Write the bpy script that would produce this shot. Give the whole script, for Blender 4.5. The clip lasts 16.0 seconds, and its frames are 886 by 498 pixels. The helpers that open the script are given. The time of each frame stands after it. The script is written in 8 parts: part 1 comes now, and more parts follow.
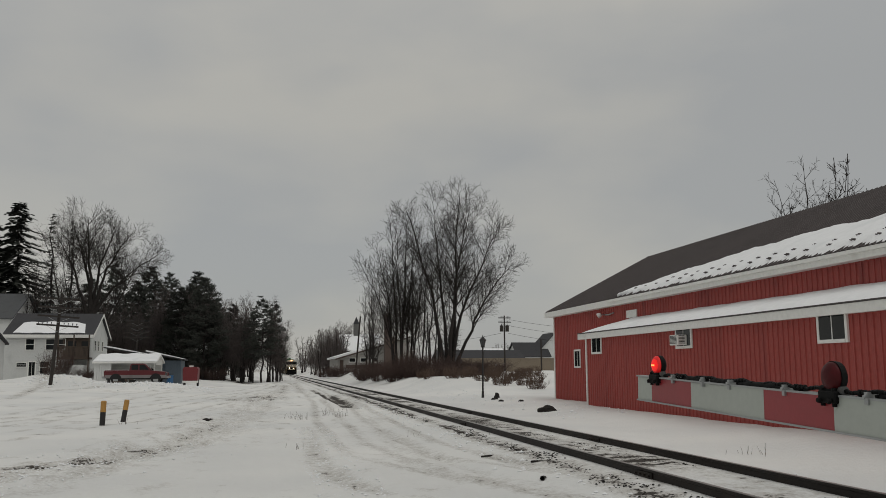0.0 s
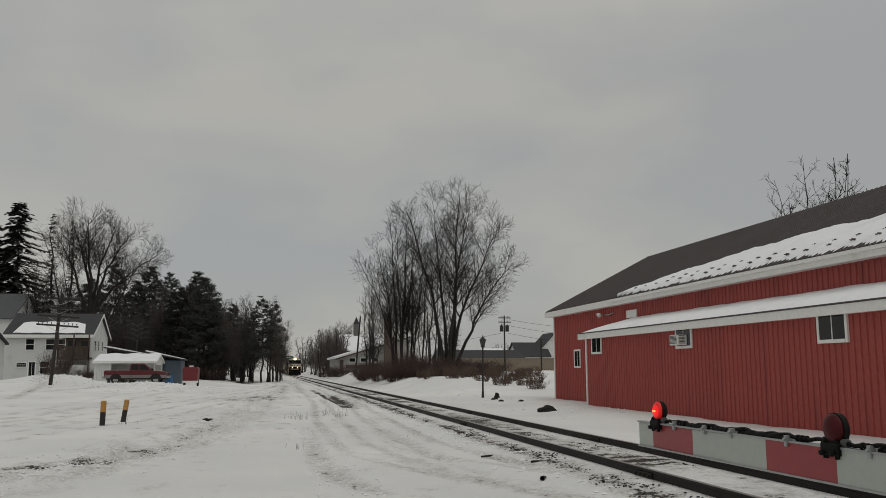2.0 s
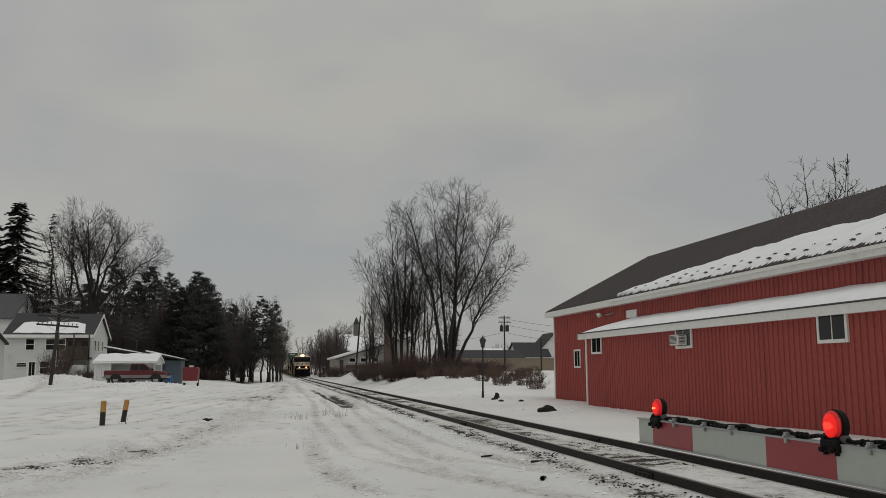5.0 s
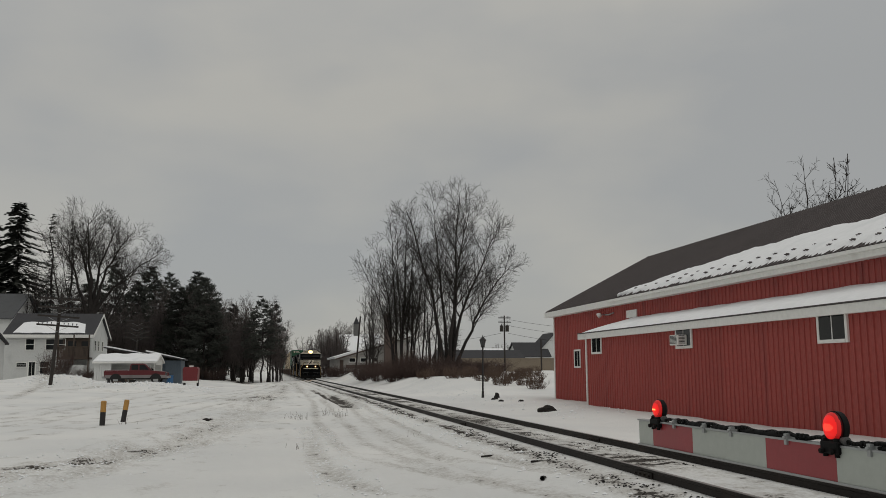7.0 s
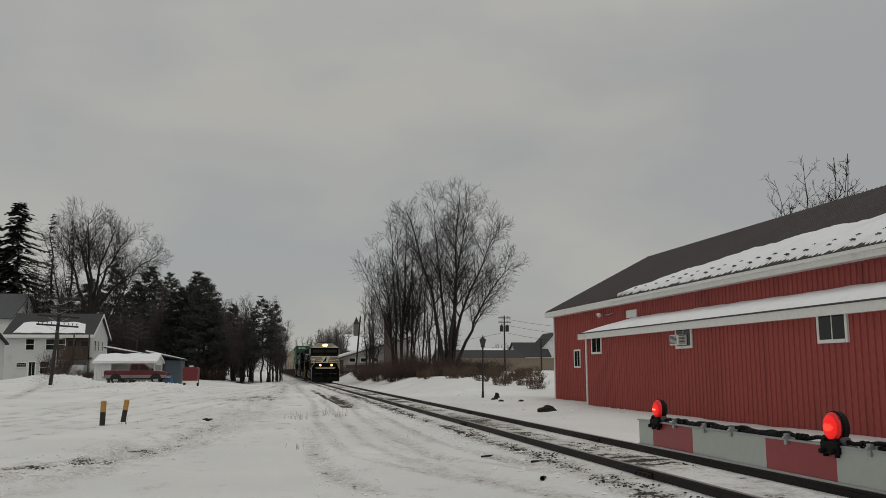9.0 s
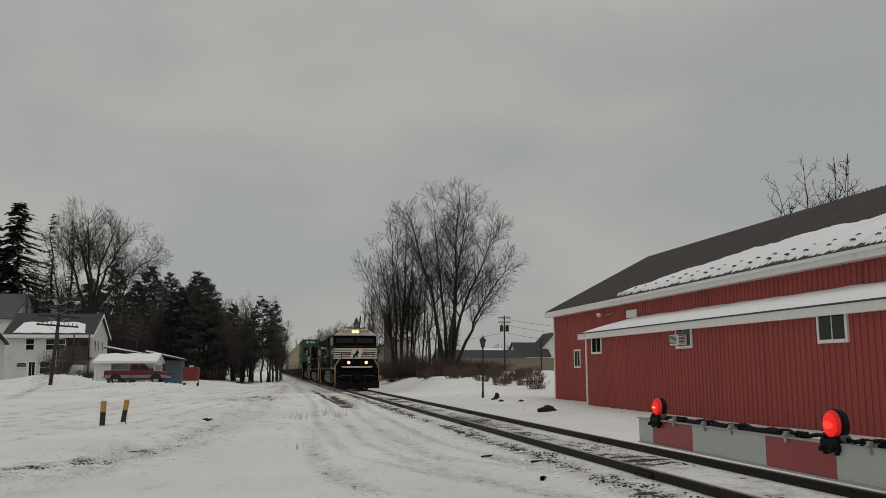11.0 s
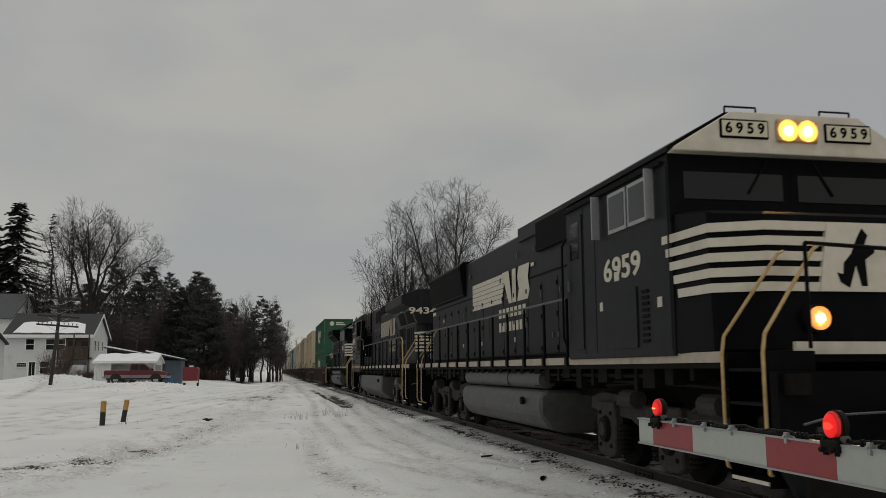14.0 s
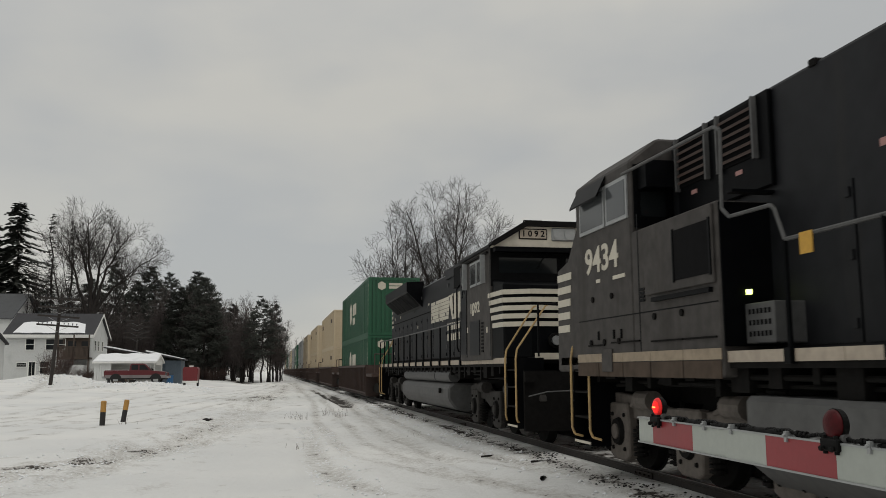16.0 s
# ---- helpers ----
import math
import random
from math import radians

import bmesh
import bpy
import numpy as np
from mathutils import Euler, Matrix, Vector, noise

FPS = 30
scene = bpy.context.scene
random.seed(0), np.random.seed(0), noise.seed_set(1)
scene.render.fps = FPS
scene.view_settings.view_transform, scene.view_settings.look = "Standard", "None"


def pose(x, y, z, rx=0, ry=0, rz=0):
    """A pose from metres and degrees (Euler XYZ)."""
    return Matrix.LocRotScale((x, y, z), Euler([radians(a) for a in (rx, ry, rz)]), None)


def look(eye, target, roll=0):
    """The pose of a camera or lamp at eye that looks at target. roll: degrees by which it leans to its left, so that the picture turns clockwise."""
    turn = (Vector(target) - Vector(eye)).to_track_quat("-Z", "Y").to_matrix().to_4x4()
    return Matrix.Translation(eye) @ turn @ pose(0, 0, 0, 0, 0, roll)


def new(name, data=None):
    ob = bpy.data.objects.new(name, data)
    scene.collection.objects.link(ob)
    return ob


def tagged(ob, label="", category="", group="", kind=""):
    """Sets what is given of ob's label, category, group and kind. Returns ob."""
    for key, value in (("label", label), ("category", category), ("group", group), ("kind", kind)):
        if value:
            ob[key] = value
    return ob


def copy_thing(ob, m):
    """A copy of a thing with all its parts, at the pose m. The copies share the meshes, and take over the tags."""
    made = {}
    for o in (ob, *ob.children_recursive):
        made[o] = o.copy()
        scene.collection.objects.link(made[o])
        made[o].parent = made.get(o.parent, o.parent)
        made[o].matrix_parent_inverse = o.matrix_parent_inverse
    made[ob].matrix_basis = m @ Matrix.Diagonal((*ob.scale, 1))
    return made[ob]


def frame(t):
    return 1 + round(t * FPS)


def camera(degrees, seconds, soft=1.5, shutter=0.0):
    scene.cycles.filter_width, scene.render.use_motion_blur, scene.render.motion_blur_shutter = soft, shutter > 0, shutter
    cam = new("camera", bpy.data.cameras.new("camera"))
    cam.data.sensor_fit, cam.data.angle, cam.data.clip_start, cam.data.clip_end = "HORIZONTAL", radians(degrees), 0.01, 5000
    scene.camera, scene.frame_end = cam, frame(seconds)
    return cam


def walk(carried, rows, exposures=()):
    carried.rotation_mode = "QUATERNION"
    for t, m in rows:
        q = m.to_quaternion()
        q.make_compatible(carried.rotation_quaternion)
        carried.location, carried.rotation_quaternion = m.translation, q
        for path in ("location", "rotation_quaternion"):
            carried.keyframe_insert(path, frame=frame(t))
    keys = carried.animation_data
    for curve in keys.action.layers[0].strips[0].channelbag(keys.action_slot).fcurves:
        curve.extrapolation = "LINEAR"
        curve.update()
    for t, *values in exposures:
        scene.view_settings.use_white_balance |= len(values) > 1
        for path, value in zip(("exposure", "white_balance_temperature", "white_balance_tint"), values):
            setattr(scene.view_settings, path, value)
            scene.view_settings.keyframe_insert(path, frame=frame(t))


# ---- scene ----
cam = camera(53.82, 16.0, soft=0.42, shutter=0.06)
EYE = (0.0, 0.0, 1.398)
YAW, PITCH = radians(11.104), radians(7.832)
AIM = (math.sin(YAW) * math.cos(PITCH), math.cos(YAW) * math.cos(PITCH), 1.398 + math.sin(PITCH))
walk(cam, [(0.0, look(EYE, AIM, -0.3)), (16.0, look(EYE, AIM, -0.3))],
     exposures=[(0.0, 0.05), (13.5, 0.05), (14.0, 0.06), (14.5, 0.30), (15.0, 0.38), (16.0, 0.38)])

TRACK = 5.984          # the track's centre line; rail tops at z = 0
SPEED = 18.27          # metres a second, towards -y

# ---- light: a dull overcast winter sky ----
world = bpy.data.worlds.new("overcast_sky")
scene.world = world
world.use_nodes = True
wn, wl = world.node_tree.nodes, world.node_tree.links
wn.clear()
w_out = wn.new("ShaderNodeOutputWorld")
w_bg = wn.new("ShaderNodeBackground")
w_sky = wn.new("ShaderNodeTexSky")
w_sky.sky_type = "NISHITA"
w_sky.sun_disc = False
w_sky.sun_elevation, w_sky.sun_rotation = radians(24), radians(150)
w_co = wn.new("ShaderNodeTexCoord")
w_sep = wn.new("ShaderNodeSeparateXYZ")
wl.new(w_co.outputs["Generated"], w_sep.inputs[0])
w_map = wn.new("ShaderNodeMapping")
w_map.inputs["Scale"].default_value = (1.0, 1.0, 2.2)
wl.new(w_co.outputs["Generated"], w_map.inputs["Vector"])
w_noise = wn.new("ShaderNodeTexNoise")
w_noise.inputs["Scale"].default_value = 2.6
w_noise.inputs["Detail"].default_value = 5
w_noise.inputs["Roughness"].default_value = 0.45
wl.new(w_map.outputs[0], w_noise.inputs["Vector"])
w_ramp = wn.new("ShaderNodeValToRGB")
w_ramp.color_ramp.elements[0].position, w_ramp.color_ramp.elements[1].position = 0.40, 0.62
w_ramp.color_ramp.elements[0].color = (0.338, 0.343, 0.340, 1)
w_ramp.color_ramp.elements[1].color = (0.420, 0.409, 0.375, 1)
wl.new(w_noise.outputs["Fac"], w_ramp.inputs[0])
w_lift = wn.new("ShaderNodeMapRange")       # an overcast sky is brighter towards the zenith
w_lift.inputs["From Min"].default_value, w_lift.inputs["From Max"].default_value = 0.30, 0.95
w_lift.inputs["To Min"].default_value, w_lift.inputs["To Max"].default_value = 1.0, 1.35
wl.new(w_sep.outputs["Z"], w_lift.inputs["Value"])
w_mul = wn.new("ShaderNodeVectorMath")
w_mul.operation = "SCALE"
wl.new(w_ramp.outputs[0], w_mul.inputs[0])
wl.new(w_lift.outputs[0], w_mul.inputs["Scale"])
w_skys = wn.new("ShaderNodeVectorMath")
w_skys.operation = "SCALE"
w_skys.inputs["Scale"].default_value = 0.08
wl.new(w_sky.outputs[0], w_skys.inputs[0])
w_mix = wn.new("ShaderNodeMix")
w_mix.data_type = "RGBA"
w_mix.inputs["Factor"].default_value = 0.06
wl.new(w_mul.outputs[0], w_mix.inputs["A"])
wl.new(w_skys.outputs[0], w_mix.inputs["B"])
wl.new(w_mix.outputs["Result"], w_bg.inputs["Color"])
wl.new(w_bg.outputs[0], w_out.inputs[0])

sun_data = bpy.data.lights.new("sun", "SUN")
sun_data.energy, sun_data.angle, sun_data.color = 0.5, radians(40), (1.0, 0.97, 0.93)
sun = new("sun", sun_data)
sun.matrix_world = look((0, 0, 60), (-12, 26, 0))


# ---- materials ----
def node_mat(name):
    m = bpy.data.materials.new(name)
    m.use_nodes = True
    return m, m.node_tree.nodes, m.node_tree.links, m.node_tree.nodes["Principled BSDF"]


def surface(name, colour, rough=0.6, metal=0.0, grain=8.0, amount=0.22, bump=0.15, stain=None, stain_scale=0.8, stain_cut=0.56, spec=0.5,
            streak=False, vary=0.0):
    """A painted, wooden or metal surface: fine grain, broad stains, relief."""
    m, n, l, b = node_mat(name)
    co = n.new("ShaderNodeTexCoord")
    fine = n.new("ShaderNodeTexNoise")
    fine.inputs["Scale"].default_value, fine.inputs["Detail"].default_value = grain, 6
    broad = n.new("ShaderNodeTexNoise")
    broad.inputs["Scale"].default_value, broad.inputs["Detail"].default_value = stain_scale, 5
    mp = n.new("ShaderNodeMapping")
    mp.inputs["Scale"].default_value = (3.0, 3.0, 0.35) if streak else (1, 1, 1)
    l.new(co.outputs["Object"], mp.inputs[0])
    l.new(co.outputs["Object"], fine.inputs["Vector"])
    l.new(mp.outputs[0], broad.inputs["Vector"])
    ramp = n.new("ShaderNodeMapRange")
    ramp.inputs["From Min"].default_value, ramp.inputs["From Max"].default_value = 0.25, 0.75
    ramp.inputs["To Min"].default_value, ramp.inputs["To Max"].default_value = 1 - amount, 1 + amount
    l.new(fine.outputs["Fac"], ramp.inputs[0])
    last = ramp.outputs[0]
    if vary:
        info = n.new("ShaderNodeObjectInfo")
        vr = n.new("ShaderNodeMapRange")
        vr.inputs["To Min"].default_value, vr.inputs["To Max"].default_value = 1 - vary, 1 + vary
        l.new(info.outputs["Random"], vr.inputs[0])
        mu = n.new("ShaderNodeMath")
        mu.operation = "MULTIPLY"
        l.new(last, mu.inputs[0]), l.new(vr.outputs[0], mu.inputs[1])
        last = mu.outputs[0]
    scale = n.new("ShaderNodeVectorMath")
    scale.operation = "SCALE"
    scale.inputs[0].default_value = colour
    l.new(last, scale.inputs["Scale"])
    mix = n.new("ShaderNodeMix")
    mix.data_type = "RGBA"
    mask = n.new("ShaderNodeMapRange")
    mask.inputs["From Min"].default_value, mask.inputs["From Max"].default_value = stain_cut, stain_cut + 0.16
    mask.inputs["To Max"].default_value = 0.75
    l.new(broad.outputs["Fac"], mask.inputs[0])
    l.new(mask.outputs[0], mix.inputs["Factor"])
    l.new(scale.outputs[0], mix.inputs["A"])
    mix.inputs["B"].default_value = (*(stain or [c * 0.72 for c in colour]), 1)
    l.new(mix.outputs["Result"], b.inputs["Base Color"])
    b.inputs["Roughness"].default_value, b.inputs["Metallic"].default_value = rough, metal
    b.inputs["Specular IOR Level"].default_value = spec
    if bump:
        bp = n.new("ShaderNodeBump")
        bp.inputs["Strength"].default_value, bp.inputs["Distance"].default_value = bump, 0.02
        l.new(fine.outputs["Fac"], bp.inputs["Height"])
        l.new(bp.outputs[0], b.inputs["Normal"])
    return m


def lamp_mat(name, colour, power):
    m, n, l, b = node_mat(name)
    b.inputs["Base Color"].default_value = (*colour, 1)
    b.inputs["Emission Color"].default_value = (*colour, 1)
    b.inputs["Emission Strength"].default_value = power
    return m


def glass_mat(name, colour=(0.010, 0.012, 0.013), rough=0.06):
    """Dark window glass seen from outside."""
    m, n, l, b = node_mat(name)
    b.inputs["Base Color"].default_value = (*colour, 1)
    b.inputs["Roughness"].default_value = rough
    b.inputs["Specular IOR Level"].default_value = 0.28
    return m


def snow_mat():
    """Snow with dirt, and painted relief shading, showing where the 'dirt' attribute is high."""
    m, n, l, b = node_mat("snow_ground")
    co = n.new("ShaderNodeNewGeometry")
    at = n.new("ShaderNodeAttribute")
    at.attribute_name = "dirt"
    fine = n.new("ShaderNodeTexNoise")
    fine.inputs["Scale"].default_value, fine.inputs["Detail"].default_value, fine.inputs["Roughness"].default_value = 4.5, 8, 0.68
    l.new(co.outputs["Position"], fine.inputs["Vector"])
    broad = n.new("ShaderNodeTexNoise")
    broad.inputs["Scale"].default_value, broad.inputs["Detail"].default_value = 0.16, 4
    l.new(co.outputs["Position"], broad.inputs["Vector"])
    add = n.new("ShaderNodeMath")
    add.operation = "ADD"
    l.new(at.outputs["Fac"], add.inputs[0])
    grit = n.new("ShaderNodeTexNoise")
    grit.inputs["Scale"].default_value, grit.inputs["Detail"].default_value = 19, 5
    l.new(co.outputs["Position"], grit.inputs["Vector"])
    blend = n.new("ShaderNodeMix")
    blend.inputs["Factor"].default_value = 0.42
    l.new(fine.outputs["Fac"], blend.inputs["A"])
    l.new(grit.outputs["Fac"], blend.inputs["B"])
    gate = n.new("ShaderNodeMath")          # speckle only where there is some dirt
    gate.operation, gate.use_clamp = "MULTIPLY", True
    gate.inputs[1].default_value = 4.0
    l.new(at.outputs["Fac"], gate.inputs[0])
    wide = n.new("ShaderNodeMapRange")
    wide.clamp = False
    wide.inputs["From Min"].default_value, wide.inputs["From Max"].default_value = 0.0, 1.0
    wide.inputs["To Min"].default_value, wide.inputs["To Max"].default_value = -0.95, 0.95
    l.new(blend.outputs["Result"], wide.inputs[0])
    gated = n.new("ShaderNodeMath")
    gated.operation = "MULTIPLY_ADD"
    gated.inputs[2].default_value = 0.5
    l.new(wide.outputs[0], gated.inputs[0])
    l.new(gate.outputs[0], gated.inputs[1])
    l.new(gated.outputs[0], add.inputs[1])
    mask = n.new("ShaderNodeMapRange")
    mask.inputs["From Min"].default_value, mask.inputs["From Max"].default_value = 1.0, 1.10
    l.new(add.outputs[0], mask.inputs[0])
    # grey-brown of slush, which also carries the shading of tracks as colour
    slush_and_shade = n.new("ShaderNodeMapRange")
    slush_and_shade.inputs["From Min"].default_value, slush_and_shade.inputs["From Max"].default_value = 0.62, 1.02
    slush_and_shade.inputs["To Max"].default_value = 0.62
    l.new(add.outputs[0], slush_and_shade.inputs[0])
    ramp = n.new("ShaderNodeValToRGB")
    ramp.color_ramp.elements[0].position, ramp.color_ramp.elements[1].position = 0.35, 0.65
    ramp.color_ramp.elements[0].color = (0.72, 0.725, 0.715, 1)
    ramp.color_ramp.elements[1].color = (0.83, 0.825, 0.80, 1)
    l.new(broad.outputs["Fac"], ramp.inputs[0])
    m1 = n.new("ShaderNodeMix")
    m1.data_type = "RGBA"
    m1.inputs["B"].default_value = (0.34, 0.31, 0.27, 1)
    l.new(slush_and_shade.outputs[0], m1.inputs["Factor"])
    l.new(ramp.outputs[0], m1.inputs["A"])
    soil = n.new("ShaderNodeTexNoise")
    soil.inputs["Scale"].default_value, soil.inputs["Detail"].default_value = 22, 4
    l.new(co.outputs["Position"], soil.inputs["Vector"])
    sr = n.new("ShaderNodeValToRGB")
    sr.color_ramp.elements[0].color = (0.010, 0.009, 0.008, 1)
    sr.color_ramp.elements[1].color = (0.075, 0.062, 0.05, 1)
    l.new(soil.outputs["Fac"], sr.inputs[0])
    m2 = n.new("ShaderNodeMix")
    m2.data_type = "RGBA"
    l.new(mask.outputs[0], m2.inputs["Factor"])
    l.new(m1.outputs["Result"], m2.inputs["A"])
    l.new(sr.outputs[0], m2.inputs["B"])
    l.new(m2.outputs["Result"], b.inputs["Base Color"])
    b.inputs["Roughness"].default_value = 0.75
    b.inputs["Specular IOR Level"].default_value = 0.25
    bp = n.new("ShaderNodeBump")
    bp.inputs["Strength"].default_value, bp.inputs["Distance"].default_value = 0.7, 0.10
    l.new(fine.outputs["Fac"], bp.inputs["Height"])
    l.new(bp.outputs[0], b.inputs["Normal"])
    return m


SNOW_GROUND = snow_mat()
SNOW = surface("packed_snow", (0.84, 0.85, 0.86), 0.7, grain=6, amount=0.04, bump=0.5, stain=(0.74, 0.76, 0.77), spec=0.2)
RAIL_STEEL = surface("rusty_rail", (0.018, 0.014, 0.012), 0.6, 0.2, 14, 0.3, stain=(0.035, 0.022, 0.016), spec=0.25)
RAIL_TOP = surface("worn_rail_head", (0.30, 0.29, 0.28), 0.32, 0.9, 20, 0.15)
TIE_WOOD = surface("tarred_tie", (0.045, 0.036, 0.03), 0.9, 0, 9, 0.35, 0.5, vary=0.3)
STONE = surface("ballast_stone", (0.028, 0.025, 0.023), 0.95, 0, 12, 0.35, 0.4, spec=0.15)
RED_METAL = surface("red_barn_steel", (0.32, 0.052, 0.042), 0.55, 0.0, 10, 0.12, 0.04, stain=(0.185, 0.030, 0.028), stain_scale=0.45, streak=True, vary=0.07)
WHITE_TRIM = surface("white_trim", (0.78, 0.78, 0.75), 0.5, 0, 9, 0.06, 0.04, stain=(0.60, 0.59, 0.55), stain_scale=1.3, stain_cut=0.6)
ROOF_STEEL = surface("brown_grey_roof_steel", (0.064, 0.051, 0.050), 0.55, 0.1, 6, 0.12, 0.04, vary=0.06)
GLASS = glass_mat("window_glass")
GLASS_PALE = glass_mat("pale_window_glass", (0.07, 0.075, 0.078), 0.12)
BLACK_PLASTIC = surface("black_plastic", (0.005, 0.005, 0.005), 0.6, 0, 20, 0.2, 0.05, spec=0.12)
STEEL_GREY = surface("galvanised_steel", (0.33, 0.34, 0.34), 0.45, 0.5, 16, 0.1, 0.05)
ARM_WHITE = surface("reflective_white_sheet", (0.37, 0.395, 0.36), 0.4, 0, 40, 0.05, 0.03, stain=(0.30, 0.315, 0.29))
ARM_RED = surface("reflective_red_sheet", (0.26, 0.022, 0.028), 0.4, 0, 40, 0.07, 0.03)
BARK = surface("grey_brown_bark", (0.023, 0.019, 0.017), 0.95, 0, 9, 0.3, 0.4)
# Paler than TWIG: the haze over the far woods is put into the colour.
TWIG_FAR = surface("haze_tinted_far_twigs", (0.085, 0.070, 0.066), 0.95, 0, 3, 0.3, 0)
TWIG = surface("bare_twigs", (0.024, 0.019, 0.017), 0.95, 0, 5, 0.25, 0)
NEEDLES = surface("dark_spruce_needles", (0.046, 0.050, 0.043), 0.9, 0, 3, 0.45, 0, stain=(0.076, 0.072, 0.062), spec=0.2)
WOOD_POLE = surface("weathered_pole_wood", (0.030, 0.025, 0.022), 0.9, 0, 12, 0.3, 0.3)
CLAPBOARD = surface("white_clapboard", (0.62, 0.63, 0.62), 0.65, 0, 7, 0.05, 0.05, stain=(0.50, 0.51, 0.50))
SHINGLE = surface("dark_asphalt_shingle", (0.042, 0.042, 0.046), 0.9, 0, 18, 0.3, 0.3)
BLUE_SIDING = surface("blue_siding", (0.075, 0.10, 0.125), 0.65, 0, 8, 0.1, 0.1)
BROWN_WOOD = surface("brown_deck_wood", (0.075, 0.055, 0.042), 0.85, 0, 11, 0.3, 0.3)
TRUCK_RED = surface("maroon_car_paint", (0.10, 0.010, 0.014), 0.30, 0.1, 30, 0.04, 0)
TRUCK_GREY = surface("silver_lower_paint", (0.20, 0.18, 0.18), 0.4, 0.2, 30, 0.04, 0)
WARNING_YELLOW = surface("warning_yellow", (0.55, 0.30, 0.03), 0.5, 0, 20, 0.1, 0)
RUBBER = surface("black_rubber", (0.014, 0.014, 0.014), 0.85, 0, 30, 0.2, 0.1)
# Blacker than LOCO_HOOD: the shade on the nose is put into this paint.
LOCO_BLACK = surface("dusty_black_loco_paint", (0.0030, 0.0033, 0.0040), 0.40, 0.0, 7, 0.25, 0.04, stain=(0.0065, 0.0065, 0.0068), stain_scale=0.9, streak=True, spec=0.05)
LOCO_HOOD = surface("road_dulled_black_paint", (0.0105, 0.0115, 0.0138), 0.48, 0.0, 5, 0.30, 0.05, stain=(0.019, 0.0185, 0.018), stain_scale=0.8, streak=True, spec=0.14)
# Dusty black, lightened further: the sky's sheen on this hood is in the colour.
LOCO_SHEEN = surface("dusty_black_paint_with_sky_sheen", (0.0125, 0.0132, 0.0152), 0.5, 0.0, 4, 0.30, 0.05, stain=(0.022, 0.021, 0.020), stain_scale=0.7, streak=True, spec=0.16)
LOCO_GREY = surface("dusty_grey_tank", (0.075, 0.075, 0.074), 0.6, 0.0, 7, 0.25, 0.05, stain=(0.045, 0.043, 0.041), stain_scale=0.8)
LOCO_BROWN = surface("road_dirt_over_black_paint", (0.082, 0.062, 0.048), 0.8, 0.0, 6, 0.25, 0.08, stain=(0.040, 0.031, 0.026), stain_scale=1.1, streak=True, spec=0.1)
LOCO_DUSTY = surface("brown_dusted_black_paint", (0.058, 0.053, 0.0495), 0.65, 0.0, 6, 0.30, 0.05, stain=(0.036, 0.031, 0.027), stain_scale=0.8, streak=True, spec=0.2)
LOCO_DARK = surface("grimy_underframe", (0.0075, 0.007, 0.0065), 0.8, 0.0, 10, 0.35, 0.3, stain=(0.012, 0.0105, 0.009), spec=0.1)
TRUCK_CAST = surface("dusty_cast_truck", (0.105, 0.090, 0.078), 0.8, 0.1, 10, 0.3, 0.3, stain=(0.04, 0.036, 0.032))
TRUCK_DARK = surface("grimy_dark_truck", (0.040, 0.037, 0.034), 0.8, 0.1, 10, 0.3, 0.3, stain=(0.020, 0.018, 0.016), spec=0.2)
# Black of grilles, and of sheets that stand for shade in openings.
VOID_BLACK = surface("grille_and_shade_black", (0.004, 0.004, 0.0045), 0.8, 0, 10, 0.3, 0.1, spec=0.1)
LOCO_WHITE = surface("aged_cream_white_paint", (0.56, 0.52, 0.43), 0.5, 0, 8, 0.08, 0.03, stain=(0.36, 0.32, 0.25), stain_scale=1.6)
DULL_CREAM = surface("weathered_cream_paint", (0.30, 0.265, 0.21), 0.65, 0, 8, 0.2, 0.03, stain=(0.12, 0.105, 0.085), stain_scale=1.4, streak=True)
SILL_WHITE = surface("dirty_sill_stripe", (0.40, 0.34, 0.27), 0.6, 0, 9, 0.15, 0.05, stain=(0.22, 0.18, 0.14), stain_scale=2.0)
CAB_STRIPE = surface("dirt_browned_stripe", (0.30, 0.24, 0.17), 0.7, 0, 9, 0.2, 0.05, stain=(0.15, 0.115, 0.085), stain_scale=1.6)
GRAB_YELLOW = surface("worn_safety_yellow", (0.46, 0.31, 0.13), 0.55, 0, 20, 0.2, 0.05, stain=(0.24, 0.17, 0.10), stain_scale=4)
HEADLIGHT = lamp_mat("headlight_glow", (1.0, 0.62, 0.22), 1100.0)
DITCH_GLOW = lamp_mat("ditch_light_glow", (1.0, 0.58, 0.20), 160.0)
BOWL_AMBER = lamp_mat("amber_reflector_glow", (1.0, 0.40, 0.07), 1.5)
DITCH_BOWL = lamp_mat("amber_ditch_reflector_glow", (1.0, 0.42, 0.12), 0.45)
STICKER_PINK = surface("faded_pink_sticker", (0.42, 0.22, 0.20), 0.6, 0, 30, 0.2, 0)
RED_GLOW = lamp_mat("red_lamp_glow", (1.0, 0.010, 0.008), 0.42)
RED_DIM = lamp_mat("red_lamp_dim_rim", (0.55, 0.008, 0.008), 0.30)
RED_CORE = lamp_mat("red_lamp_core", (1.0, 0.12, 0.03), 4.0)
RED_CENTRE = lamp_mat("red_lamp_centre", (1.0, 0.04, 0.02), 1.1)
RED_DARK = surface("dark_red_lens", (0.060, 0.006, 0.008), 0.45, 0, 40, 0.3, 0.1, spec=0.15)
BOARD_GLOW = lamp_mat("number_board_face", (0.50, 0.46, 0.33), 0.06)
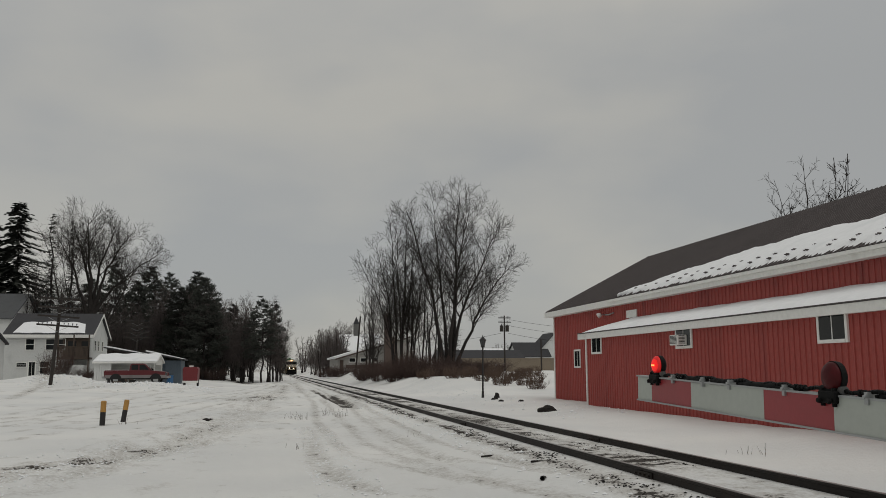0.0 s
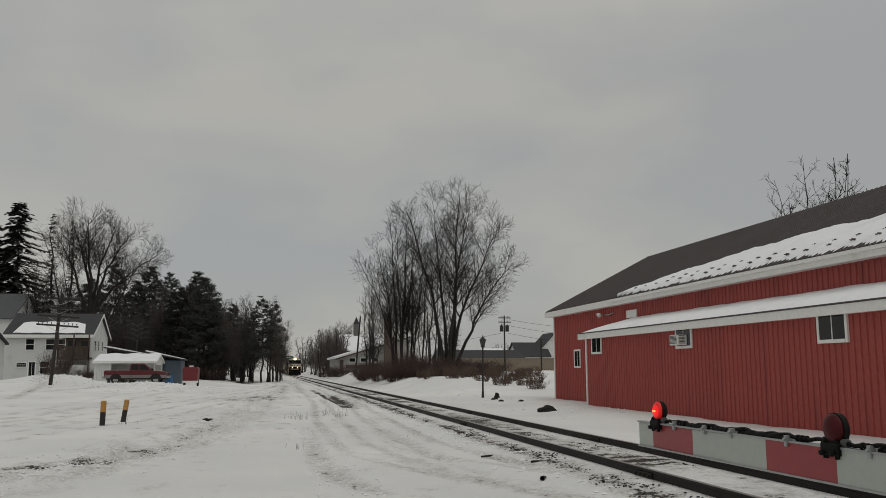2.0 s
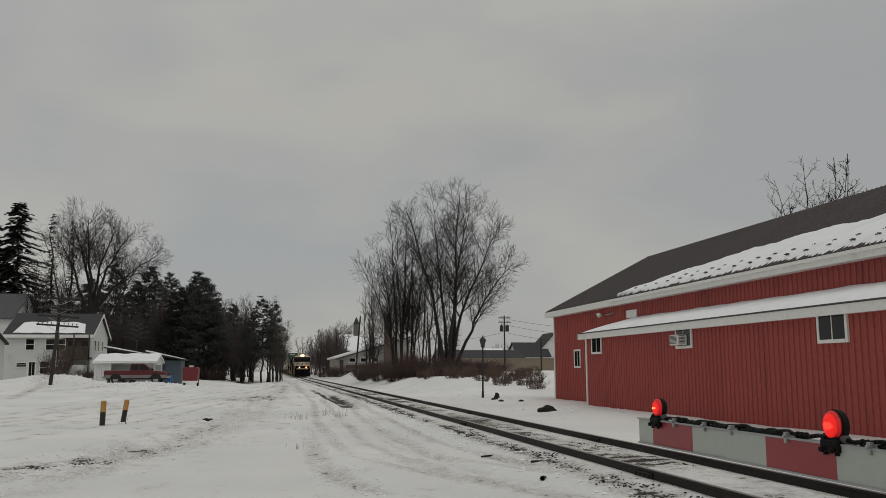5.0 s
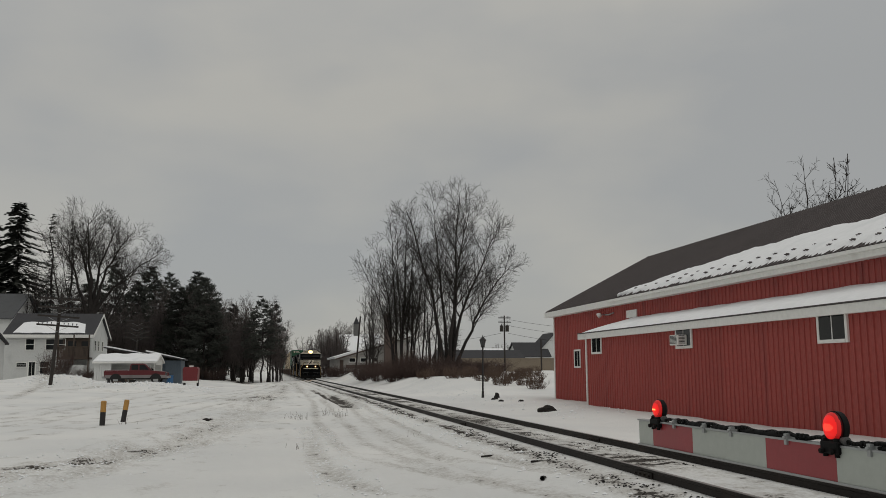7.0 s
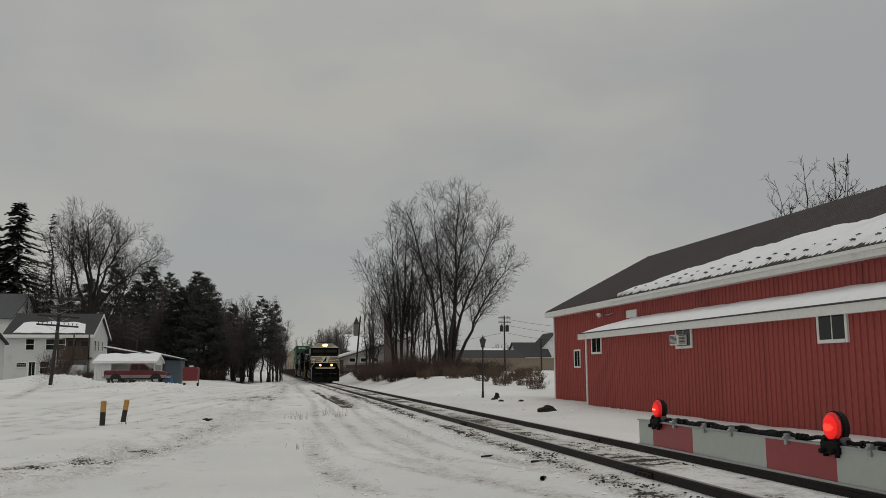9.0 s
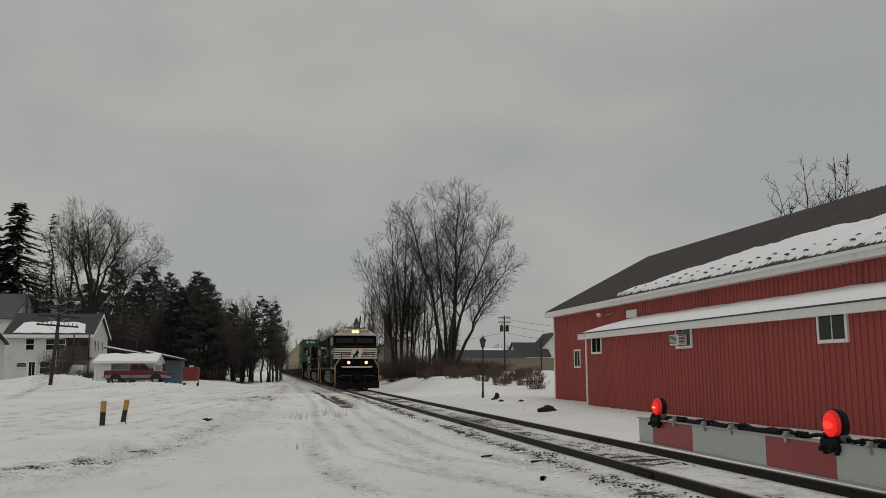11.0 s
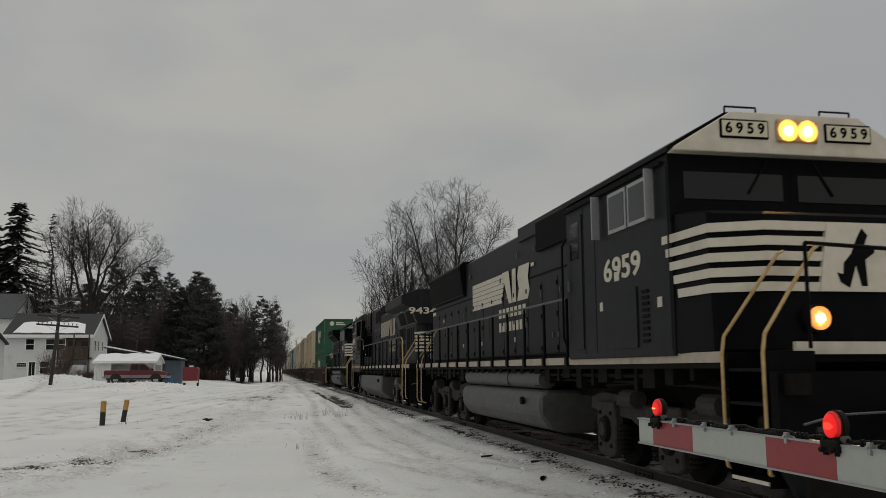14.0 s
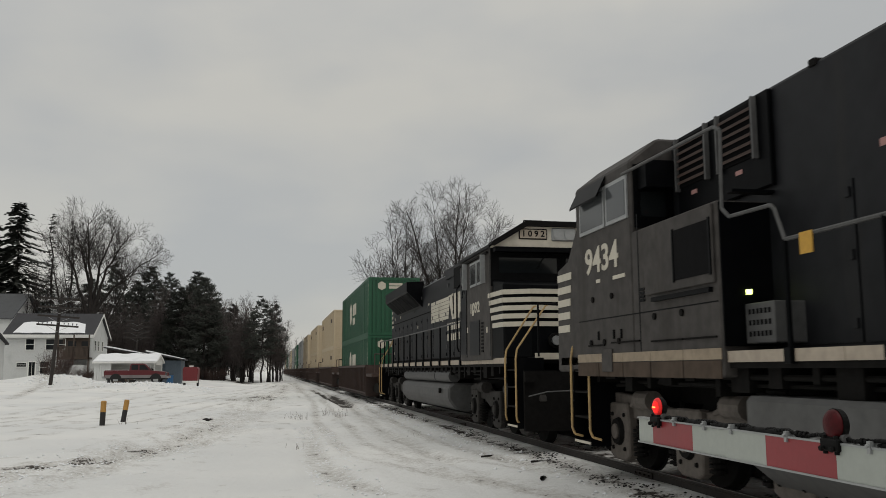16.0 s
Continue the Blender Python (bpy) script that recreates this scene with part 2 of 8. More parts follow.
CONT_GREEN = surface("green_container_steel", (0.012, 0.085, 0.040), 0.45, 0, 6, 0.12, 0.04, stain=(0.010, 0.06, 0.03))
CONT_CREAM = surface("cream_container_steel", (0.50, 0.41, 0.28), 0.55, 0, 6, 0.08, 0.04, stain=(0.44, 0.36, 0.25), stain_scale=0.4)
CONT_GREY = surface("grey_container_steel", (0.30, 0.31, 0.30), 0.55, 0, 6, 0.1, 0.04)
WELL_BROWN = surface("brown_well_car_paint", (0.052, 0.031, 0.024), 0.75, 0, 9, 0.25, 0.1, stain=(0.05, 0.035, 0.03))


# ---- mesh helpers ----
def box(bm, x0, x1, y0, y1, z0, z1, m=None):
    v = [bm.verts.new(p) for p in ((x0, y0, z0), (x1, y0, z0), (x1, y1, z0), (x0, y1, z0),
                                   (x0, y0, z1), (x1, y0, z1), (x1, y1, z1), (x0, y1, z1))]
    for f in ((3, 2, 1, 0), (4, 5, 6, 7), (0, 1, 5, 4), (1, 2, 6, 5), (2, 3, 7, 6), (3, 0, 4, 7)):
        bm.faces.new([v[i] for i in f])
    if m is not None:
        for q in v:
            q.co = m @ q.co
    return v


def tube(bm, p0, p1, r0, r1=None, n=8, caps=True):
    p0, p1 = Vector(p0), Vector(p1)
    r1 = r0 if r1 is None else r1
    d = (p1 - p0).normalized()
    a = d.orthogonal().normalized()
    b = d.cross(a)
    rings = []
    for p, r in ((p0, r0), (p1, r1)):
        rings.append([bm.verts.new(p + (a * math.cos(k * math.tau / n) + b * math.sin(k * math.tau / n)) * r) for k in range(n)])
    for k in range(n):
        bm.faces.new((rings[0][k], rings[0][(k + 1) % n], rings[1][(k + 1) % n], rings[1][k]))
    if caps:
        bm.faces.new(rings[0][::-1])
        bm.faces.new(rings[1])


def pipe(bm, pts, r, n=6):
    for a, b in zip(pts, pts[1:]):
        tube(bm, a, b, r, r, n)


def prism(bm, profile, axis, a, b):
    """Extrudes a closed outline from a to b along axis ('x': outline is (y, z); 'y': (x, z); 'z': (x, y))."""
    def at(p, k):
        return {"x": (k, p[0], p[1]), "y": (p[0], k, p[1]), "z": (p[0], p[1], k)}[axis]
    lo = [bm.verts.new(at(p, a)) for p in profile]
    hi = [bm.verts.new(at(p, b)) for p in profile]
    n = len(profile)
    for k in range(n):
        bm.faces.new((lo[k], lo[(k + 1) % n], hi[(k + 1) % n], hi[k]))
    bm.faces.new(lo[::-1])
    bm.faces.new(hi)


def finish(bm, name, material, bevel=0.0, smooth=False):
    bmesh.ops.recalc_face_normals(bm, faces=bm.faces)
    if bevel:
        sharp = [e for e in bm.edges if e.is_manifold and e.calc_face_angle(0) > 0.6]
        bmesh.ops.bevel(bm, geom=sharp, offset=bevel, segments=1, affect="EDGES", clamp_overlap=True)
    me = bpy.data.meshes.new(name)
    bm.to_mesh(me)
    bm.free()
    me.materials.append(material)
    if smooth:
        for p in me.polygons:
            p.use_smooth = True
    return me


def part(name, bm, material, parent, label="", bevel=0.0, smooth=False):
    ob = new(name, finish(bm, name, material, bevel, smooth))
    ob.parent = parent
    if label:
        tagged(ob, label)
    return ob


def thing(name, label, category, at=None, group="", kind=""):
    ob = new(name)
    ob.empty_display_size = 0.2
    if at is not None:
        ob.matrix_world = at
    return tagged(ob, label, category, group, kind)


def whole(name, bm, material, label, category, at=None, group="", kind="", bevel=0.0, smooth=False):
    ob = new(name, finish(bm, name, material, bevel, smooth))
    if at is not None:
        ob.matrix_world = at
    return tagged(ob, label, category, group, kind)


def B(*boxes):
    bm = bmesh.new()
    for q in boxes:
        box(bm, *q)
    return bm


def vnoise(x, y, seed=0):
    """Smooth value noise on numpy arrays, 0 to 1."""
    xi, yi = np.floor(x).astype(np.int64), np.floor(y).astype(np.int64)
    fx, fy = x - xi, y - yi
    fx, fy = fx * fx * (3 - 2 * fx), fy * fy * (3 - 2 * fy)

    def h(a, b):
        k = (a * 374761393 + b * 668265263 + seed * 974634777) & 0xFFFFFFFF
        k = ((k ^ (k >> 13)) * 1274126177) & 0xFFFFFFFF
        return ((k ^ (k >> 16)) & 0xFFFF) / 65535.0
    return (h(xi, yi) * (1 - fx) + h(xi + 1, yi) * fx) * (1 - fy) + (h(xi, yi + 1) * (1 - fx) + h(xi + 1, yi + 1) * fx) * fy


def near_line(x, y, pts, width):
    """1 on a polyline, falling to 0 at width from it."""
    best = np.full(np.shape(x), 1e9)
    for (ax, ay), (bx, by) in zip(pts, pts[1:]):
        dx, dy = bx - ax, by - ay
        k = np.clip(((x - ax) * dx + (y - ay) * dy) / (dx * dx + dy * dy), 0, 1)
        best = np.minimum(best, np.hypot(x - ax - k * dx, y - ay - k * dy))
    return np.clip(1 - best / width, 0, 1)
# ---- ground: one sheet to the horizon ----
RUTS = [
    ([(-5.4, 12.4), (-4.6, 13.9), (-3.9, 15.9), (-3.0, 18.2), (-2.2, 21.2), (-1.5, 31.8), (0.1, 59.0), (1.4, 95)], 0.5, 0.34),
    ([(-3.2, 13.2), (-2.6, 17.3), (-1.2, 24), (-0.6, 33), (0.6, 60)], 0.7, 0.30),
    ([(-10.1, 36), (-9.5, 43), (-9.3, 56), (-7.1, 66), (-4.3, 91)], 0.35, 0.36),
    ([(-8.9, 33), (-8.6, 43), (-8.0, 56), (-5.6, 72)], 0.3, 0.20),
    ([(3.5, 12.9), (2.7, 19.1), (3.1, 30.4), (3.7, 43.0), (4.0, 70.0), (4.0, 150)], 0.30, 0.26),
    ([(3.9, 11.6), (3.2, 15.5), (3.4, 24.5), (3.9, 36.8)], 0.28, 0.22),
    ([(1.4, 12.5), (1.1, 13.5), (0.9, 17.6), (1.1, 26)], 0.35, 0.40),
    ([(3.35, 38.0), (3.75, 46.0), (3.9, 58.0)], 0.55, 0.85),
    ([(-2.4, 52), (-1.1, 47), (0.0, 58)], 0.8, 0.48),
    ([(0.7, 62), (1.2, 80), (1.6, 100)], 0.9, 0.44),
    ([(2.2, 64), (2.6, 85), (2.9, 110)], 0.7, 0.46),
    ([(-4.51, 16.62), (-4.09, 16.98), (-3.58, 17.25), (-3.07, 17.95), (-2.4, 20.0)], 0.95, 0.68),
    ([(-2.2, 53.0), (-0.9, 54.6), (0.2, 56.5)], 1.8, 0.60),
    ([(-10.4, 60), (-8.7, 62)], 0.6, 0.42),
    ([(-9.1, 32.9), (-8.8, 38.6), (-7.9, 45.2), (-7.4, 55), (-6.3, 68)], 0.28, 0.44),
    ([(-7.9, 28.7), (-7.1, 31), (-7.1, 35.1), (-6.7, 43.4)], 0.22, 0.46),
    ([(-13.5, 50), (-14.2, 56.3), (-16.5, 72.4)], 0.5, 0.5),
    ([(-2.4, 20.6), (-2.0, 23.8), (-1.7, 26), (-1.5, 30)], 0.5, 0.44),
    ([(-2.3, 49.5), (-1.3, 49.4), (-0.3, 51.3), (0.5, 53.4)], 0.8, 0.72),
    ([(3.3, 72), (3.3, 53), (3.4, 43), (3.6, 38.6)], 0.34, 0.92),
    ([(3.8, 48), (3.5, 32), (3.0, 22.2), (3.1, 17.9), (3.3, 15), (3.4, 13.2), (3.7, 12)], 0.17, 0.30),
    ([(2.7, 48.6), (2.4, 29), (2.2, 21.5), (2.3, 17), (2.5, 14.4), (2.8, 12.7)], 0.16, 0.26),
    ([(0.8, 16.8), (1.0, 13.7), (1.2, 13.0), (1.5, 11.9)], 0.30, 0.40),
    ([(-11, 150), (-7.3, 146), (-2.1, 107)], 1.6, 0.80),
    ([(-13.5, 58), (-12, 66)], 0.6, 0.46),
]


def ground_height(x, y):
    x, y = np.asarray(x, float), np.asarray(y, float)
    d = np.abs(x - TRACK)
    z = np.full(np.broadcast(x, y).shape, -0.25)
    z = z + 0.075 * np.clip(1 - (d - 1.35) / 0.7, 0, 1) + 0.045 * np.clip(1 - (d - 0.95) / 0.25, 0, 1)                         # the shoulder of the track bed
    z = z + 0.05 * (vnoise(x * 2.3, y * 1.1, 3) - 0.5) * np.clip(1 - (d - 2.2), 0, 1) * np.clip(np.abs(d - 0.75) / 0.35, 0.12, 1)
    fade = np.clip((d - 2.2) / 2.5, 0, 1)
    z = z + fade * (0.10 * (vnoise(x * 0.35, y * 0.22, 5) - 0.5) + 0.035 * (vnoise(x * 1.6, y * 1.2, 7) - 0.5))
    # a slow rise to the far yards, and ploughed heaps before the house
    z = z + 0.75 * np.clip((-x - 3) / 12, 0, 1) * np.clip((y - 42) / 26, 0, 1)
    z = z + 0.46 * np.exp(-((y - 70 - 0.25 * (x + 12)) / 3.4) ** 2) * np.clip((-x - 4.5) / 4, 0, 1) * (0.25 + 1.3 * vnoise(x * 0.42, y * 0.3, 11))
    z = z + 0.15 * np.exp(-((y - 58) / 6) ** 2) * np.clip((-x - 15) / 4, 0, 1)
    # the bank under the trees beyond the track
    z = z + 0.95 * np.clip((x - 9.2) / 3.2, 0, 1) * np.clip((y - 52) / 16, 0, 1) * (0.7 + 0.6 * vnoise(x * 0.3, y * 0.16, 13))
    z = z + 0.14 * np.clip((x - 10) / 2.5, 0, 1)
    # ruts pressed into the snow, with raised lips
    for pts, w, deep in RUTS:
        k = near_line(x, y, pts, w * 2.2)
        z = z - 0.10 * deep * np.clip((k - 0.5) * 2, 0, 1) + 0.05 * deep * np.sin(np.clip(k, 0, 0.5) * math.tau) * (0.4 + vnoise(x * 3, y * 2, 17))
    # wheel marks along the track-side road
    road = np.clip((x + 1.2) / 1.0, 0, 1) * np.clip((4.6 - x) / 0.5, 0, 1) * np.clip((y - 10) / 6, 0, 1)
    bend = x + 0.5 * np.sin(y * 0.055 + 0.6)
    z = z + road * (0.035 * (vnoise(bend * 2.6, y * 0.09, 43) - 0.5) + 0.035 * (vnoise(bend * 6.5, y * 0.35, 47) - 0.5))
    # footprints and clods on the open snow
    z = z + np.clip((3.8 - x) / 1.0, 0, 1) * (0.035 * (vnoise(x * 4.5, y * 3.0, 53) - 0.5) * (vnoise(x * 0.5, y * 0.3, 59) > 0.5))
    # trampled snow
    k = near_line(x, y, RUTS[0][0], 2.2)
    z = z + 0.16 * k * (vnoise(x * 3.4, y * 2.6, 19) - 0.5) + 0.08 * k * (vnoise(x * 8, y * 6, 23) - 0.5)
    return z


def steps(*spans):
    out = []
    for a, b, d in spans:
        out += list(np.arange(a, b, d))
    return np.array(out)


def build_ground():
    xs = steps((-3000, -200, 200), (-200, -60, 10), (-60, -16, 1.0), (-16, -5, 0.4), (-5, 3.4, 0.16), (3.4, 8.6, 0.09), (8.6, 16, 0.35),
               (16, 60, 2.0), (60, 200, 10), (200, 3001, 200))
    ys = steps((-600, -20, 30), (-20, 8, 2), (8, 24, 0.11), (24, 44, 0.22), (44, 80, 0.5), (80, 130, 1.5), (130, 300, 8), (300, 4001, 185))
    X, Y = np.meshgrid(xs, ys)
    Z = ground_height(X, Y)
    d = np.abs(X - TRACK)
    dirt = np.zeros(X.shape)
    patch = vnoise(X * 1.2, Y * 0.35, 31)
    fine = vnoise(X * 5.0, Y * 3.2, 37)
    # stones showing on the near shoulder, between the rails and beyond the far rail
    dirt = np.maximum(dirt, np.clip(1 - np.abs(X - (TRACK - 1.25)) / 0.50, 0, 1) * (0.20 + 0.44 * fine + 0.36 * patch))
    dirt = np.maximum(dirt, np.clip(1 - d / 0.78, 0, 1) ** 0.4 * (0.10 + 0.36 * patch + 0.34 * fine))
    dirt = np.maximum(dirt, np.clip(1 - np.abs(X - (TRACK + 1.05)) / 0.3, 0, 1) * (0.32 + 0.34 * fine))
    over_tie = np.clip(np.cos((Y - 6.0) * math.tau / 0.5) * 1.4 - 0.1, 0, 1)
    melted = np.clip(vnoise(X * 1.6, Y * 0.8, 83) * 4.0 - 1.9, 0, 1)
    on_ties = np.clip((0.66 - d) / 0.12, 0, 1) + np.clip(1 - np.abs(X - (TRACK - 1.08)) / 0.24, 0, 1)
    dirt = np.maximum(dirt, on_ties * melted * (0.45 + 0.5 * over_tie) * (Y < 70))
    bare = np.exp(-((Y - 26) / 7) ** 2) * np.clip(1 - d / 0.72, 0, 1) ** 0.3
    dirt = np.maximum(dirt, bare * 0.62)
    for pts, w, deep in RUTS:
        k = near_line(X, Y, pts, w)
        dirt = np.maximum(dirt, k ** 0.7 * deep * (0.55 + 0.75 * vnoise(X * 2.2, Y * 1.0, 41)))
    # slush along the wheel marks, trampled dirt on the left, both deepened as shading
    road = np.clip((X + 1.2) / 1.0, 0, 1) * np.clip((4.7 - X) / 0.5, 0, 1) * np.clip((Y - 10) / 8, 0, 1)
    bend = X + 0.5 * np.sin(Y * 0.055 + 0.6)
    marks = np.clip(vnoise(bend * 2.6, Y * 0.09, 43) * -2.2 + 1.05, 0, 1)
    dirt = np.maximum(dirt, road * marks * (0.17 + 0.26 * np.clip((Y - 30) / 60, 0, 1)) * (0.45 + vnoise(X * 3, Y * 0.7, 61)))
    tramp = near_line(X, Y, RUTS[0][0], 2.6)
    dirt = np.maximum(dirt, tramp ** 0.6 * (0.46 * vnoise(X * 3.6, Y * 2.4, 67) ** 1.3))
    dirt = np.maximum(dirt, 0.40 * (vnoise(X * 3.0, Y * 1.2, 71) > 0.86) * np.clip((4.5 - X) / 2, 0, 1) * (Y > 24) * (Y < 75))
    # faint tyre lines crossing the open snow
    for off in (-0.8, 0.75):
        for pts in ([(-9.5, 30), (-5.5, 48), (-2.0, 70), (0.5, 100)], [(-7.5, 20), (-4.5, 34), (-1.5, 56), (1.0, 90)], [(4.6, 10.5), (2.3, 17), (2.2, 28), (2.9, 45), (3.2, 80)], [(5.0, 10.2), (3.6, 13.6), (2.9, 20), (3.1, 30), (3.5, 50)]):
            k = near_line(X + off, Y, pts, 0.24)
            dirt = np.maximum(dirt, np.clip(k * 1.6, 0, 1) * (0.20 + 0.26 * vnoise(X * 3, Y * 0.8, 73)))
    # footprint relief darkened, its shading put into the dirt value
    open_snow = np.clip((4.2 - X) / 1.5, 0, 1) * (Y > 9)
    dirt = np.maximum(dirt, open_snow * 0.30 * np.clip(vnoise(X * 4.5, Y * 3.0, 53) * 2 - 1.1, 0, 1) * (vnoise(X * 0.5, Y * 0.3, 59) > 0.45))
    far = np.clip((Y - 150) / 100, 0, 1) * np.clip((d - 8) / 10, 0, 1)
    dirt = np.maximum(dirt, far * 0.42)
    nx, ny = len(xs), len(ys)
    idx = np.arange(nx * ny).reshape(ny, nx)
    faces = np.stack([idx[:-1, :-1], idx[:-1, 1:], idx[1:, 1:], idx[1:, :-1]], -1).reshape(-1, 4)
    me = bpy.data.meshes.new("ground")
    me.from_pydata(np.stack([X, Y, Z], -1).reshape(-1, 3).tolist(), [], faces.tolist())
    at = me.attributes.new("dirt", "FLOAT", "POINT")
    at.data.foreach_set("value", dirt.reshape(-1).astype(np.float32))
    me.materials.append(SNOW_GROUND)
    for p in me.polygons:
        p.use_smooth = True
    ob = new("ground", me)
    return tagged(ob, "snow-covered ground with muddy wheel ruts and trampled patches", "ground", kind="structure")


def gz(x, y):
    return float(ground_height(np.array([x]), np.array([y]))[0])


ground = build_ground()


# ---- railway track ----
def build_track():
    track = thing("railway_track", "straight railway track of dark rusty rails half buried in snow", "railway track", kind="structure")
    for side in (-1, 1):
        x = TRACK + side * 0.752
        bm = bmesh.new()
        prism(bm, [(x - 0.07, -0.172), (x + 0.07, -0.172), (x + 0.07, -0.16), (x + 0.013, -0.14), (x + 0.013, -0.045), (x + 0.036, -0.035),
                   (x + 0.036, -0.006), (x - 0.036, -0.006), (x - 0.036, -0.035), (x - 0.013, -0.045), (x - 0.013, -0.14), (x - 0.07, -0.16)], "y", -60, 900)
        rail = part("rail", bm, RAIL_STEEL, track)
        part("rail_head", B((x - 0.028, x + 0.028, -60, 900, -0.006, 0.0)), RAIL_TOP, rail, "worn running surface of the rail")
        for k in range(6):          # fishplates at the joints
            y = 11.9 + k * 11.89 + (5.9 if side > 0 else 0)
            bm = B((x - 0.034, x + 0.034, y - 0.3, y + 0.3, -0.13, -0.048))
            for j in range(4):
                tube(bm, (x - 0.06, y - 0.22 + j * 0.147, -0.09), (x + 0.06, y - 0.22 + j * 0.147, -0.09), 0.016, n=6)
            part("fishplate", bm, RAIL_STEEL, rail)
    # ties, whose ends and tops show through the snow
    rng = random.Random(4)
    base = B((-0.115, 0.115, -1.3, 1.3, -0.17, 0.0))
    tie_mesh = finish(base, "tie", TIE_WOOD, 0.012)
    for k in range(270):
        ob = new("tie", tie_mesh)
        ob.parent = track
        ob.matrix_world = pose(TRACK + rng.uniform(-0.04, 0.04), 6 + k * 0.5, -0.172 - rng.uniform(0, 0.012), 0, 0, 90 + rng.uniform(-1, 1))
    # loose stones along the shoulder
    bm = bmesh.new()
    spots = []
    for k in range(150):
        band = rng.random()
        off = -1.22 + rng.gauss(0, 0.12) if band < 0.7 else rng.uniform(-0.55, 0.55) if band < 0.85 else 1.05 + rng.gauss(0, 0.08)
        spots.append((TRACK + off, 9 + 48 * rng.random() ** 1.1, rng.uniform(0.4, 1.3)))
    for k in range(2200):
        cx, cy, q = rng.choice(spots)
        x, y = cx + rng.gauss(0, 0.10) * q, cy + rng.gauss(0, 0.30) * q
        r = rng.uniform(0.009, 0.030)
        z = gz(x, y) + r * 0.12
        v = [bm.verts.new((x + r * a * rng.uniform(0.6, 1.2), y + r * b * rng.uniform(0.6, 1.3), z + r * c * rng.uniform(0.25, 0.6))) for a, b, c in
             ((1, 0, 0), (0, 1, 0), (-1, 0, 0), (0, -1, 0), (0, 0, 1), (0, 0, -1))]
        for a, b in ((0, 1), (1, 2), (2, 3), (3, 0)):
            bm.faces.new((v[a], v[b], v[4]))
            bm.faces.new((v[b], v[a], v[5]))
    tagged(part("ballast", bm, STONE, track), "dark loose ballast stones along the rails", kind="stuff")
    return track


track = build_track()


def snow_clods():
    """Broken snow thrown up along the ruts and in the ploughed heaps."""
    rng = random.Random(33)
    v, f = [], []

    def clod(x, y, r):
        z = gz(x, y) + r * 0.15
        st = len(v)
        for a, b, c in ((1, 0, 0), (0.1, 1, 0), (-1, 0, 0), (0, -1, 0.1), (0.1, 0, 1), (0, 0, -1)):
            v.append((x + r * a * rng.uniform(0.6, 1.3), y + r * b * rng.uniform(0.6, 1.3), z + r * c * rng.uniform(0.4, 0.9)))
        for a, b in ((0, 1), (1, 2), (2, 3), (3, 0)):
            f.append((st + a, st + b, st + 4))
            f.append((st + b, st + a, st + 5))
    line = RUTS[0][0]
    for k in range(1900):
        i = min(int(rng.random() ** 1.3 * (len(line) - 2)), len(line) - 3)
        w = rng.random()
        (ax, ay), (bx, by) = line[i], line[i + 1]
        clod(ax + (bx - ax) * w + rng.gauss(0, 0.75), ay + (by - ay) * w + rng.gauss(0, 0.5), 0.008 + 0.032 * rng.random() ** 2.5)
    for k in range(700):
        x = rng.uniform(-17, -4.5)
        clod(x, 70 + 0.25 * (x + 12) + rng.gauss(0, 2.6), 0.04 + 0.10 * rng.random() ** 2)
    for k in range(500):
        y = rng.uniform(10, 40)
        clod(TRACK + rng.choice((-1.7, 1.5)) + rng.gauss(0, 0.25), y, rng.uniform(0.015, 0.05))
    for k in range(500):
        x, y = rng.uniform(0.6, 1.6), rng.uniform(11.5, 26)
        clod(x, y, 0.008 + 0.026 * rng.random() ** 2)
    for k in range(300):
        clod(rng.uniform(9.5, 12.5), rng.uniform(28, 70), rng.uniform(0.02, 0.07))
    me = bpy.data.meshes.new("snow_clods")
    me.from_pydata(v, [], f)
    me.materials.append(SNOW)
    tagged(new("snow_clods", me), "scattered lumps of broken snow along ruts and heaps", "snow", kind="stuff")


snow_clods()


# ---- red barn with its lean-to ----
BX, BY0, BY1 = 14.26, 4.0, 43.1          # long wall of the main hall, its ends
LX, LY1 = 12.73, 34.35                   # lean-to wall and its far end
RIDGE_X, RIDGE_Z, EAVE_Z = 19.7, 7.28, 4.22


def ribbed(bm, u0, u1, z0, z1, at, rib=0.229):
    """Ribbed steel sheet from u0 to u1; at(u, out, z) gives the place."""
    k0 = math.floor(u0 / rib)
    us = [(u0, 0.0)]
    k = k0
    while k * rib < u1:
        c = k * rib
        for du, o in ((-0.022, 0.0), (-0.012, 0.024), (0.012, 0.024), (0.022, 0.0)):
            if u0 < c + du < u1:
                us.append((c + du, o))
        for j in (1, 2):            # low stiffening swages
            c2 = c + rib * j / 3
            for du, o in ((-0.012, 0.0), (0, 0.004), (0.012, 0.0)):
                if u0 < c2 + du < u1:
                    us.append((c2 + du, o))
        k += 1
    us.append((u1, 0.0))
    lo = [bm.verts.new(at(u, o, z0)) for u, o in us]
    hi = [bm.verts.new(at(u, o, z1)) for u, o in us]
    for a in range(len(us) - 1):
        bm.faces.new((lo[a], lo[a + 1], hi[a + 1], hi[a]))


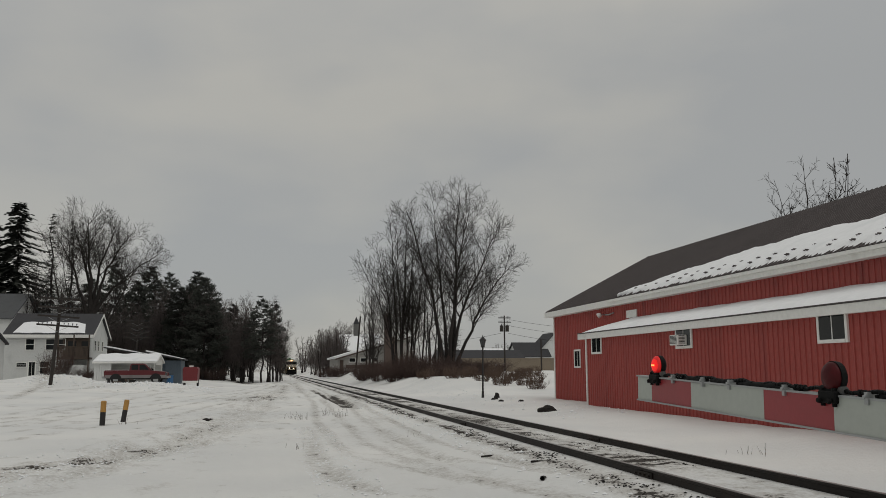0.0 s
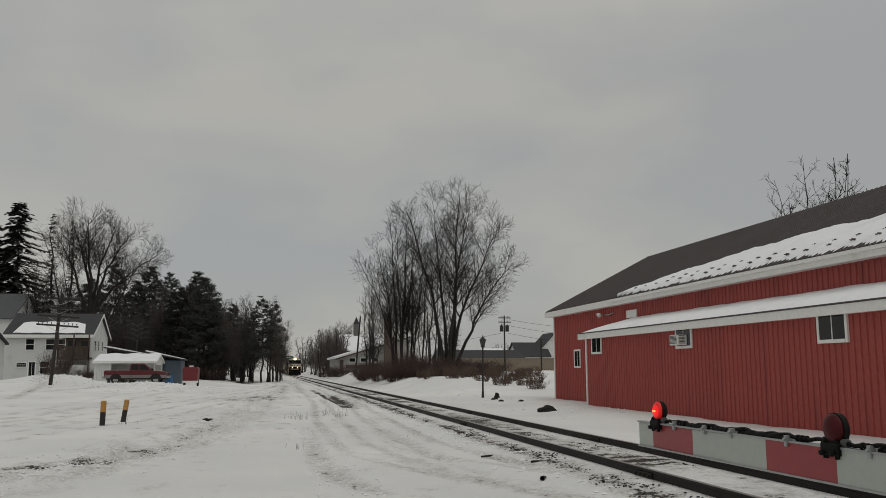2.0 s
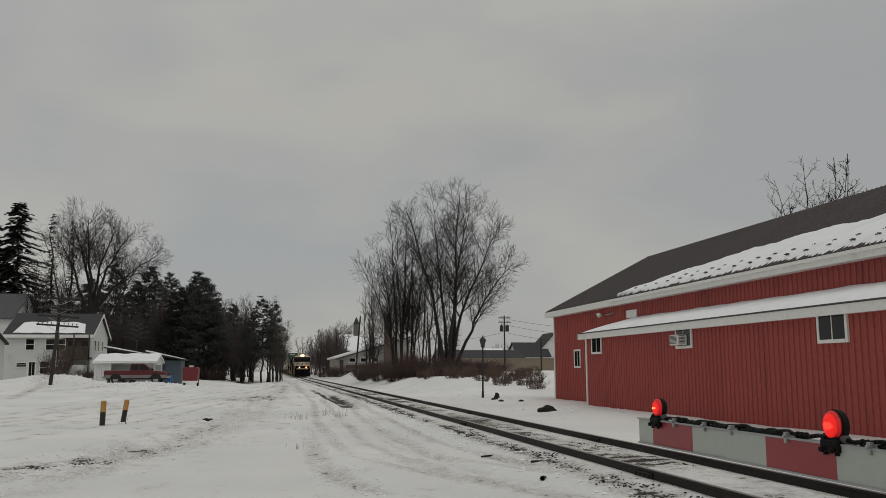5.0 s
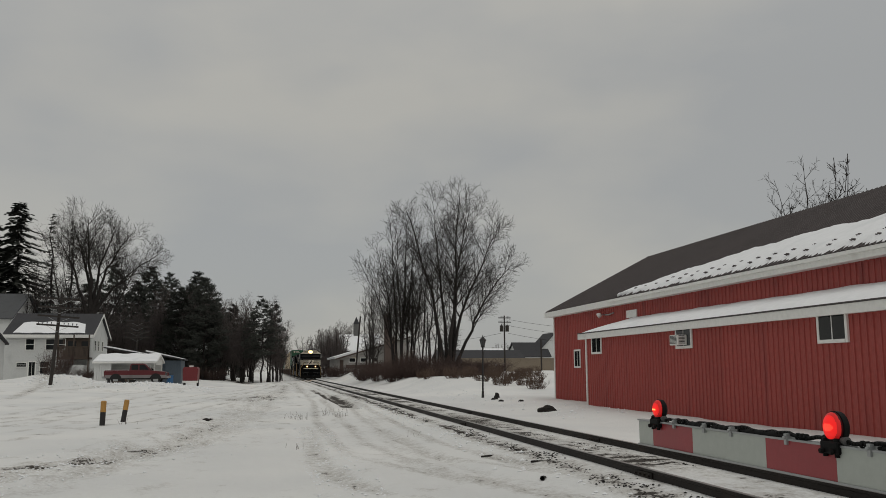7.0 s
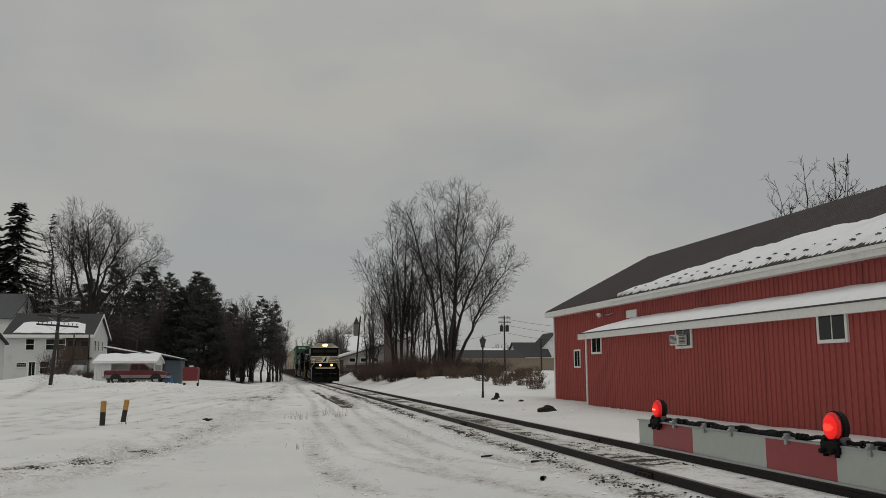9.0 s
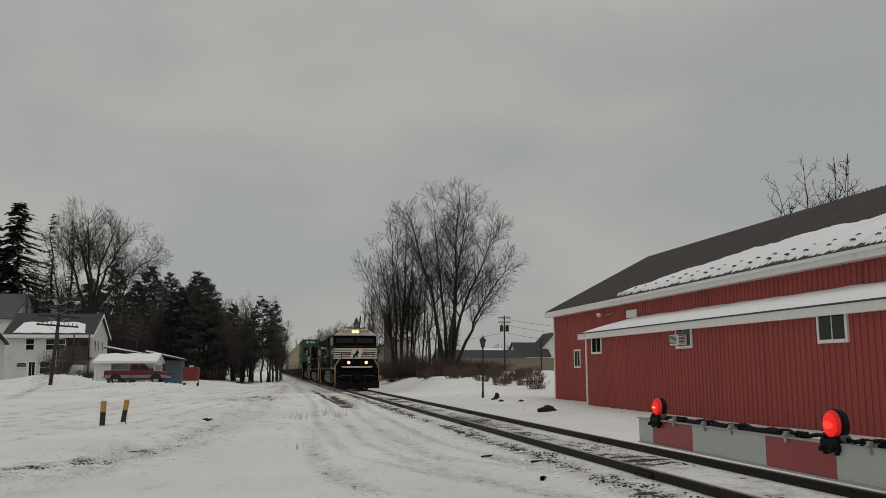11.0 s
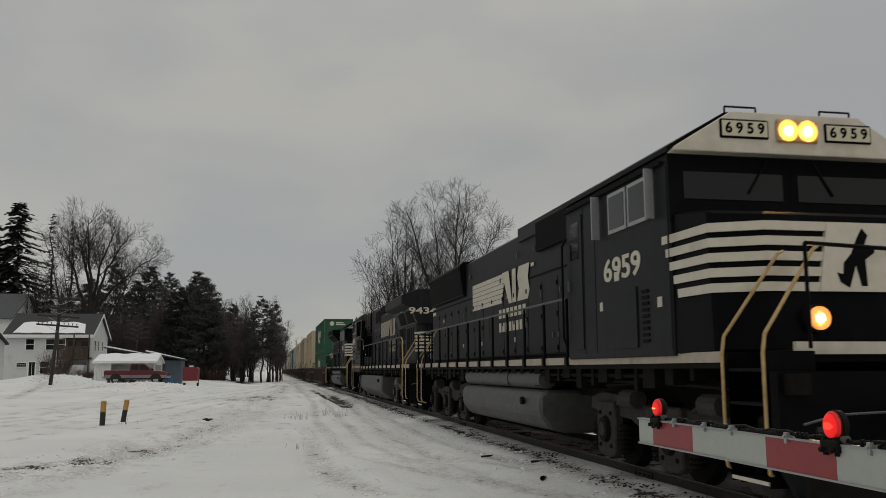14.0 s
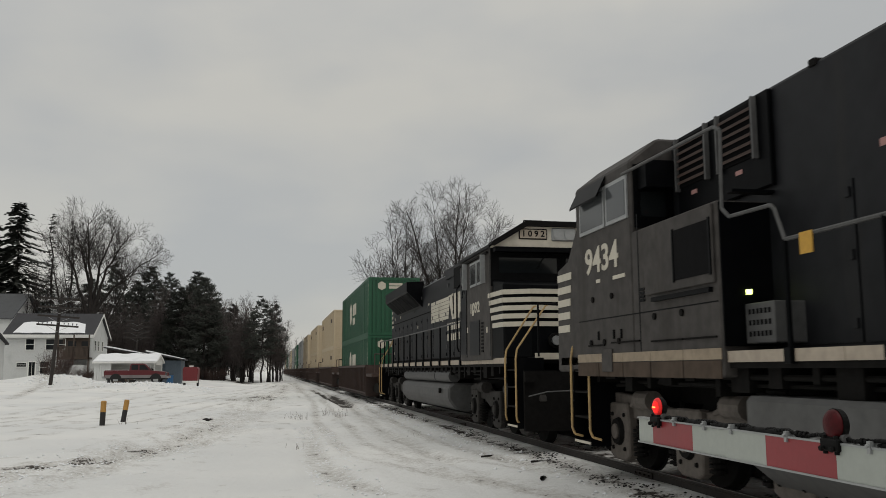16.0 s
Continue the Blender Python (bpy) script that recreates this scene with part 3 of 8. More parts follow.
def barn_window(barn, x, y0, y1, z0, z1, pale=False):
    """A sliding window in a wall that faces -x: frame, two panes."""
    w = 0.085
    bm = B((x - 0.06, x + 0.03, y0 - w, y0, z0 - w, z1 + w), (x - 0.06, x + 0.03, y1, y1 + w, z0 - w, z1 + w),
           (x - 0.06, x + 0.03, y0, y1, z1, z1 + w), (x - 0.075, x + 0.03, y0, y1, z0 - w, z0))
    win = part("window", bm, WHITE_TRIM, barn, "white-framed sliding window", bevel=0.006)
    mid = (y0 + y1) / 2
    part("pane", B((x - 0.041, x - 0.037, y0, mid - 0.014, z0, z1)), GLASS_PALE if pale else GLASS, win)
    part("pane", B((x - 0.045, x - 0.041, mid + 0.014, y1, z0, z1)), GLASS, win)
    part("mullion", B((x - 0.052, x + 0.0, mid - 0.014, mid + 0.014, z0, z1)), WHITE_TRIM, win)
    return win


def build_barn():
    barn = thing("barn", "long red steel barn with white trim and a snowy dark roof", "barn")
    rng = random.Random(9)
    # walls with thickness behind the cladding
    core = bmesh.new()
    prism(core, [(BX + 0.01, -0.6), (BX + 10.88, -0.6), (BX + 10.88, EAVE_Z - 0.12), (RIDGE_X, RIDGE_Z - 0.12), (BX + 0.01, EAVE_Z - 0.12)], "y", BY0, BY1 - 0.01)
    part("wall_core", core, RED_METAL, barn)
    core = bmesh.new()
    prism(core, [(LX + 0.01, -0.6), (BX, -0.6), (BX, 3.22), (LX + 0.01, 2.72)], "y", BY0, LY1 - 0.01)
    part("lean_to_core", core, RED_METAL, barn)
    # cladding sheets, 0.916 m wide
    sheet = 0.916
    y = BY0
    while y < LY1 - 0.01:
        e = min(y + sheet, LY1)
        bm = bmesh.new()
        ribbed(bm, y, e, -0.5, 2.72, lambda u, o, z: (LX - o, u, z))
        part("cladding_panel", bm, RED_METAL, barn)
        y = e
    y = BY0
    while y < BY1 - 0.01:
        e = min(y + sheet, BY1)
        bm = bmesh.new()
        ribbed(bm, y, e, 2.6 if y < LY1 - 1 else -0.5, EAVE_Z - 0.1, lambda u, o, z: (BX - o, u, z))
        part("cladding_panel", bm, RED_METAL, barn)
        y = e
    for a in np.arange(0, LY1 and BX - LX, sheet):
        bm = bmesh.new()
        ribbed(bm, LX + a, min(LX + a + sheet, BX), -0.5, 2.75, lambda u, o, z: (u, LY1 + o, z))
        part("cladding_panel", bm, RED_METAL, barn)
    # trim
    part("corner_trim", B((BX - 0.035, BX + 0.09, BY1 - 0.09, BY1 + 0.03, -0.5, EAVE_Z - 0.1)), WHITE_TRIM, barn)
    part("corner_trim", B((LX - 0.035, LX + 0.09, LY1 - 0.10, LY1 + 0.03, -0.5, 2.72)), WHITE_TRIM, barn)
    # main roof: two slopes of standing-seam sheets, overhanging
    ex, ez = BX - 0.36, EAVE_Z + 0.03
    slope = (RIDGE_Z - ez) / (RIDGE_X - ex)
    run = math.hypot(RIDGE_X - ex, RIDGE_Z - ez)
    ang = math.atan2(RIDGE_Z - ez, RIDGE_X - ex)

    def on_roof(u, o, s):
        return (ex + s * math.cos(ang) - o * math.sin(ang), u, ez + s * math.sin(ang) + o * math.cos(ang))
    y = BY0 - 0.3
    while y < BY1 + 0.3:
        e = min(y + sheet, BY1 + 0.32)
        bm = bmesh.new()
        ribbed(bm, y, e, 0.0, run, lambda u, o, s: on_roof(u, o * 1.3 + 0.012, s))
        part("roof_sheet", bm, ROOF_STEEL, barn)
        y = e
    bm = bmesh.new()
    prism(bm, [(ex, ez - 0.03), (ex, ez), (RIDGE_X, RIDGE_Z), (2 * RIDGE_X - ex, ez), (2 * RIDGE_X - ex, ez - 0.03), (RIDGE_X, RIDGE_Z - 0.05)], "y", BY0 - 0.3, BY1 + 0.32)
    part("roof_deck", bm, ROOF_STEEL, barn)
    part("fascia", B((ex - 0.02, ex + 0.03, BY0 - 0.3, BY1 + 0.33, ez - 0.27, ez - 0.004)), WHITE_TRIM, barn, "white eaves board with gutter streaks")
    part("soffit", B((ex + 0.03, BX, BY0 - 0.3, BY1 + 0.32, ez - 0.26, ez - 0.23)), WHITE_TRIM, barn)
    bm = bmesh.new()
    prism(bm, [(ex - 0.02, ez - 0.27), (ex - 0.02, ez - 0.02), (RIDGE_X, RIDGE_Z - 0.02), (RIDGE_X, RIDGE_Z - 0.27)], "y", BY1 + 0.325, BY1 + 0.36)
    part("rake_board", bm, WHITE_TRIM, barn)
    # gutter
    bm = bmesh.new()
    prism(bm, [(ex - 0.12, ez - 0.12), (ex - 0.12, ez - 0.03), (ex - 0.105, ez - 0.03), (ex - 0.105, ez - 0.11), (ex - 0.02, ez - 0.11), (ex - 0.02, ez - 0.12)], "y", BY0 - 0.3, BY1 - 8.6)
    part("gutter", bm, WHITE_TRIM, barn)
    # rows of small dark cleats along the eaves, standing for shaded dents in snow
    bm = bmesh.new()
    tube(bm, (0.03, 0, -0.02), (-0.12, 0.03, 0.02), 0.060, 0.022, 6)
    tube(bm, (0.05, 0.14, -0.03), (-0.10, 0.22, 0.0), 0.050, 0.018, 6)
    tube(bm, (0.13, 0.02, 0.0), (0.10, 0.20, 0.02), 0.018, 0.014, 5)
    bmesh.ops.scale(bm, vec=(0.6, 0.55, 0.6), verts=bm.verts)
    dent_mark = finish(bm, "snow_guard", ROOF_STEEL)
    yy = BY0
    while yy < 34.2:
        for row in range(1 if yy > 30 else 2):
            ob = new("snow_guard", dent_mark)
            ob.parent = barn
            ob.location = on_roof(yy + 0.10 * row + rng.uniform(-0.05, 0.05), 0.120, 0.44 + row * 0.34)
        yy += 0.95
    # lean-to roof
    lx, lz = LX - 0.24, 2.80
    ang2 = math.atan2(3.30 - lz, BX - lx)
    bm = bmesh.new()
    prism(bm, [(lx, lz - 0.02), (lx, lz), (BX - 0.022, 3.30), (BX - 0.022, 3.24)], "y", BY0 - 0.2, LY1 + 0.25)
    part("lean_to_roof", bm, ROOF_STEEL, barn)
    part("drip_edge", B((lx - 0.05, lx + 0.06, BY0 - 0.2, LY1 + 0.26, lz + 0.004, lz + 0.034)), ROOF_STEEL, barn, "dark roof edge under the snow")
    part("fascia", B((lx - 0.02, lx + 0.03, BY0 - 0.2, LY1 + 0.26, lz - 0.23, lz - 0.006)), WHITE_TRIM, barn, "white lean-to eaves board")
    part("soffit", B((lx + 0.03, LX, BY0 - 0.2, LY1 + 0.25, lz - 0.22, lz - 0.19)), WHITE_TRIM, barn)
    bm = bmesh.new()
    prism(bm, [(lx - 0.02, lz - 0.23), (lx - 0.02, lz - 0.01), (BX - 0.04, 3.29), (BX - 0.04, 3.08)], "y", LY1 + 0.255, LY1 + 0.29)
    part("rake_board", bm, WHITE_TRIM, barn)
    # windows in the lean-to and the main wall
    barn_window(barn, LX, 17.63, 18.58, 2.03, 2.58)
    w = barn_window(barn, LX, 25.08, 26.02, 2.08, 2.60, True)
    barn_window(barn, LX, 32.62, 33.55, 2.04, 2.58)
    barn_window(barn, BX, 39.25, 39.95, 1.50, 2.20)
    part("louvre", B((BX - 0.05, BX + 0.01, 32.6, 33.6, 3.42, 3.72)), WHITE_TRIM, barn)
    # dripped rust stain under the window is in the steel; downpipe stub and bracket lamp on the main wall
    return barn


barn = build_barn()


def roof_snow():
    """Snow lying on the barn's lower roof, with an uneven edge."""
    ex, ez = BX - 0.36, EAVE_Z + 0.03
    ang = math.atan2(RIDGE_Z - ez, RIDGE_X - ex)
    rng = random.Random(21)
    bm = bmesh.new()
    ys = np.arange(BY0 - 0.2, 34.0, 0.16)
    rows = []
    for y in ys:
        top = 2.62 * min(1.0, max(0.0, (33.6 - y) / 9.0)) ** 0.46 + 0.12 * math.sin(y * 1.7) + 0.07 * rng.uniform(-1, 1)
        low = 0.03 + 0.30 * rng.random() ** 1.6
        top = max(top, low + 0.15)
        row = []
        for j in range(12):
            f = j / 11
            s = low + (top - low) * f
            h = 0.028 + 0.10 * (1 - abs(2 * f - 1) ** 6) + 0.03 * (noise.noise((y * 1.1, s * 2.0, 3)))
            if j in (0, 11):
                h = 0.020
            row.append(bm.verts.new((ex + s * math.cos(ang) - h * math.sin(ang), y, ez + s * math.sin(ang) + h * math.cos(ang))))
        rows.append(row)
    for a, b in zip(rows, rows[1:]):
        for j in range(11):
            bm.faces.new((a[j], b[j], b[j + 1], a[j + 1]))
    return whole("roof_snow", bm, SNOW, "thick snow sheet sliding down the barn roof", "snow", smooth=True)


def lean_snow():
    lx, lz = LX - 0.24, 2.80
    bm = bmesh.new()
    rows = []
    for y in np.arange(BY0 - 0.1, LY1 + 0.2, 0.18):
        row = []
        for j in range(8):
            f = j / 7
            x = lx + 0.07 + (BX - 0.03 - lx - 0.07) * f
            end = min(1.0, (LY1 + 0.2 - y) / 1.6)
            h = 0.012 if j == 0 else (0.05 + 0.07 * min(1, f * 5)) * (0.3 + 0.7 * end) + 0.025 * noise.noise((x * 2, y * 1.2, 8))
            row.append(bm.verts.new((x + (0.02 * noise.noise((y * 3, 1, 1)) if j == 0 else 0), y, lz + (x - lx) * 0.2825 + h)))
        rows.append(row)
    for a, b in zip(rows, rows[1:]):
        for j in range(7):
            bm.faces.new((a[j], b[j], b[j + 1], a[j + 1]))
    return whole("lean_to_snow", bm, SNOW, "smooth snow layer on the lean-to roof", "snow", smooth=True)


roof_snow(), lean_snow()


def build_air_conditioner():
    ac = thing("air_conditioner", "white window air conditioner propped in the barn window", "air conditioner")
    x0, x1, y0, y1, z0, z1 = LX - 0.38, LX - 0.052, 25.30, 25.84, 2.10, 2.42
    part("case", B((x0, x1, y0, y1, z0, z1)), WHITE_TRIM, ac, bevel=0.015)
    for k in range(7):
        z = z0 + 0.05 + k * 0.037
        part("louvre", B((x0 - 0.008, x0 - 0.001, y0 + 0.04, y1 - 0.04, z, z + 0.018)), BLACK_PLASTIC, ac)
    bm = bmesh.new()
    for k in range(6):
        z = z0 + 0.05 + k * 0.045
        box(bm, x0 + 0.05, x1 - 0.08, y0 - 0.006, y0 - 0.001, z, z + 0.02)
    part("side_vents", bm, BLACK_PLASTIC, ac)


build_air_conditioner()


def build_wall_lamp():
    lamp = thing("wall_lamp", "small white floodlight on the barn's red wall", "lamp")
    x, y, z = BX - 0.02, 36.0, 3.70
    bm = bmesh.new()
    tube(bm, (x, y, z), (x - 0.18, y, z), 0.02)
    part("arm", bm, STEEL_GREY, lamp)
    bm = bmesh.new()
    tube(bm, (x - 0.18, y, z + 0.03), (x - 0.27, y + 0.10, z - 0.04), 0.07, 0.13, 10)
    part("head", bm, WHITE_TRIM, lamp)
    bm = bmesh.new()
    pipe(bm, [(x - 0.02, y - 0.1, z), (x - 0.05, y - 0.5, z - 0.03), (x - 0.05, y - 1.1, z + 0.02)], 0.03)
    part("conduit", bm, STEEL_GREY, lamp)


build_wall_lamp()


# ---- crossing gate ----
AX, ATIP, APIV, AZ = 1.80, 4.12, -2.1, 1.087      # arm line, tip, pivot, height of its middle


def build_gate():
    """The arm's own space: pivot at the origin, arm along +y."""
    arm = thing("crossing_barrier", "lowered crossing barrier with red and white stripes and red lamps", "barrier", pose(AX, APIV, AZ))
    L = ATIP - APIV
    h = 0.054
    y = L
    cuts = [4.12, 3.96, 3.56, 3.27, 2.98, 2.57, 2.17, 1.76, 1.36, 0.95, 0.55, 0.14, -0.26, -0.67, -1.07, -1.48, -1.7]
    cols = "wrwwrwrwrwrwrwrw"
    for a, b, c in zip(cuts, cuts[1:], cols):
        y1, y0 = a - APIV, b - APIV
        step = 0.004 if a <= 3.27 else 0.0        # the outer length slides inside the inner one
        bm = B((-0.010 - step, 0.010 + step, y0, y1 - 0.001, -h - step, h + step))
        part("stripe", bm, ARM_RED if c == "r" else ARM_WHITE, arm, "red reflective stripe" if c == "r" else "white reflective stripe")
    for z in (-h - 0.006, h + 0.002):
        part("edge_rail", B((-0.018, 0.018, 0.6, L, z, z + 0.007)), STEEL_GREY, arm)
    part("butt", B((-0.05, 0.05, -0.35, 0.62, -0.07, 0.07)), STEEL_GREY, arm, bevel=0.01)
    # clips
    for y in (3.72, 3.44, 3.22, 2.84, 2.40, 2.16, 1.6, 1.0):
        u = y - APIV
        bm = B((-0.022, 0.022, u - 0.008, u + 0.008, h - 0.012, h + 0.026))
        tube(bm, (-0.03, u, h + 0.012), (0.03, u, h + 0.012), 0.006, n=6)
        part("clip", bm, STEEL_GREY, arm)
    # hanging cable in a loose run, with coils
    bm = bmesh.new()
    pts = []
    for k in range(150):
        y = 3.84 - k * 0.018
        z = h + 0.016 + 0.010 * abs(math.sin(k * 0.21)) + 0.006 * noise.noise((k * 0.3, 0, 0))
        pts.append((0.004 * math.sin(k * 1.3), y - APIV, z))
    pipe(bm, pts, 0.0075, 5)
    part("cable", bm, BLACK_PLASTIC, arm, "black lamp cable sagging along the arm", smooth=True)
    for a, b in ((3.64, 3.42), (3.40, 3.22), (3.19, 2.84), (2.38, 2.06)):        # slack taken up in dark sleeves
        bm = bmesh.new()
        n = 14
        rr = [0.005 + 0.0075 * min(1, 3 * min(k, n - k) / n + 0.15) + 0.0015 * math.sin(k * 2.1) for k in range(n + 1)]
        for k in range(n):
            tube(bm, (0.0, a + (b - a) * k / n - APIV, h + 0.014), (0.0, a + (b - a) * (k + 1) / n - APIV, h + 0.014), rr[k], rr[k + 1], 10, k in (0, n - 1))
        bmesh.ops.remove_doubles(bm, verts=bm.verts, dist=0.0004)
        part("cable_sleeve", bm, BLACK_PLASTIC, arm, "black sleeve over the slack cable", smooth=True)
    for a in (3.70, 2.80, 2.46):
        bm = bmesh.new()
        pts = [(0.014 * math.cos(k * 1.05), a - k * 0.004 - APIV, h + 0.018 + 0.010 * math.sin(k * 1.05)) for k in range(16)]
        pipe(bm, pts, 0.0045, 5)
        part("cable_knot", bm, BLACK_PLASTIC, arm)
    # lamps; in the flashing one an added turning core stands in for switching
    cores = []
    for y, r, lit in ((3.905, 0.046, True), (2.585, 0.052, False)):
        u = y - APIV
        zc = h + 0.064
        base = B((-0.03, 0.03, u - 0.045, u + 0.045, h - 0.02, h + 0.02), (-0.02, 0.02, u - 0.03, u + 0.03, h + 0.015, h + 0.03))
        lamp = part("lamp", base, BLACK_PLASTIC, arm, "red gate lamp on a black clamp", bevel=0.004)
        bm = bmesh.new()
        tube(bm, (-0.003, u, zc), (0.018, u, zc), r, r * 0.96, 24)
        tube(bm, (0.018, u, zc), (0.028, u, zc), r * 0.96, r * 0.7, 24)
        part("housing", bm, BLACK_PLASTIC, lamp, smooth=False)
        for side in (-1, 1):
            bm = bmesh.new()
            tube(bm, (0.0, u + side * 0.036, h + 0.022), (0.0, u + side * 0.058, h + 0.022), 0.013, 0.015, 12)
            part("cable_gland", bm, LOCO_GREY if side < 0 else BLACK_PLASTIC, lamp)
            bm = bmesh.new()
            tube(bm, (-0.034, u + side * 0.026, h - 0.012), (-0.044, u + side * 0.026, h - 0.012), 0.010, 0.008, 8)
            tube(bm, (-0.02, u + side * 0.03, h - 0.03), (-0.02, u + side * 0.03, h + 0.03), 0.008, 0.008, 8)
            part("clamp_bolt", bm, BLACK_PLASTIC, lamp)
        if lit:
            bm = bmesh.new()
            bmesh.ops.create_uvsphere(bm, u_segments=48, v_segments=32, radius=1.0, matrix=Matrix.Translation((-0.004, u, zc)) @ Matrix.Diagonal((0.024, r * 0.90, r * 0.94, 1)))
            lens_me = finish(bm, "lens", RED_DIM, smooth=True)
            lens_me.materials.append(RED_GLOW)
            for p in lens_me.polygons:
                if p.center.x < 0 and math.hypot(p.center.y - u + 0.006, p.center.z - zc) < r * 0.62:
                    p.material_index = 1
            lens = new("lens", lens_me)
            lens.parent = lamp
            tagged(lens, "glowing red lens")
            part("bulb", B((-0.0300, -0.0250, u - 0.016, u + 0.012, zc - 0.004, zc + 0.003)), RED_CORE, lamp)
        else:
            # added barrel that turns on the upright to flash: one face lit, the other dull
            bm = bmesh.new()
            bmesh.ops.create_uvsphere(bm, u_segments=56, v_segments=40, radius=1.0, matrix=Matrix.Diagonal((0.026, r * 0.90, r * 0.94, 1)))
            me = finish(bm, "flash_barrel", RED_GLOW, smooth=True)
            me.materials.append(RED_DARK)
            me.materials.append(RED_CENTRE)
            me.materials.append(RED_DIM)
            for p in me.polygons:
                p.material_index = 1 if p.center.x > -0.006 else 2 if math.hypot(p.center.y / 0.45, p.center.z / 0.22) < r and p.center.x < 0 else 3 if math.hypot(p.center.y, p.center.z) > r * 0.72 else 0
            core = new("flash_barrel", me)
            tagged(core, "turning barrel added for the flashing, one face glowing red and one dull")
            core.parent = lamp
            core.location = (-0.004, u, zc)
            cores.append(core)
    return arm, cores[0]


gate_arm, flash_core = build_gate()


def build_gate_post():
    """The gate's mast and mechanism, beside the camera."""
    post = thing("gate_mechanism", "grey crossing gate mechanism on a steel mast", "gate")
    z = gz(AX, APIV)
    bm = bmesh.new()
    tube(bm, (AX + 0.35, APIV, z - 0.1), (AX + 0.35, APIV, 4.2), 0.065, n=14)
    part("mast", bm, STEEL_GREY, post)
    part("mechanism_box", B((AX + 0.10, AX + 0.62, APIV - 0.25, APIV + 0.25, AZ - 0.35, AZ + 0.28)), STEEL_GREY, post, bevel=0.02)
    bm = bmesh.new()
    tube(bm, (AX - 0.05, APIV, AZ), (AX + 0.12, APIV, AZ), 0.06, n=12)
    part("shaft", bm, STEEL_GREY, post)


build_gate_post()
# ---- the train ----
# Each unit's own space: rail tops at z = 0, track centre at x = 0, leading coupler face at y = 0, body towards +y.
def wheelset(parent, y, r=0.53):
    bm = bmesh.new()
    for s in (-1, 1):
        tube(bm, (s * 0.70, y, r), (s * 0.83, y, r), r, r * 0.97, 28)
        tube(bm, (s * 0.675, y, r), (s * 0.70, y, r), r + 0.025, r + 0.025, 28)
    tube(bm, (-1.0, y, r), (1.0, y, r), 0.09, n=10)
    return part("wheelset", bm, LOCO_DARK, parent)


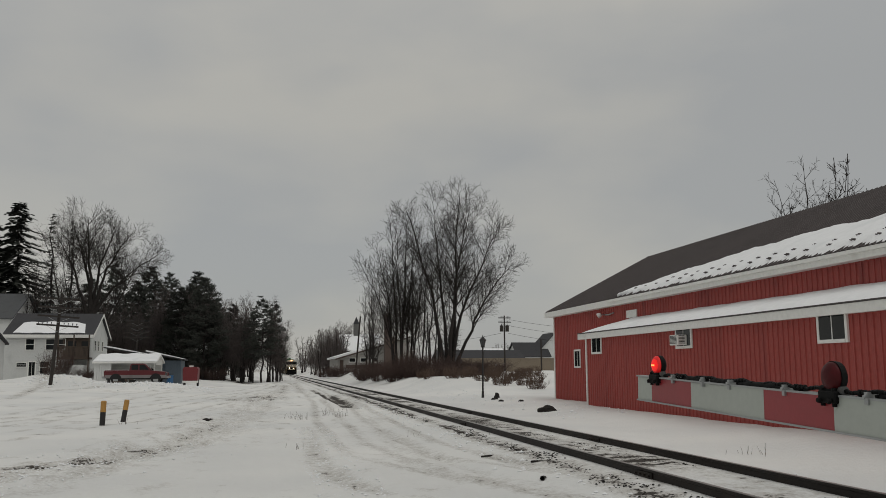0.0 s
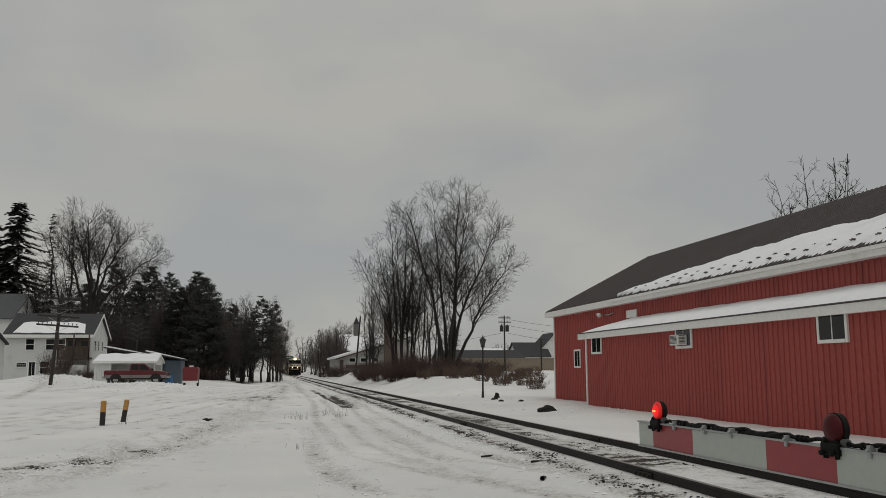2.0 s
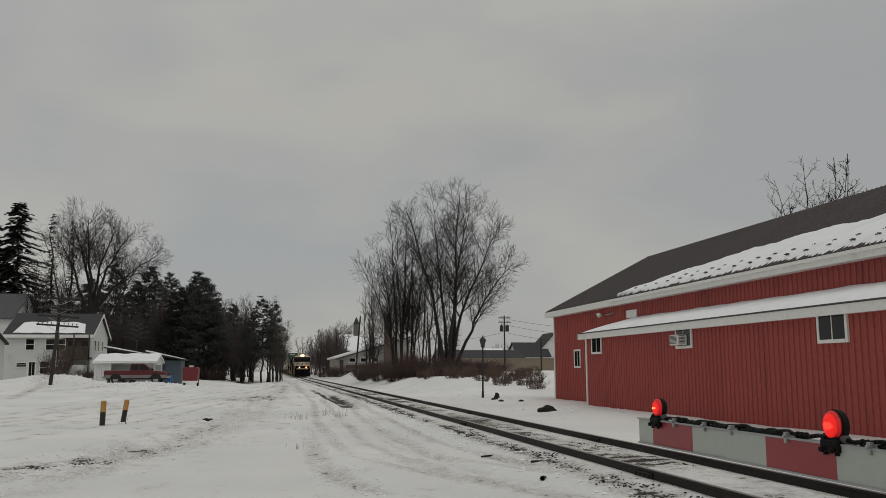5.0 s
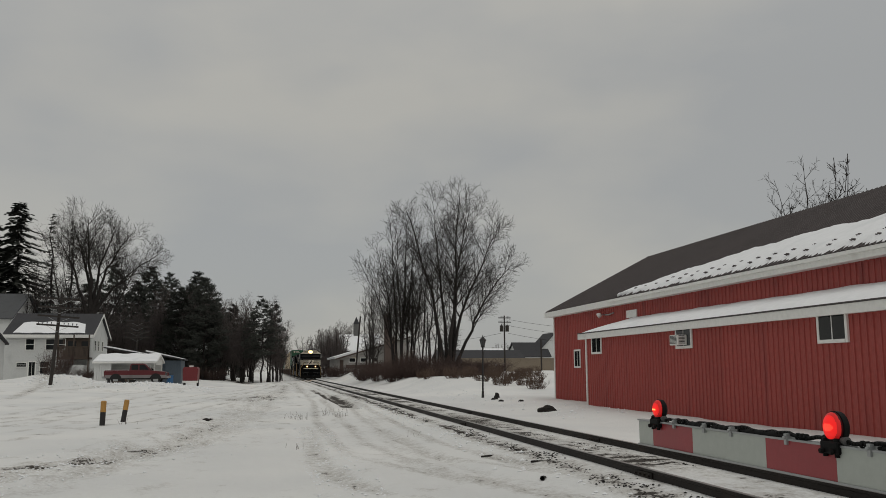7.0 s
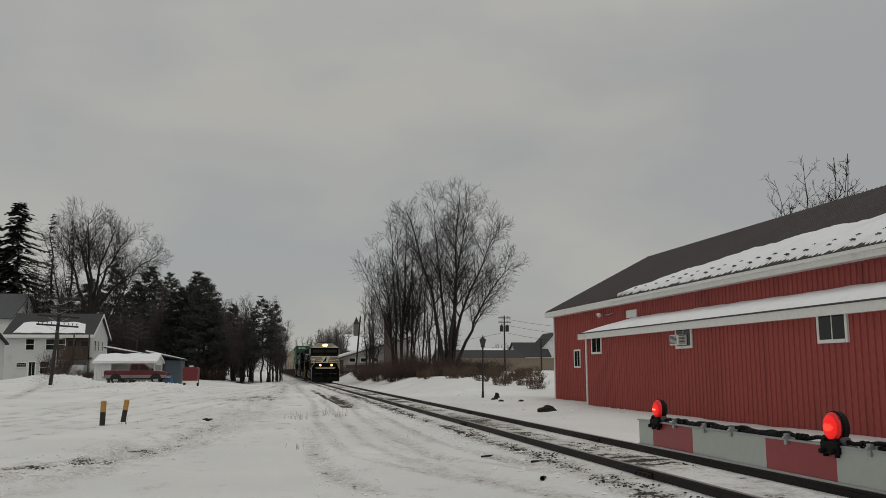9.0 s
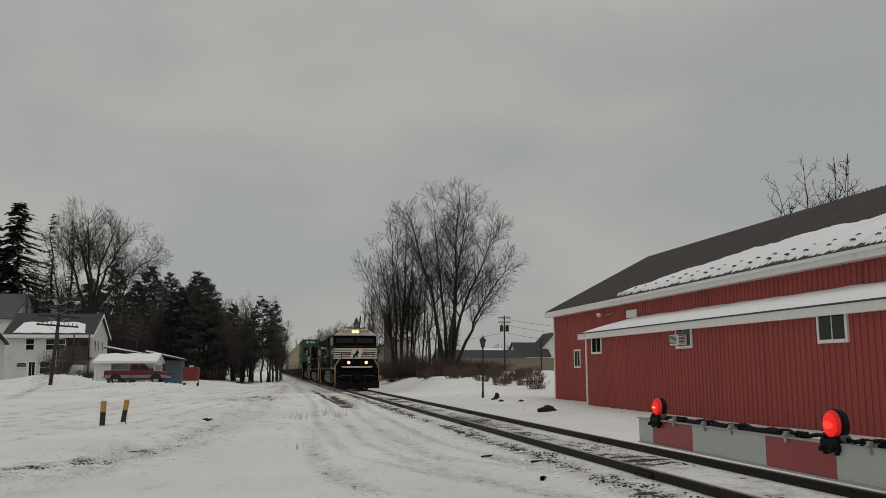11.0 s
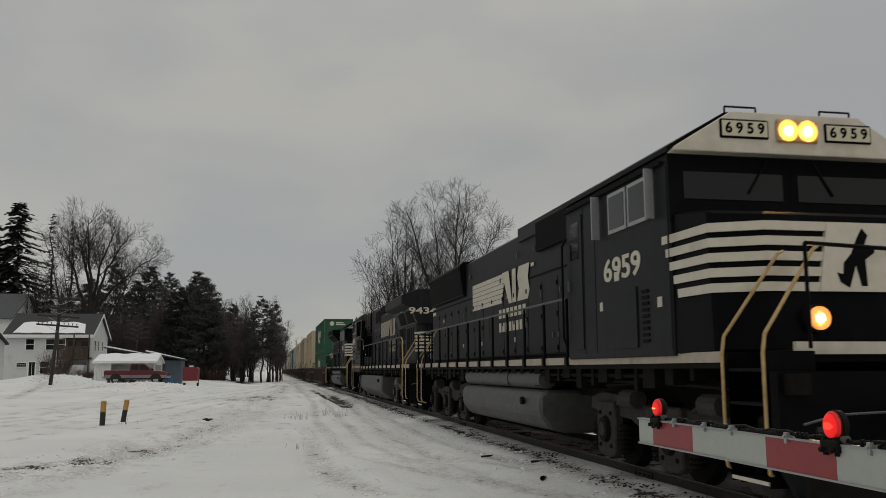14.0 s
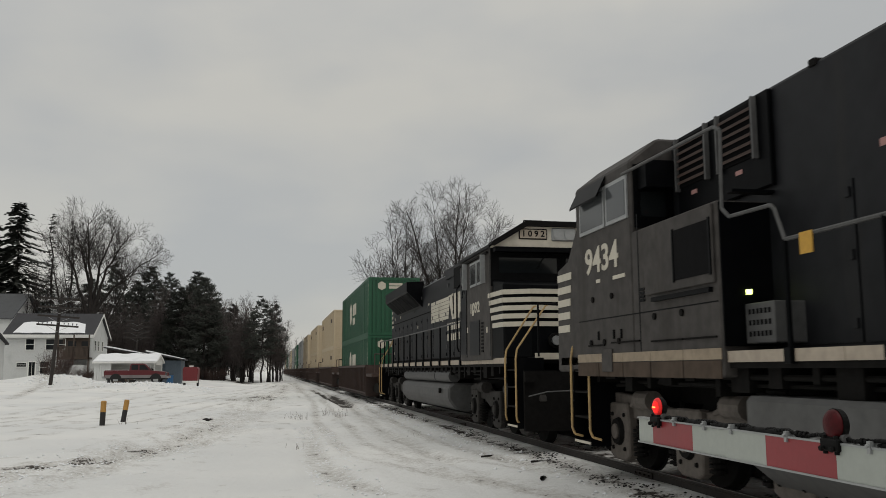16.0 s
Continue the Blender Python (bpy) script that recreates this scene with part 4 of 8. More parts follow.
def loco_truck(loco, centre, half=2.07, cast=None):
    """A three-axle truck: wheels, cast side frames, journal boxes, springs, brake cylinders."""
    cast = cast or TRUCK_CAST
    bm = bmesh.new()
    for s in (-1, 1):
        x0, x1 = sorted((s * 0.98, s * 1.12))
        prof = [(-half - 0.80, 0.80), (-half - 0.74, 0.98), (-half - 0.3, 1.06), (-half * 0.62, 1.00), (-half * 0.40, 0.90), (half * 0.40, 0.90), (half * 0.62, 1.00), (half + 0.3, 1.06),
                (half + 0.74, 0.98), (half + 0.80, 0.80), (half + 0.3, 0.74), (half * 0.66, 0.70), (half * 0.45, 0.56), (-half * 0.45, 0.56), (-half * 0.66, 0.70), (-half - 0.3, 0.74)]
        prism(bm, [(centre + a, b) for a, b in prof], "x", x0, x1)
    frame_part = part("truck_frame", bm, cast, loco, "dusty cast truck side frame" if cast == TRUCK_CAST else "dark grimy truck side frame", bevel=0.015)
    for dy in (-half, 0, half):         # dark boxes for the traction motors, added to block the bright snow behind
        part("traction_motor", B((-0.64, 0.64, centre + dy - 0.55, centre + dy + 0.55, 0.16, 1.0)), LOCO_DARK, loco, bevel=0.08)
    for s in (-1, 1):
        for dy in (-half, 0, half):
            y = centre + dy
            bm = bmesh.new()            # the plate that hangs before each axle
            prism(bm, [(y - 0.30, 0.92), (y + 0.30, 0.92), (y + 0.36, 0.62), (y + 0.33, 0.20), (y + 0.20, 0.14), (y - 0.20, 0.14), (y - 0.33, 0.20), (y - 0.36, 0.62)], "x", *sorted((s * 1.06, s * 1.20)))
            plate = part("pedestal_plate", bm, cast, frame_part, bevel=0.02)
            for z in (0.30, 0.76):
                bm = bmesh.new()
                for q in (-0.2, 0.2):
                    tube(bm, (s * 1.20, y + q, z), (s * 1.225, y + q, z), 0.03, 0.025, 8)
                part("plate_bolt", bm, LOCO_DARK, plate)
            for q in (-1, 1):           # brake shoes on their hangers
                bm = bmesh.new()
                prism(bm, [(y + q * 0.55, 0.36), (y + q * 0.64, 0.34), (y + q * 0.66, 0.74), (y + q * 0.55, 0.72)], "x", *sorted((s * 0.72, s * 0.84)))
                tube(bm, (s * 0.86, y + q * 0.62, 0.34), (s * 0.92, y + q * 0.70, 0.98), 0.03, n=6)
                part("brake_shoe", bm, LOCO_DARK, frame_part)
    for dy in (-half, 0, half):
        y = centre + dy
        wheelset(loco, y)
        for s in (-1, 1):
            bm = bmesh.new()
            tube(bm, (s * 1.19, y, 0.53), (s * 1.255, y, 0.53), 0.20, 0.17, 16)
            part("journal_box", bm, LOCO_DARK, frame_part)
            bm = bmesh.new()
            tube(bm, (s * 1.25, y, 0.53), (s * 1.275, y, 0.53), 0.11, 0.10, 14)
            part("bearing_cap", bm, cast, frame_part)
        for s in (-1, 1):
            for q in (-0.50, 0.50):
                bm = bmesh.new()
                for k in range(6):
                    tube(bm, (s * 1.10, y + q, 0.24 + k * 0.062), (s * 1.10, y + q, 0.275 + k * 0.062), 0.10, n=12)
                tube(bm, (s * 1.10, y + q, 0.22), (s * 1.10, y + q, 0.62), 0.06, n=8)
                part("spring", bm, LOCO_DARK, frame_part)
    for s in (-1, 1):
        for dy in (-half * 0.55, half * 0.55):
            bm = bmesh.new()
            tube(bm, (s * 1.18, centre + dy - 0.2, 0.98), (s * 1.18, centre + dy + 0.22, 0.98), 0.13, 0.13, 12)
            tube(bm, (s * 1.18, centre + dy + 0.22, 0.98), (s * 1.18, centre + dy + 0.5, 0.9), 0.035, n=8)
            part("brake_cylinder", bm, cast, frame_part)
        bm = bmesh.new()
        pipe(bm, [(s * 1.2, centre - half, 1.16), (s * 1.22, centre - 0.6, 1.2), (s * 1.22, centre + 0.6, 1.2), (s * 1.2, centre + half, 1.16)], 0.025)
        part("sand_pipe", bm, LOCO_DARK, frame_part)


def coupler(loco, y, d):
    bm = B((-0.13, 0.13, min(y, y + d * 0.75), max(y, y + d * 0.75), 0.74, 1.0))
    box(bm, -0.2, 0.2, *sorted((y, y + d * 0.28)), 0.70, 1.04)
    part("coupler", bm, LOCO_DARK, loco, bevel=0.03)
    bm = bmesh.new()
    for s in (-1, 1):
        pts = [(s * 0.45, y + d * 0.62, 0.95), (s * 0.5, y + d * 0.35, 0.62), (s * 0.42, y + d * 0.1, 0.42), (s * 0.25, y + d * 0.02, 0.5)]
        pipe(bm, pts, 0.03)
    part("air_hose", bm, BLACK_PLASTIC, loco)


def handrail(loco, y0, y1, z0, z1, n, xs=(-1.5, 1.5)):
    for x in xs:
        bm = bmesh.new()
        pipe(bm, [(x, y0, z1), (x, y1, z1)], 0.020)
        rail = part("handrail", bm, LOCO_GREY, loco)
        for k in range(n):
            y = y0 + (y1 - y0) * k / (n - 1)
            bm = bmesh.new()
            tube(bm, (x, y, z0 - 0.1), (x, y, z1), 0.028, 0.022, 6)
            box(bm, x - 0.045, x + 0.045, y - 0.05, y + 0.05, z0 - 0.12, z0 + 0.02)
            part("stanchion", bm, LOCO_BLACK, rail)


def steps_and_grabs(loco, y, d, deck, rear=False):
    """Corner steps at the end y; d points into the unit. Yellow grab rails beside them."""
    for s in (-1, 1):
        x0, x1 = sorted((s * 0.98, s * 1.5))
        bm = B((x0, x1, *sorted((y + d * 0.95, y + d * 0.98)), 0.30, deck), (x0, x1, *sorted((y + d * 1.62, y + d * 1.65)), 0.30, deck))
        box(bm, *sorted((s * 0.98, s * 1.0)), *sorted((y + d * 0.98, y + d * 1.62)), 0.30, deck)
        bmesh.ops.remove_doubles(bm, verts=bm.verts, dist=0.031)
        well = part("step_well", bm, LOCO_BLACK, loco)
        for z in (0.32, 0.68, 1.04, 1.36):
            part("step", B((x0, x1, *sorted((y + d * 0.985, y + d * 1.615)), z, z + 0.03)), LOCO_DARK, well)
        part("step_edge", B((*sorted((s * 1.5, s * 1.515)), *sorted((y + d * 0.98, y + d * 1.62)), 0.325, 0.36)), LOCO_WHITE, well, "white step edge")
        for q, top in ((0.93, deck + 0.95), (1.68, deck + 0.95)):
            bm = bmesh.new()
            lean = 0.58 if q < 1 else 0.46
            pipe(bm, [(s * 1.40, y + d * (q + 0.10), 0.40), (s * 1.50, y + d * (q + 0.03), 0.43), (s * 1.53, y + d * q, 0.52), (s * 1.53, y + d * q, deck - 0.02), (s * 1.50, y + d * q, deck + 0.16),
                      (s * (1.50 - lean), y + d * (q + 0.04 if q < 1 else q - 0.30), top + 0.02), (s * (1.44 - lean), y + d * (q + 0.06 if q < 1 else q - 0.30), top + 0.05)], 0.018)
            part("grab_rail", bm, GRAB_YELLOW, loco, "worn yellow grab rail")
    # end railing across the front platform
    for s in (-1, 1):
        bm = bmesh.new()
        pipe(bm, [(s * 0.30, y + d * 0.72, deck + 0.02), (s * 0.30, y + d * 0.72, deck + 0.95), (s * 1.12, y + d * 0.80, deck + 1.0), (s * 1.12, y + d * 0.8, deck + 0.02)], 0.02)
        part("end_railing", bm, LOCO_BLACK, loco)
    # pilot with its plough, and cut levers
    bm = bmesh.new()
    if rear:
        box(bm, -1.40, 1.40, *sorted((y + d * 0.82, y + d * 0.90)), 0.26, 1.36)
    else:
        prism(bm, [(y + d * 0.80, 1.36), (y + d * 0.80, 0.55), (y + d * 0.42, 0.12), (y + d * 0.46, 0.12), (y + d * 0.92, 0.55), (y + d * 0.92, 1.36)], "x", -1.48, 1.48)
    part("pilot", bm, LOCO_DARK if rear else LOCO_BLACK, loco)
    if not rear:
        bm = bmesh.new()
        prism(bm, [(-1.5, 0.10), (-1.5, 0.62), (-1.30, 0.66), (-0.5, 0.40), (0.5, 0.40), (1.30, 0.66), (1.5, 0.62), (1.5, 0.10)], "y", y + d * 0.36, y + d * 0.44)
        part("plough", bm, LOCO_DARK, loco, "black snow plough blade", bevel=0.01)
    for s in (-1, 1):
        bm = bmesh.new()
        pipe(bm, [(s * 0.35, y + d * 0.6, 1.0), (s * 1.05, y + d * 0.55, 0.98), (s * 1.4, y + d * 0.55, 0.9)], 0.012)
        part("cut_lever", bm, LOCO_GREY, loco)
        part("corner_box", B((*sorted((s * 1.2, s * 1.42)), *sorted((y + d * 0.7, y + d * 0.8)), 1.15, 1.34)), LOCO_DARK, loco)
    coupler(loco, y, d)


def text_mesh(s, size, material, name="number", extrude=0.004):
    cu = bpy.data.curves.new(name, "FONT")
    cu.body, cu.size, cu.extrude = s, size, extrude
    cu.align_x, cu.align_y = "CENTER", "CENTER"
    cu.offset = 0.022 * size
    ob = bpy.data.objects.new(name, cu)
    me = bpy.data.meshes.new_from_object(ob)
    bpy.data.objects.remove(ob)
    me.materials.clear()
    me.materials.append(material)
    return me


def lettering(loco, s, size, material, m, name="road_number", label="road number in painted figures"):
    ob = new(name, text_mesh(s, size, material, name))
    ob.parent = loco
    ob.matrix_local = m
    return tagged(ob, label)


FACE_NEAR = Matrix(((0, 0, -1, 0), (-1, 0, 0, 0), (0, 1, 0, 0), (0, 0, 0, 1)))      # reads along -y on a side that faces -x
FACE_FRONT = Matrix(((1, 0, 0, 0), (0, 0, -1, 0), (0, 1, 0, 0), (0, 0, 0, 1)))      # on an end that faces -y


def slab(bm, x, pts, t=0.006):
    """A painted mark on a side that faces -x: outline of (y, z)."""
    prism(bm, pts, "x", x - t, x)


def side_logo(loco, x, ya, yb, z0, z1, yt0, yt1, zt0, zt1, paint=None):
    """Painted marks on the hood side: speed bars, a slanted block mark, two lines of plain bars for the lettering. y falls towards the front."""
    paint = paint or LOCO_WHITE
    n = 6
    h = (z1 - z0) / (n + (n - 1) * 0.12)
    for k in range(n):
        za = z0 + k * h * 1.12
        bm = bmesh.new()
        cut = 0.10 * k
        slab(bm, x, [(yb, za), (yb, za + h), (yb - (yb - ya) * 0.53 - 0.25 + cut * 0.0 - 0.05 * k, za + h), (yb - (yb - ya) * 0.53 - 0.25 - 0.05 * k + 0.05, za)])
        part("speed_bar", bm, paint, loco, "cream painted speed bar")
    # block mark: two slanted plain shapes
    y0 = yb - (yb - ya) * 0.60
    w = (y0 - ya)
    bm = bmesh.new()
    slab(bm, x, [(y0 + 0.1, z1 + 0.02), (y0 - w * 0.22, z0 - 0.05), (y0 - w * 0.34, z0 - 0.05), (y0 - w * 0.22, z1 + 0.02)])
    slab(bm, x, [(y0 - w * 0.36, z0 - 0.05), (y0 - w * 0.50, z0 - 0.05), (y0 - w * 0.50, z1 + 0.02), (y0 - w * 0.36, z1 + 0.02)])
    part("emblem", bm, paint, loco, "cream painted emblem shape")
    bm = bmesh.new()
    slab(bm, x, [(y0 - w * 0.55, z0 - 0.05), (y0 - w * 0.93, z0 - 0.05), (y0 - w * 1.0, z0 + 0.12), (y0 - w * 0.94, z0 + 0.36), (y0 - w, z1 + 0.02), (y0 - w * 0.62, z1 + 0.02), (y0 - w * 0.56, z1 - 0.18), (y0 - w * 0.62, z0 + 0.2)])
    part("emblem", bm, paint, loco, "cream painted emblem shape")
    zm = (zt0 + zt1) / 2
    for a, b, count in ((zm + 0.05, zt1 - 0.02, 7), (zt0 + 0.02, zm - 0.05, 8)):
        step = (yt1 - yt0) / count
        for k in range(count):
            bm = bmesh.new()
            slab(bm, x, [(yt1 - k * step, a), (yt1 - k * step, b), (yt1 - (k + 0.66) * step, b), (yt1 - (k + 0.66) * step, a)])
            part("lettering_bar", bm, paint, loco, "cream bar of painted lettering")


def hood_doors(loco, x, y0, y1, z0, z1, n, paint=None):
    for s in (-1, 1):
        for k in range(n):
            a, b = y0 + (y1 - y0) * k / n + 0.02, y0 + (y1 - y0) * (k + 1) / n - 0.02
            bm = B((*sorted((s * x, s * (x + 0.018))), a, b, z0, z1))
            for z in (z0 + 0.12, (z0 + z1) / 2, z1 - 0.16):
                box(bm, *sorted((s * (x + 0.018), s * (x + 0.04))), a + 0.03, a + 0.09, z, z + 0.09)
            part("hood_door", bm, paint or LOCO_HOOD, loco)


def underframe(loco, y0, y1, deck, tank, tank_z, square):
    """Deck, stripe along its edge, fuel tank, air reservoirs."""
    part("deck", B((-1.48, 1.48, y0, y1, deck - 0.16, deck)), LOCO_DARK, loco)
    for s in (-1, 1):
        n = 9
        for k in range(n):
            a, b = y0 + (y1 - y0) * k / n, y0 + (y1 - y0) * (k + 1) / n - 0.01
            part("sill_stripe", B((*sorted((s * 1.48, s * 1.50)), a, b, deck - 0.10, deck + 0.012)), SILL_WHITE, loco, "dirty cream sill stripe")
        box_bm = bmesh.new()
        for k in range(34):
            a = y0 + 0.8 + (y1 - y0 - 1.6) * k / 34
            box(box_bm, *sorted((s * 1.0, s * 1.40)), a, a + 0.10 + 0.12 * ((k * 7) % 3), deck - 0.30 - 0.05 * ((k * 5) % 4), deck - 0.16)
        pipe(box_bm, [(s * 1.36, y0 + 1.9, deck - 0.25), (s * 1.36, y1 - 1.9, deck - 0.25)], 0.03)
        pipe(box_bm, [(s * 1.30, y0 + 1.9, deck - 0.33), (s * 1.30, y1 - 1.9, deck - 0.33)], 0.022)
        part("underfloor_piping", box_bm, LOCO_DARK, loco)
    part("frame", B((-0.75, 0.75, y0 + 0.3, y1 - 0.3, 0.95, deck - 0.16)), LOCO_DARK, loco)
    a, b = tank
    z0, z1 = tank_z
    bm = bmesh.new()
    if square:
        prism(bm, [(-1.50, z1), (-1.50, z0 + 0.35), (-1.05, z0), (1.05, z0), (1.50, z0 + 0.35), (1.50, z1)], "y", a, b)
    else:
        prism(bm, [(-1.36, z1), (-1.48, z1 - 0.10), (-1.48, z0 + 0.32), (-1.3, z0 + 0.08), (-1.0, z0), (1.0, z0), (1.3, z0 + 0.08), (1.48, z0 + 0.32), (1.48, z1 - 0.10), (1.36, z1)], "y", a, b)
    tankp = part("fuel_tank", bm, LOCO_GREY, loco, "dusty grey fuel tank", bevel=0.05)
    for s in (-1, 1):
        bm = bmesh.new()
        tube(bm, (s * 1.5, a + 0.9, z1 - 0.2), (s * 1.56, a + 0.9, z1 - 0.2), 0.07, n=10)
        part("filler_cap", bm, LOCO_DARK, tankp)
    if not square:
        for s in (-1, 1):
            for ya, yb in ((a + 0.2, a + 2.2), (a + 2.3, b - 0.1)):
                bm = bmesh.new()
                tube(bm, (s * 1.27, ya, z1 + 0.18), (s * 1.27, yb, z1 + 0.18), 0.165, 0.165, 16)
                part("air_reservoir", bm, LOCO_GREY, loco, "grey air reservoir", smooth=False)


def fan(loco, y, z, r=0.62):
    bm = bmesh.new()
    tube(bm, (0, y, z - 0.04), (0, y, z + 0.14), r, r * 0.97, 24)
    part("roof_fan", bm, LOCO_DARK, loco)


def stripes_front(loco, y, w0, z0, n, h, gap, slope=0.0, x_cut=0.0):
    for k in range(n):
        z = z0 + k * (h + gap)
        part("nose_stripe", B((-w0, w0, y - 0.006, y, z, z + h)), LOCO_WHITE, loco, "cream nose stripe")


def build_wide_nose_loco(name, label, number, lit, deck, cab0, cab1, long, hood_top, logo, tank, rad, big_rear):
    """A wide-nosed freight engine, cab leading."""
    loco = thing(name, label, "locomotive")
    nose = cab0 - 1.15
    # nose: full width, sloping top, chamfered front corners
    bm = bmesh.new()
    zn = deck + 1.62
    prism(bm, [(-1.02, nose), (1.02, nose), (1.5, nose + 0.30), (1.53, cab0), (-1.53, cab0), (-1.5, nose + 0.30)], "z", deck, zn)
    for v in bm.verts:
        if v.co.z > zn - 0.01:
            v.co.z = zn - 0.16 + 0.16 * (v.co.y - nose) / (cab0 - nose)
            v.co.y += 0.12 * (1 - (v.co.y - nose) / (cab0 - nose))
            v.co.x *= 0.985
    part("nose", bm, LOCO_BLACK, loco, bevel=0.03)
    # cream stripes round the nose, with a plain light panel in the middle
    h, gap = 0.095, 0.065
    zs = deck + 0.62
    for k in range(5):
        z = zs + k * (h + gap)
        lean = 0.12 * (z - deck) / (zn - deck)
        f = nose + lean * 0.9 - 0.008
        part("nose_stripe", B((-1.01, 1.01, f - 0.006, f + 0.05, z, z + h)), LOCO_WHITE, loco, "cream nose stripe")
        for s in (-1, 1):
            bm = bmesh.new()
            e = cab0 - 0.16 + 0.09 * k
            pts = [(s * 1.01, f - 0.006), (s * 1.512, nose + 0.295 + lean * 0.6), (s * 1.556, e), (s * 1.54, e), (s * 1.49, nose + 0.32 + lean * 0.6), (s * 1.0, f + 0.03)]
            prism(bm, pts, "z", z, z + h)
            part("nose_stripe", bm, LOCO_WHITE, loco, "cream nose stripe")
    if lit:
        f = nose + 0.012
        bm = bmesh.new()
        top = zs + 5 * h + 4 * gap
        slant = 0.055
        vs = [(-0.46, nose + 0.026, zs), (0.36, nose + 0.026, zs), (0.50, nose + 0.085, top), (-0.30, nose + 0.085, top)]
        lo = [bm.verts.new(Vector(p) + Vector((0, -0.02, 0))) for p in vs]
        hi = [bm.verts.new(Vector(p) + Vector((0, 0.05, 0))) for p in vs]
        bm.faces.new(lo), bm.faces.new(hi[::-1])
        for k in range(4):
            bm.faces.new((lo[k], hi[k], hi[(k + 1) % 4], lo[(k + 1) % 4]))
        panel = part("nose_panel", bm, LOCO_WHITE, loco, "cream nose panel")
        bm = bmesh.new()
        m = [(-0.22, 0.10), (-0.12, 0.04), (-0.02, 0.28), (0.02, 0.06), (0.09, 0.06), (0.10, 0.34), (0.22, 0.42), (0.21, 0.48), (0.10, 0.48), (0.16, 0.60), (0.10, 0.68), (0.02, 0.56), (-0.06, 0.40), (-0.16, 0.30), (-0.18, 0.18), (-0.25, 0.2)]
        vs = [bm.verts.new((a, nose + 0.026 - 0.026 + 0.06 * b / 0.7, zs + b)) for a, b in m]
        face = bm.faces.new(vs)
        ex = bmesh.ops.extrude_face_region(bm, geom=[face])
        for v in ex["geom"]:
            if isinstance(v, bmesh.types.BMVert):
                v.co.y += 0.02
        part("nose_emblem", bm, LOCO_BLACK, panel, "black emblem shape")
    # platform face with its white edge
    part("front_sill", B((-1.1, 1.1, nose - 0.50, nose - 0.44, deck - 0.03, deck + 0.09)), LOCO_WHITE, loco, "cream front sill edge")
    part("front_platform", B((-1.1, 1.1, nose - 0.44, nose + 0.1, deck - 0.1, deck + 0.02)), LOCO_DARK, loco)
    # cab: side walls, roof with chamfers, windows
    ce, cr = deck + 2.36, deck + 2.80       # eaves and crown
    bm = bmesh.new()
    prism(bm, [(-1.55, deck - 0.02), (1.55, deck - 0.02), (1.55, ce - 0.04), (0.84, cr - 0.03), (-0.84, cr - 0.03), (-1.55, ce - 0.04)], "y", cab0, cab1)
    cab = part("cab", bm, LOCO_HOOD if lit else LOCO_DUSTY, loco, bevel=0.02)
    bm = bmesh.new()
    prism(bm, [(-1.60, ce - 0.06), (-1.60, ce), (-0.86, cr), (0.86, cr), (1.60, ce), (1.60, ce - 0.06), (0.86, cr - 0.05), (-0.86, cr - 0.05)], "y", cab0 - 0.12, cab1 + 0.05)
    part("cab_roof", bm, LOCO_BLACK, cab)
    unit = part("roof_unit", B((-0.45, 0.45, cab0 + 0.7, cab0 + 1.7, cr - 0.01, cr + 0.12)), LOCO_BLACK, cab, "flat cab roof air-conditioning unit", bevel=0.02)
    for k in range(3):
        bm = bmesh.new()
        tube(bm, (0.55 + k * 0.12, cab0 + 2.2, cr + 0.10), (0.55 + k * 0.12, cab0 + 1.85 - 0.06 * k, cr + 0.10), 0.025, 0.055, 8)
        box(bm, 0.53 + k * 0.12, 0.57 + k * 0.12, cab0 + 2.15, cab0 + 2.2, cr - 0.01, cr + 0.1)
        part("horn", bm, LOCO_DARK, cab)
    bm = bmesh.new()
    tube(bm, (-0.2, cab0 + 2.3, cr), (-0.2, cab0 + 2.3, cr + 0.22), 0.09, 0.06, 10)
    part("antenna_dome", bm, LOCO_DARK, cab)
    # brow over the windscreen
    bm = bmesh.new()
    prism(bm, [(-1.56, ce - 0.06), (-1.52, ce), (-0.82, cr - 0.01), (0.82, cr - 0.01), (1.52, ce), (1.56, ce - 0.06)], "y", cab0 - 0.20, cab0 - 0.02)
    brow = part("brow", bm, LOCO_WHITE if lit or big_rear else LOCO_BLACK, cab, "cream brow panel over the windscreen", bevel=0.01)
    if not lit:
        bm = bmesh.new()
        prism(bm, [(-1.60, ce - 0.02), (-1.54, ce + 0.06), (-0.84, cr + 0.05), (0.84, cr + 0.05), (1.54, ce + 0.06), (1.60, ce - 0.02), (1.50, ce - 0.04), (0.80, cr - 0.06), (-0.80, cr - 0.06), (-1.50, ce - 0.04)], "y", cab0 - 0.30, cab0 + 0.1)
        part("visor", bm, LOCO_DARK, cab)
        part("shade_bar", B((-1.5, 1.5, cab0 - 0.26, cab0 - 0.05, ce - 0.16, ce - 0.06)), LOCO_BLACK, cab)
    zb = ce + 0.22
    part("headlight_housing", B((-0.27, 0.27, cab0 - 0.235, cab0 - 0.19, zb - 0.14, zb + 0.14)), GRAB_YELLOW if lit else STEEL_GREY, brow, bevel=0.03)
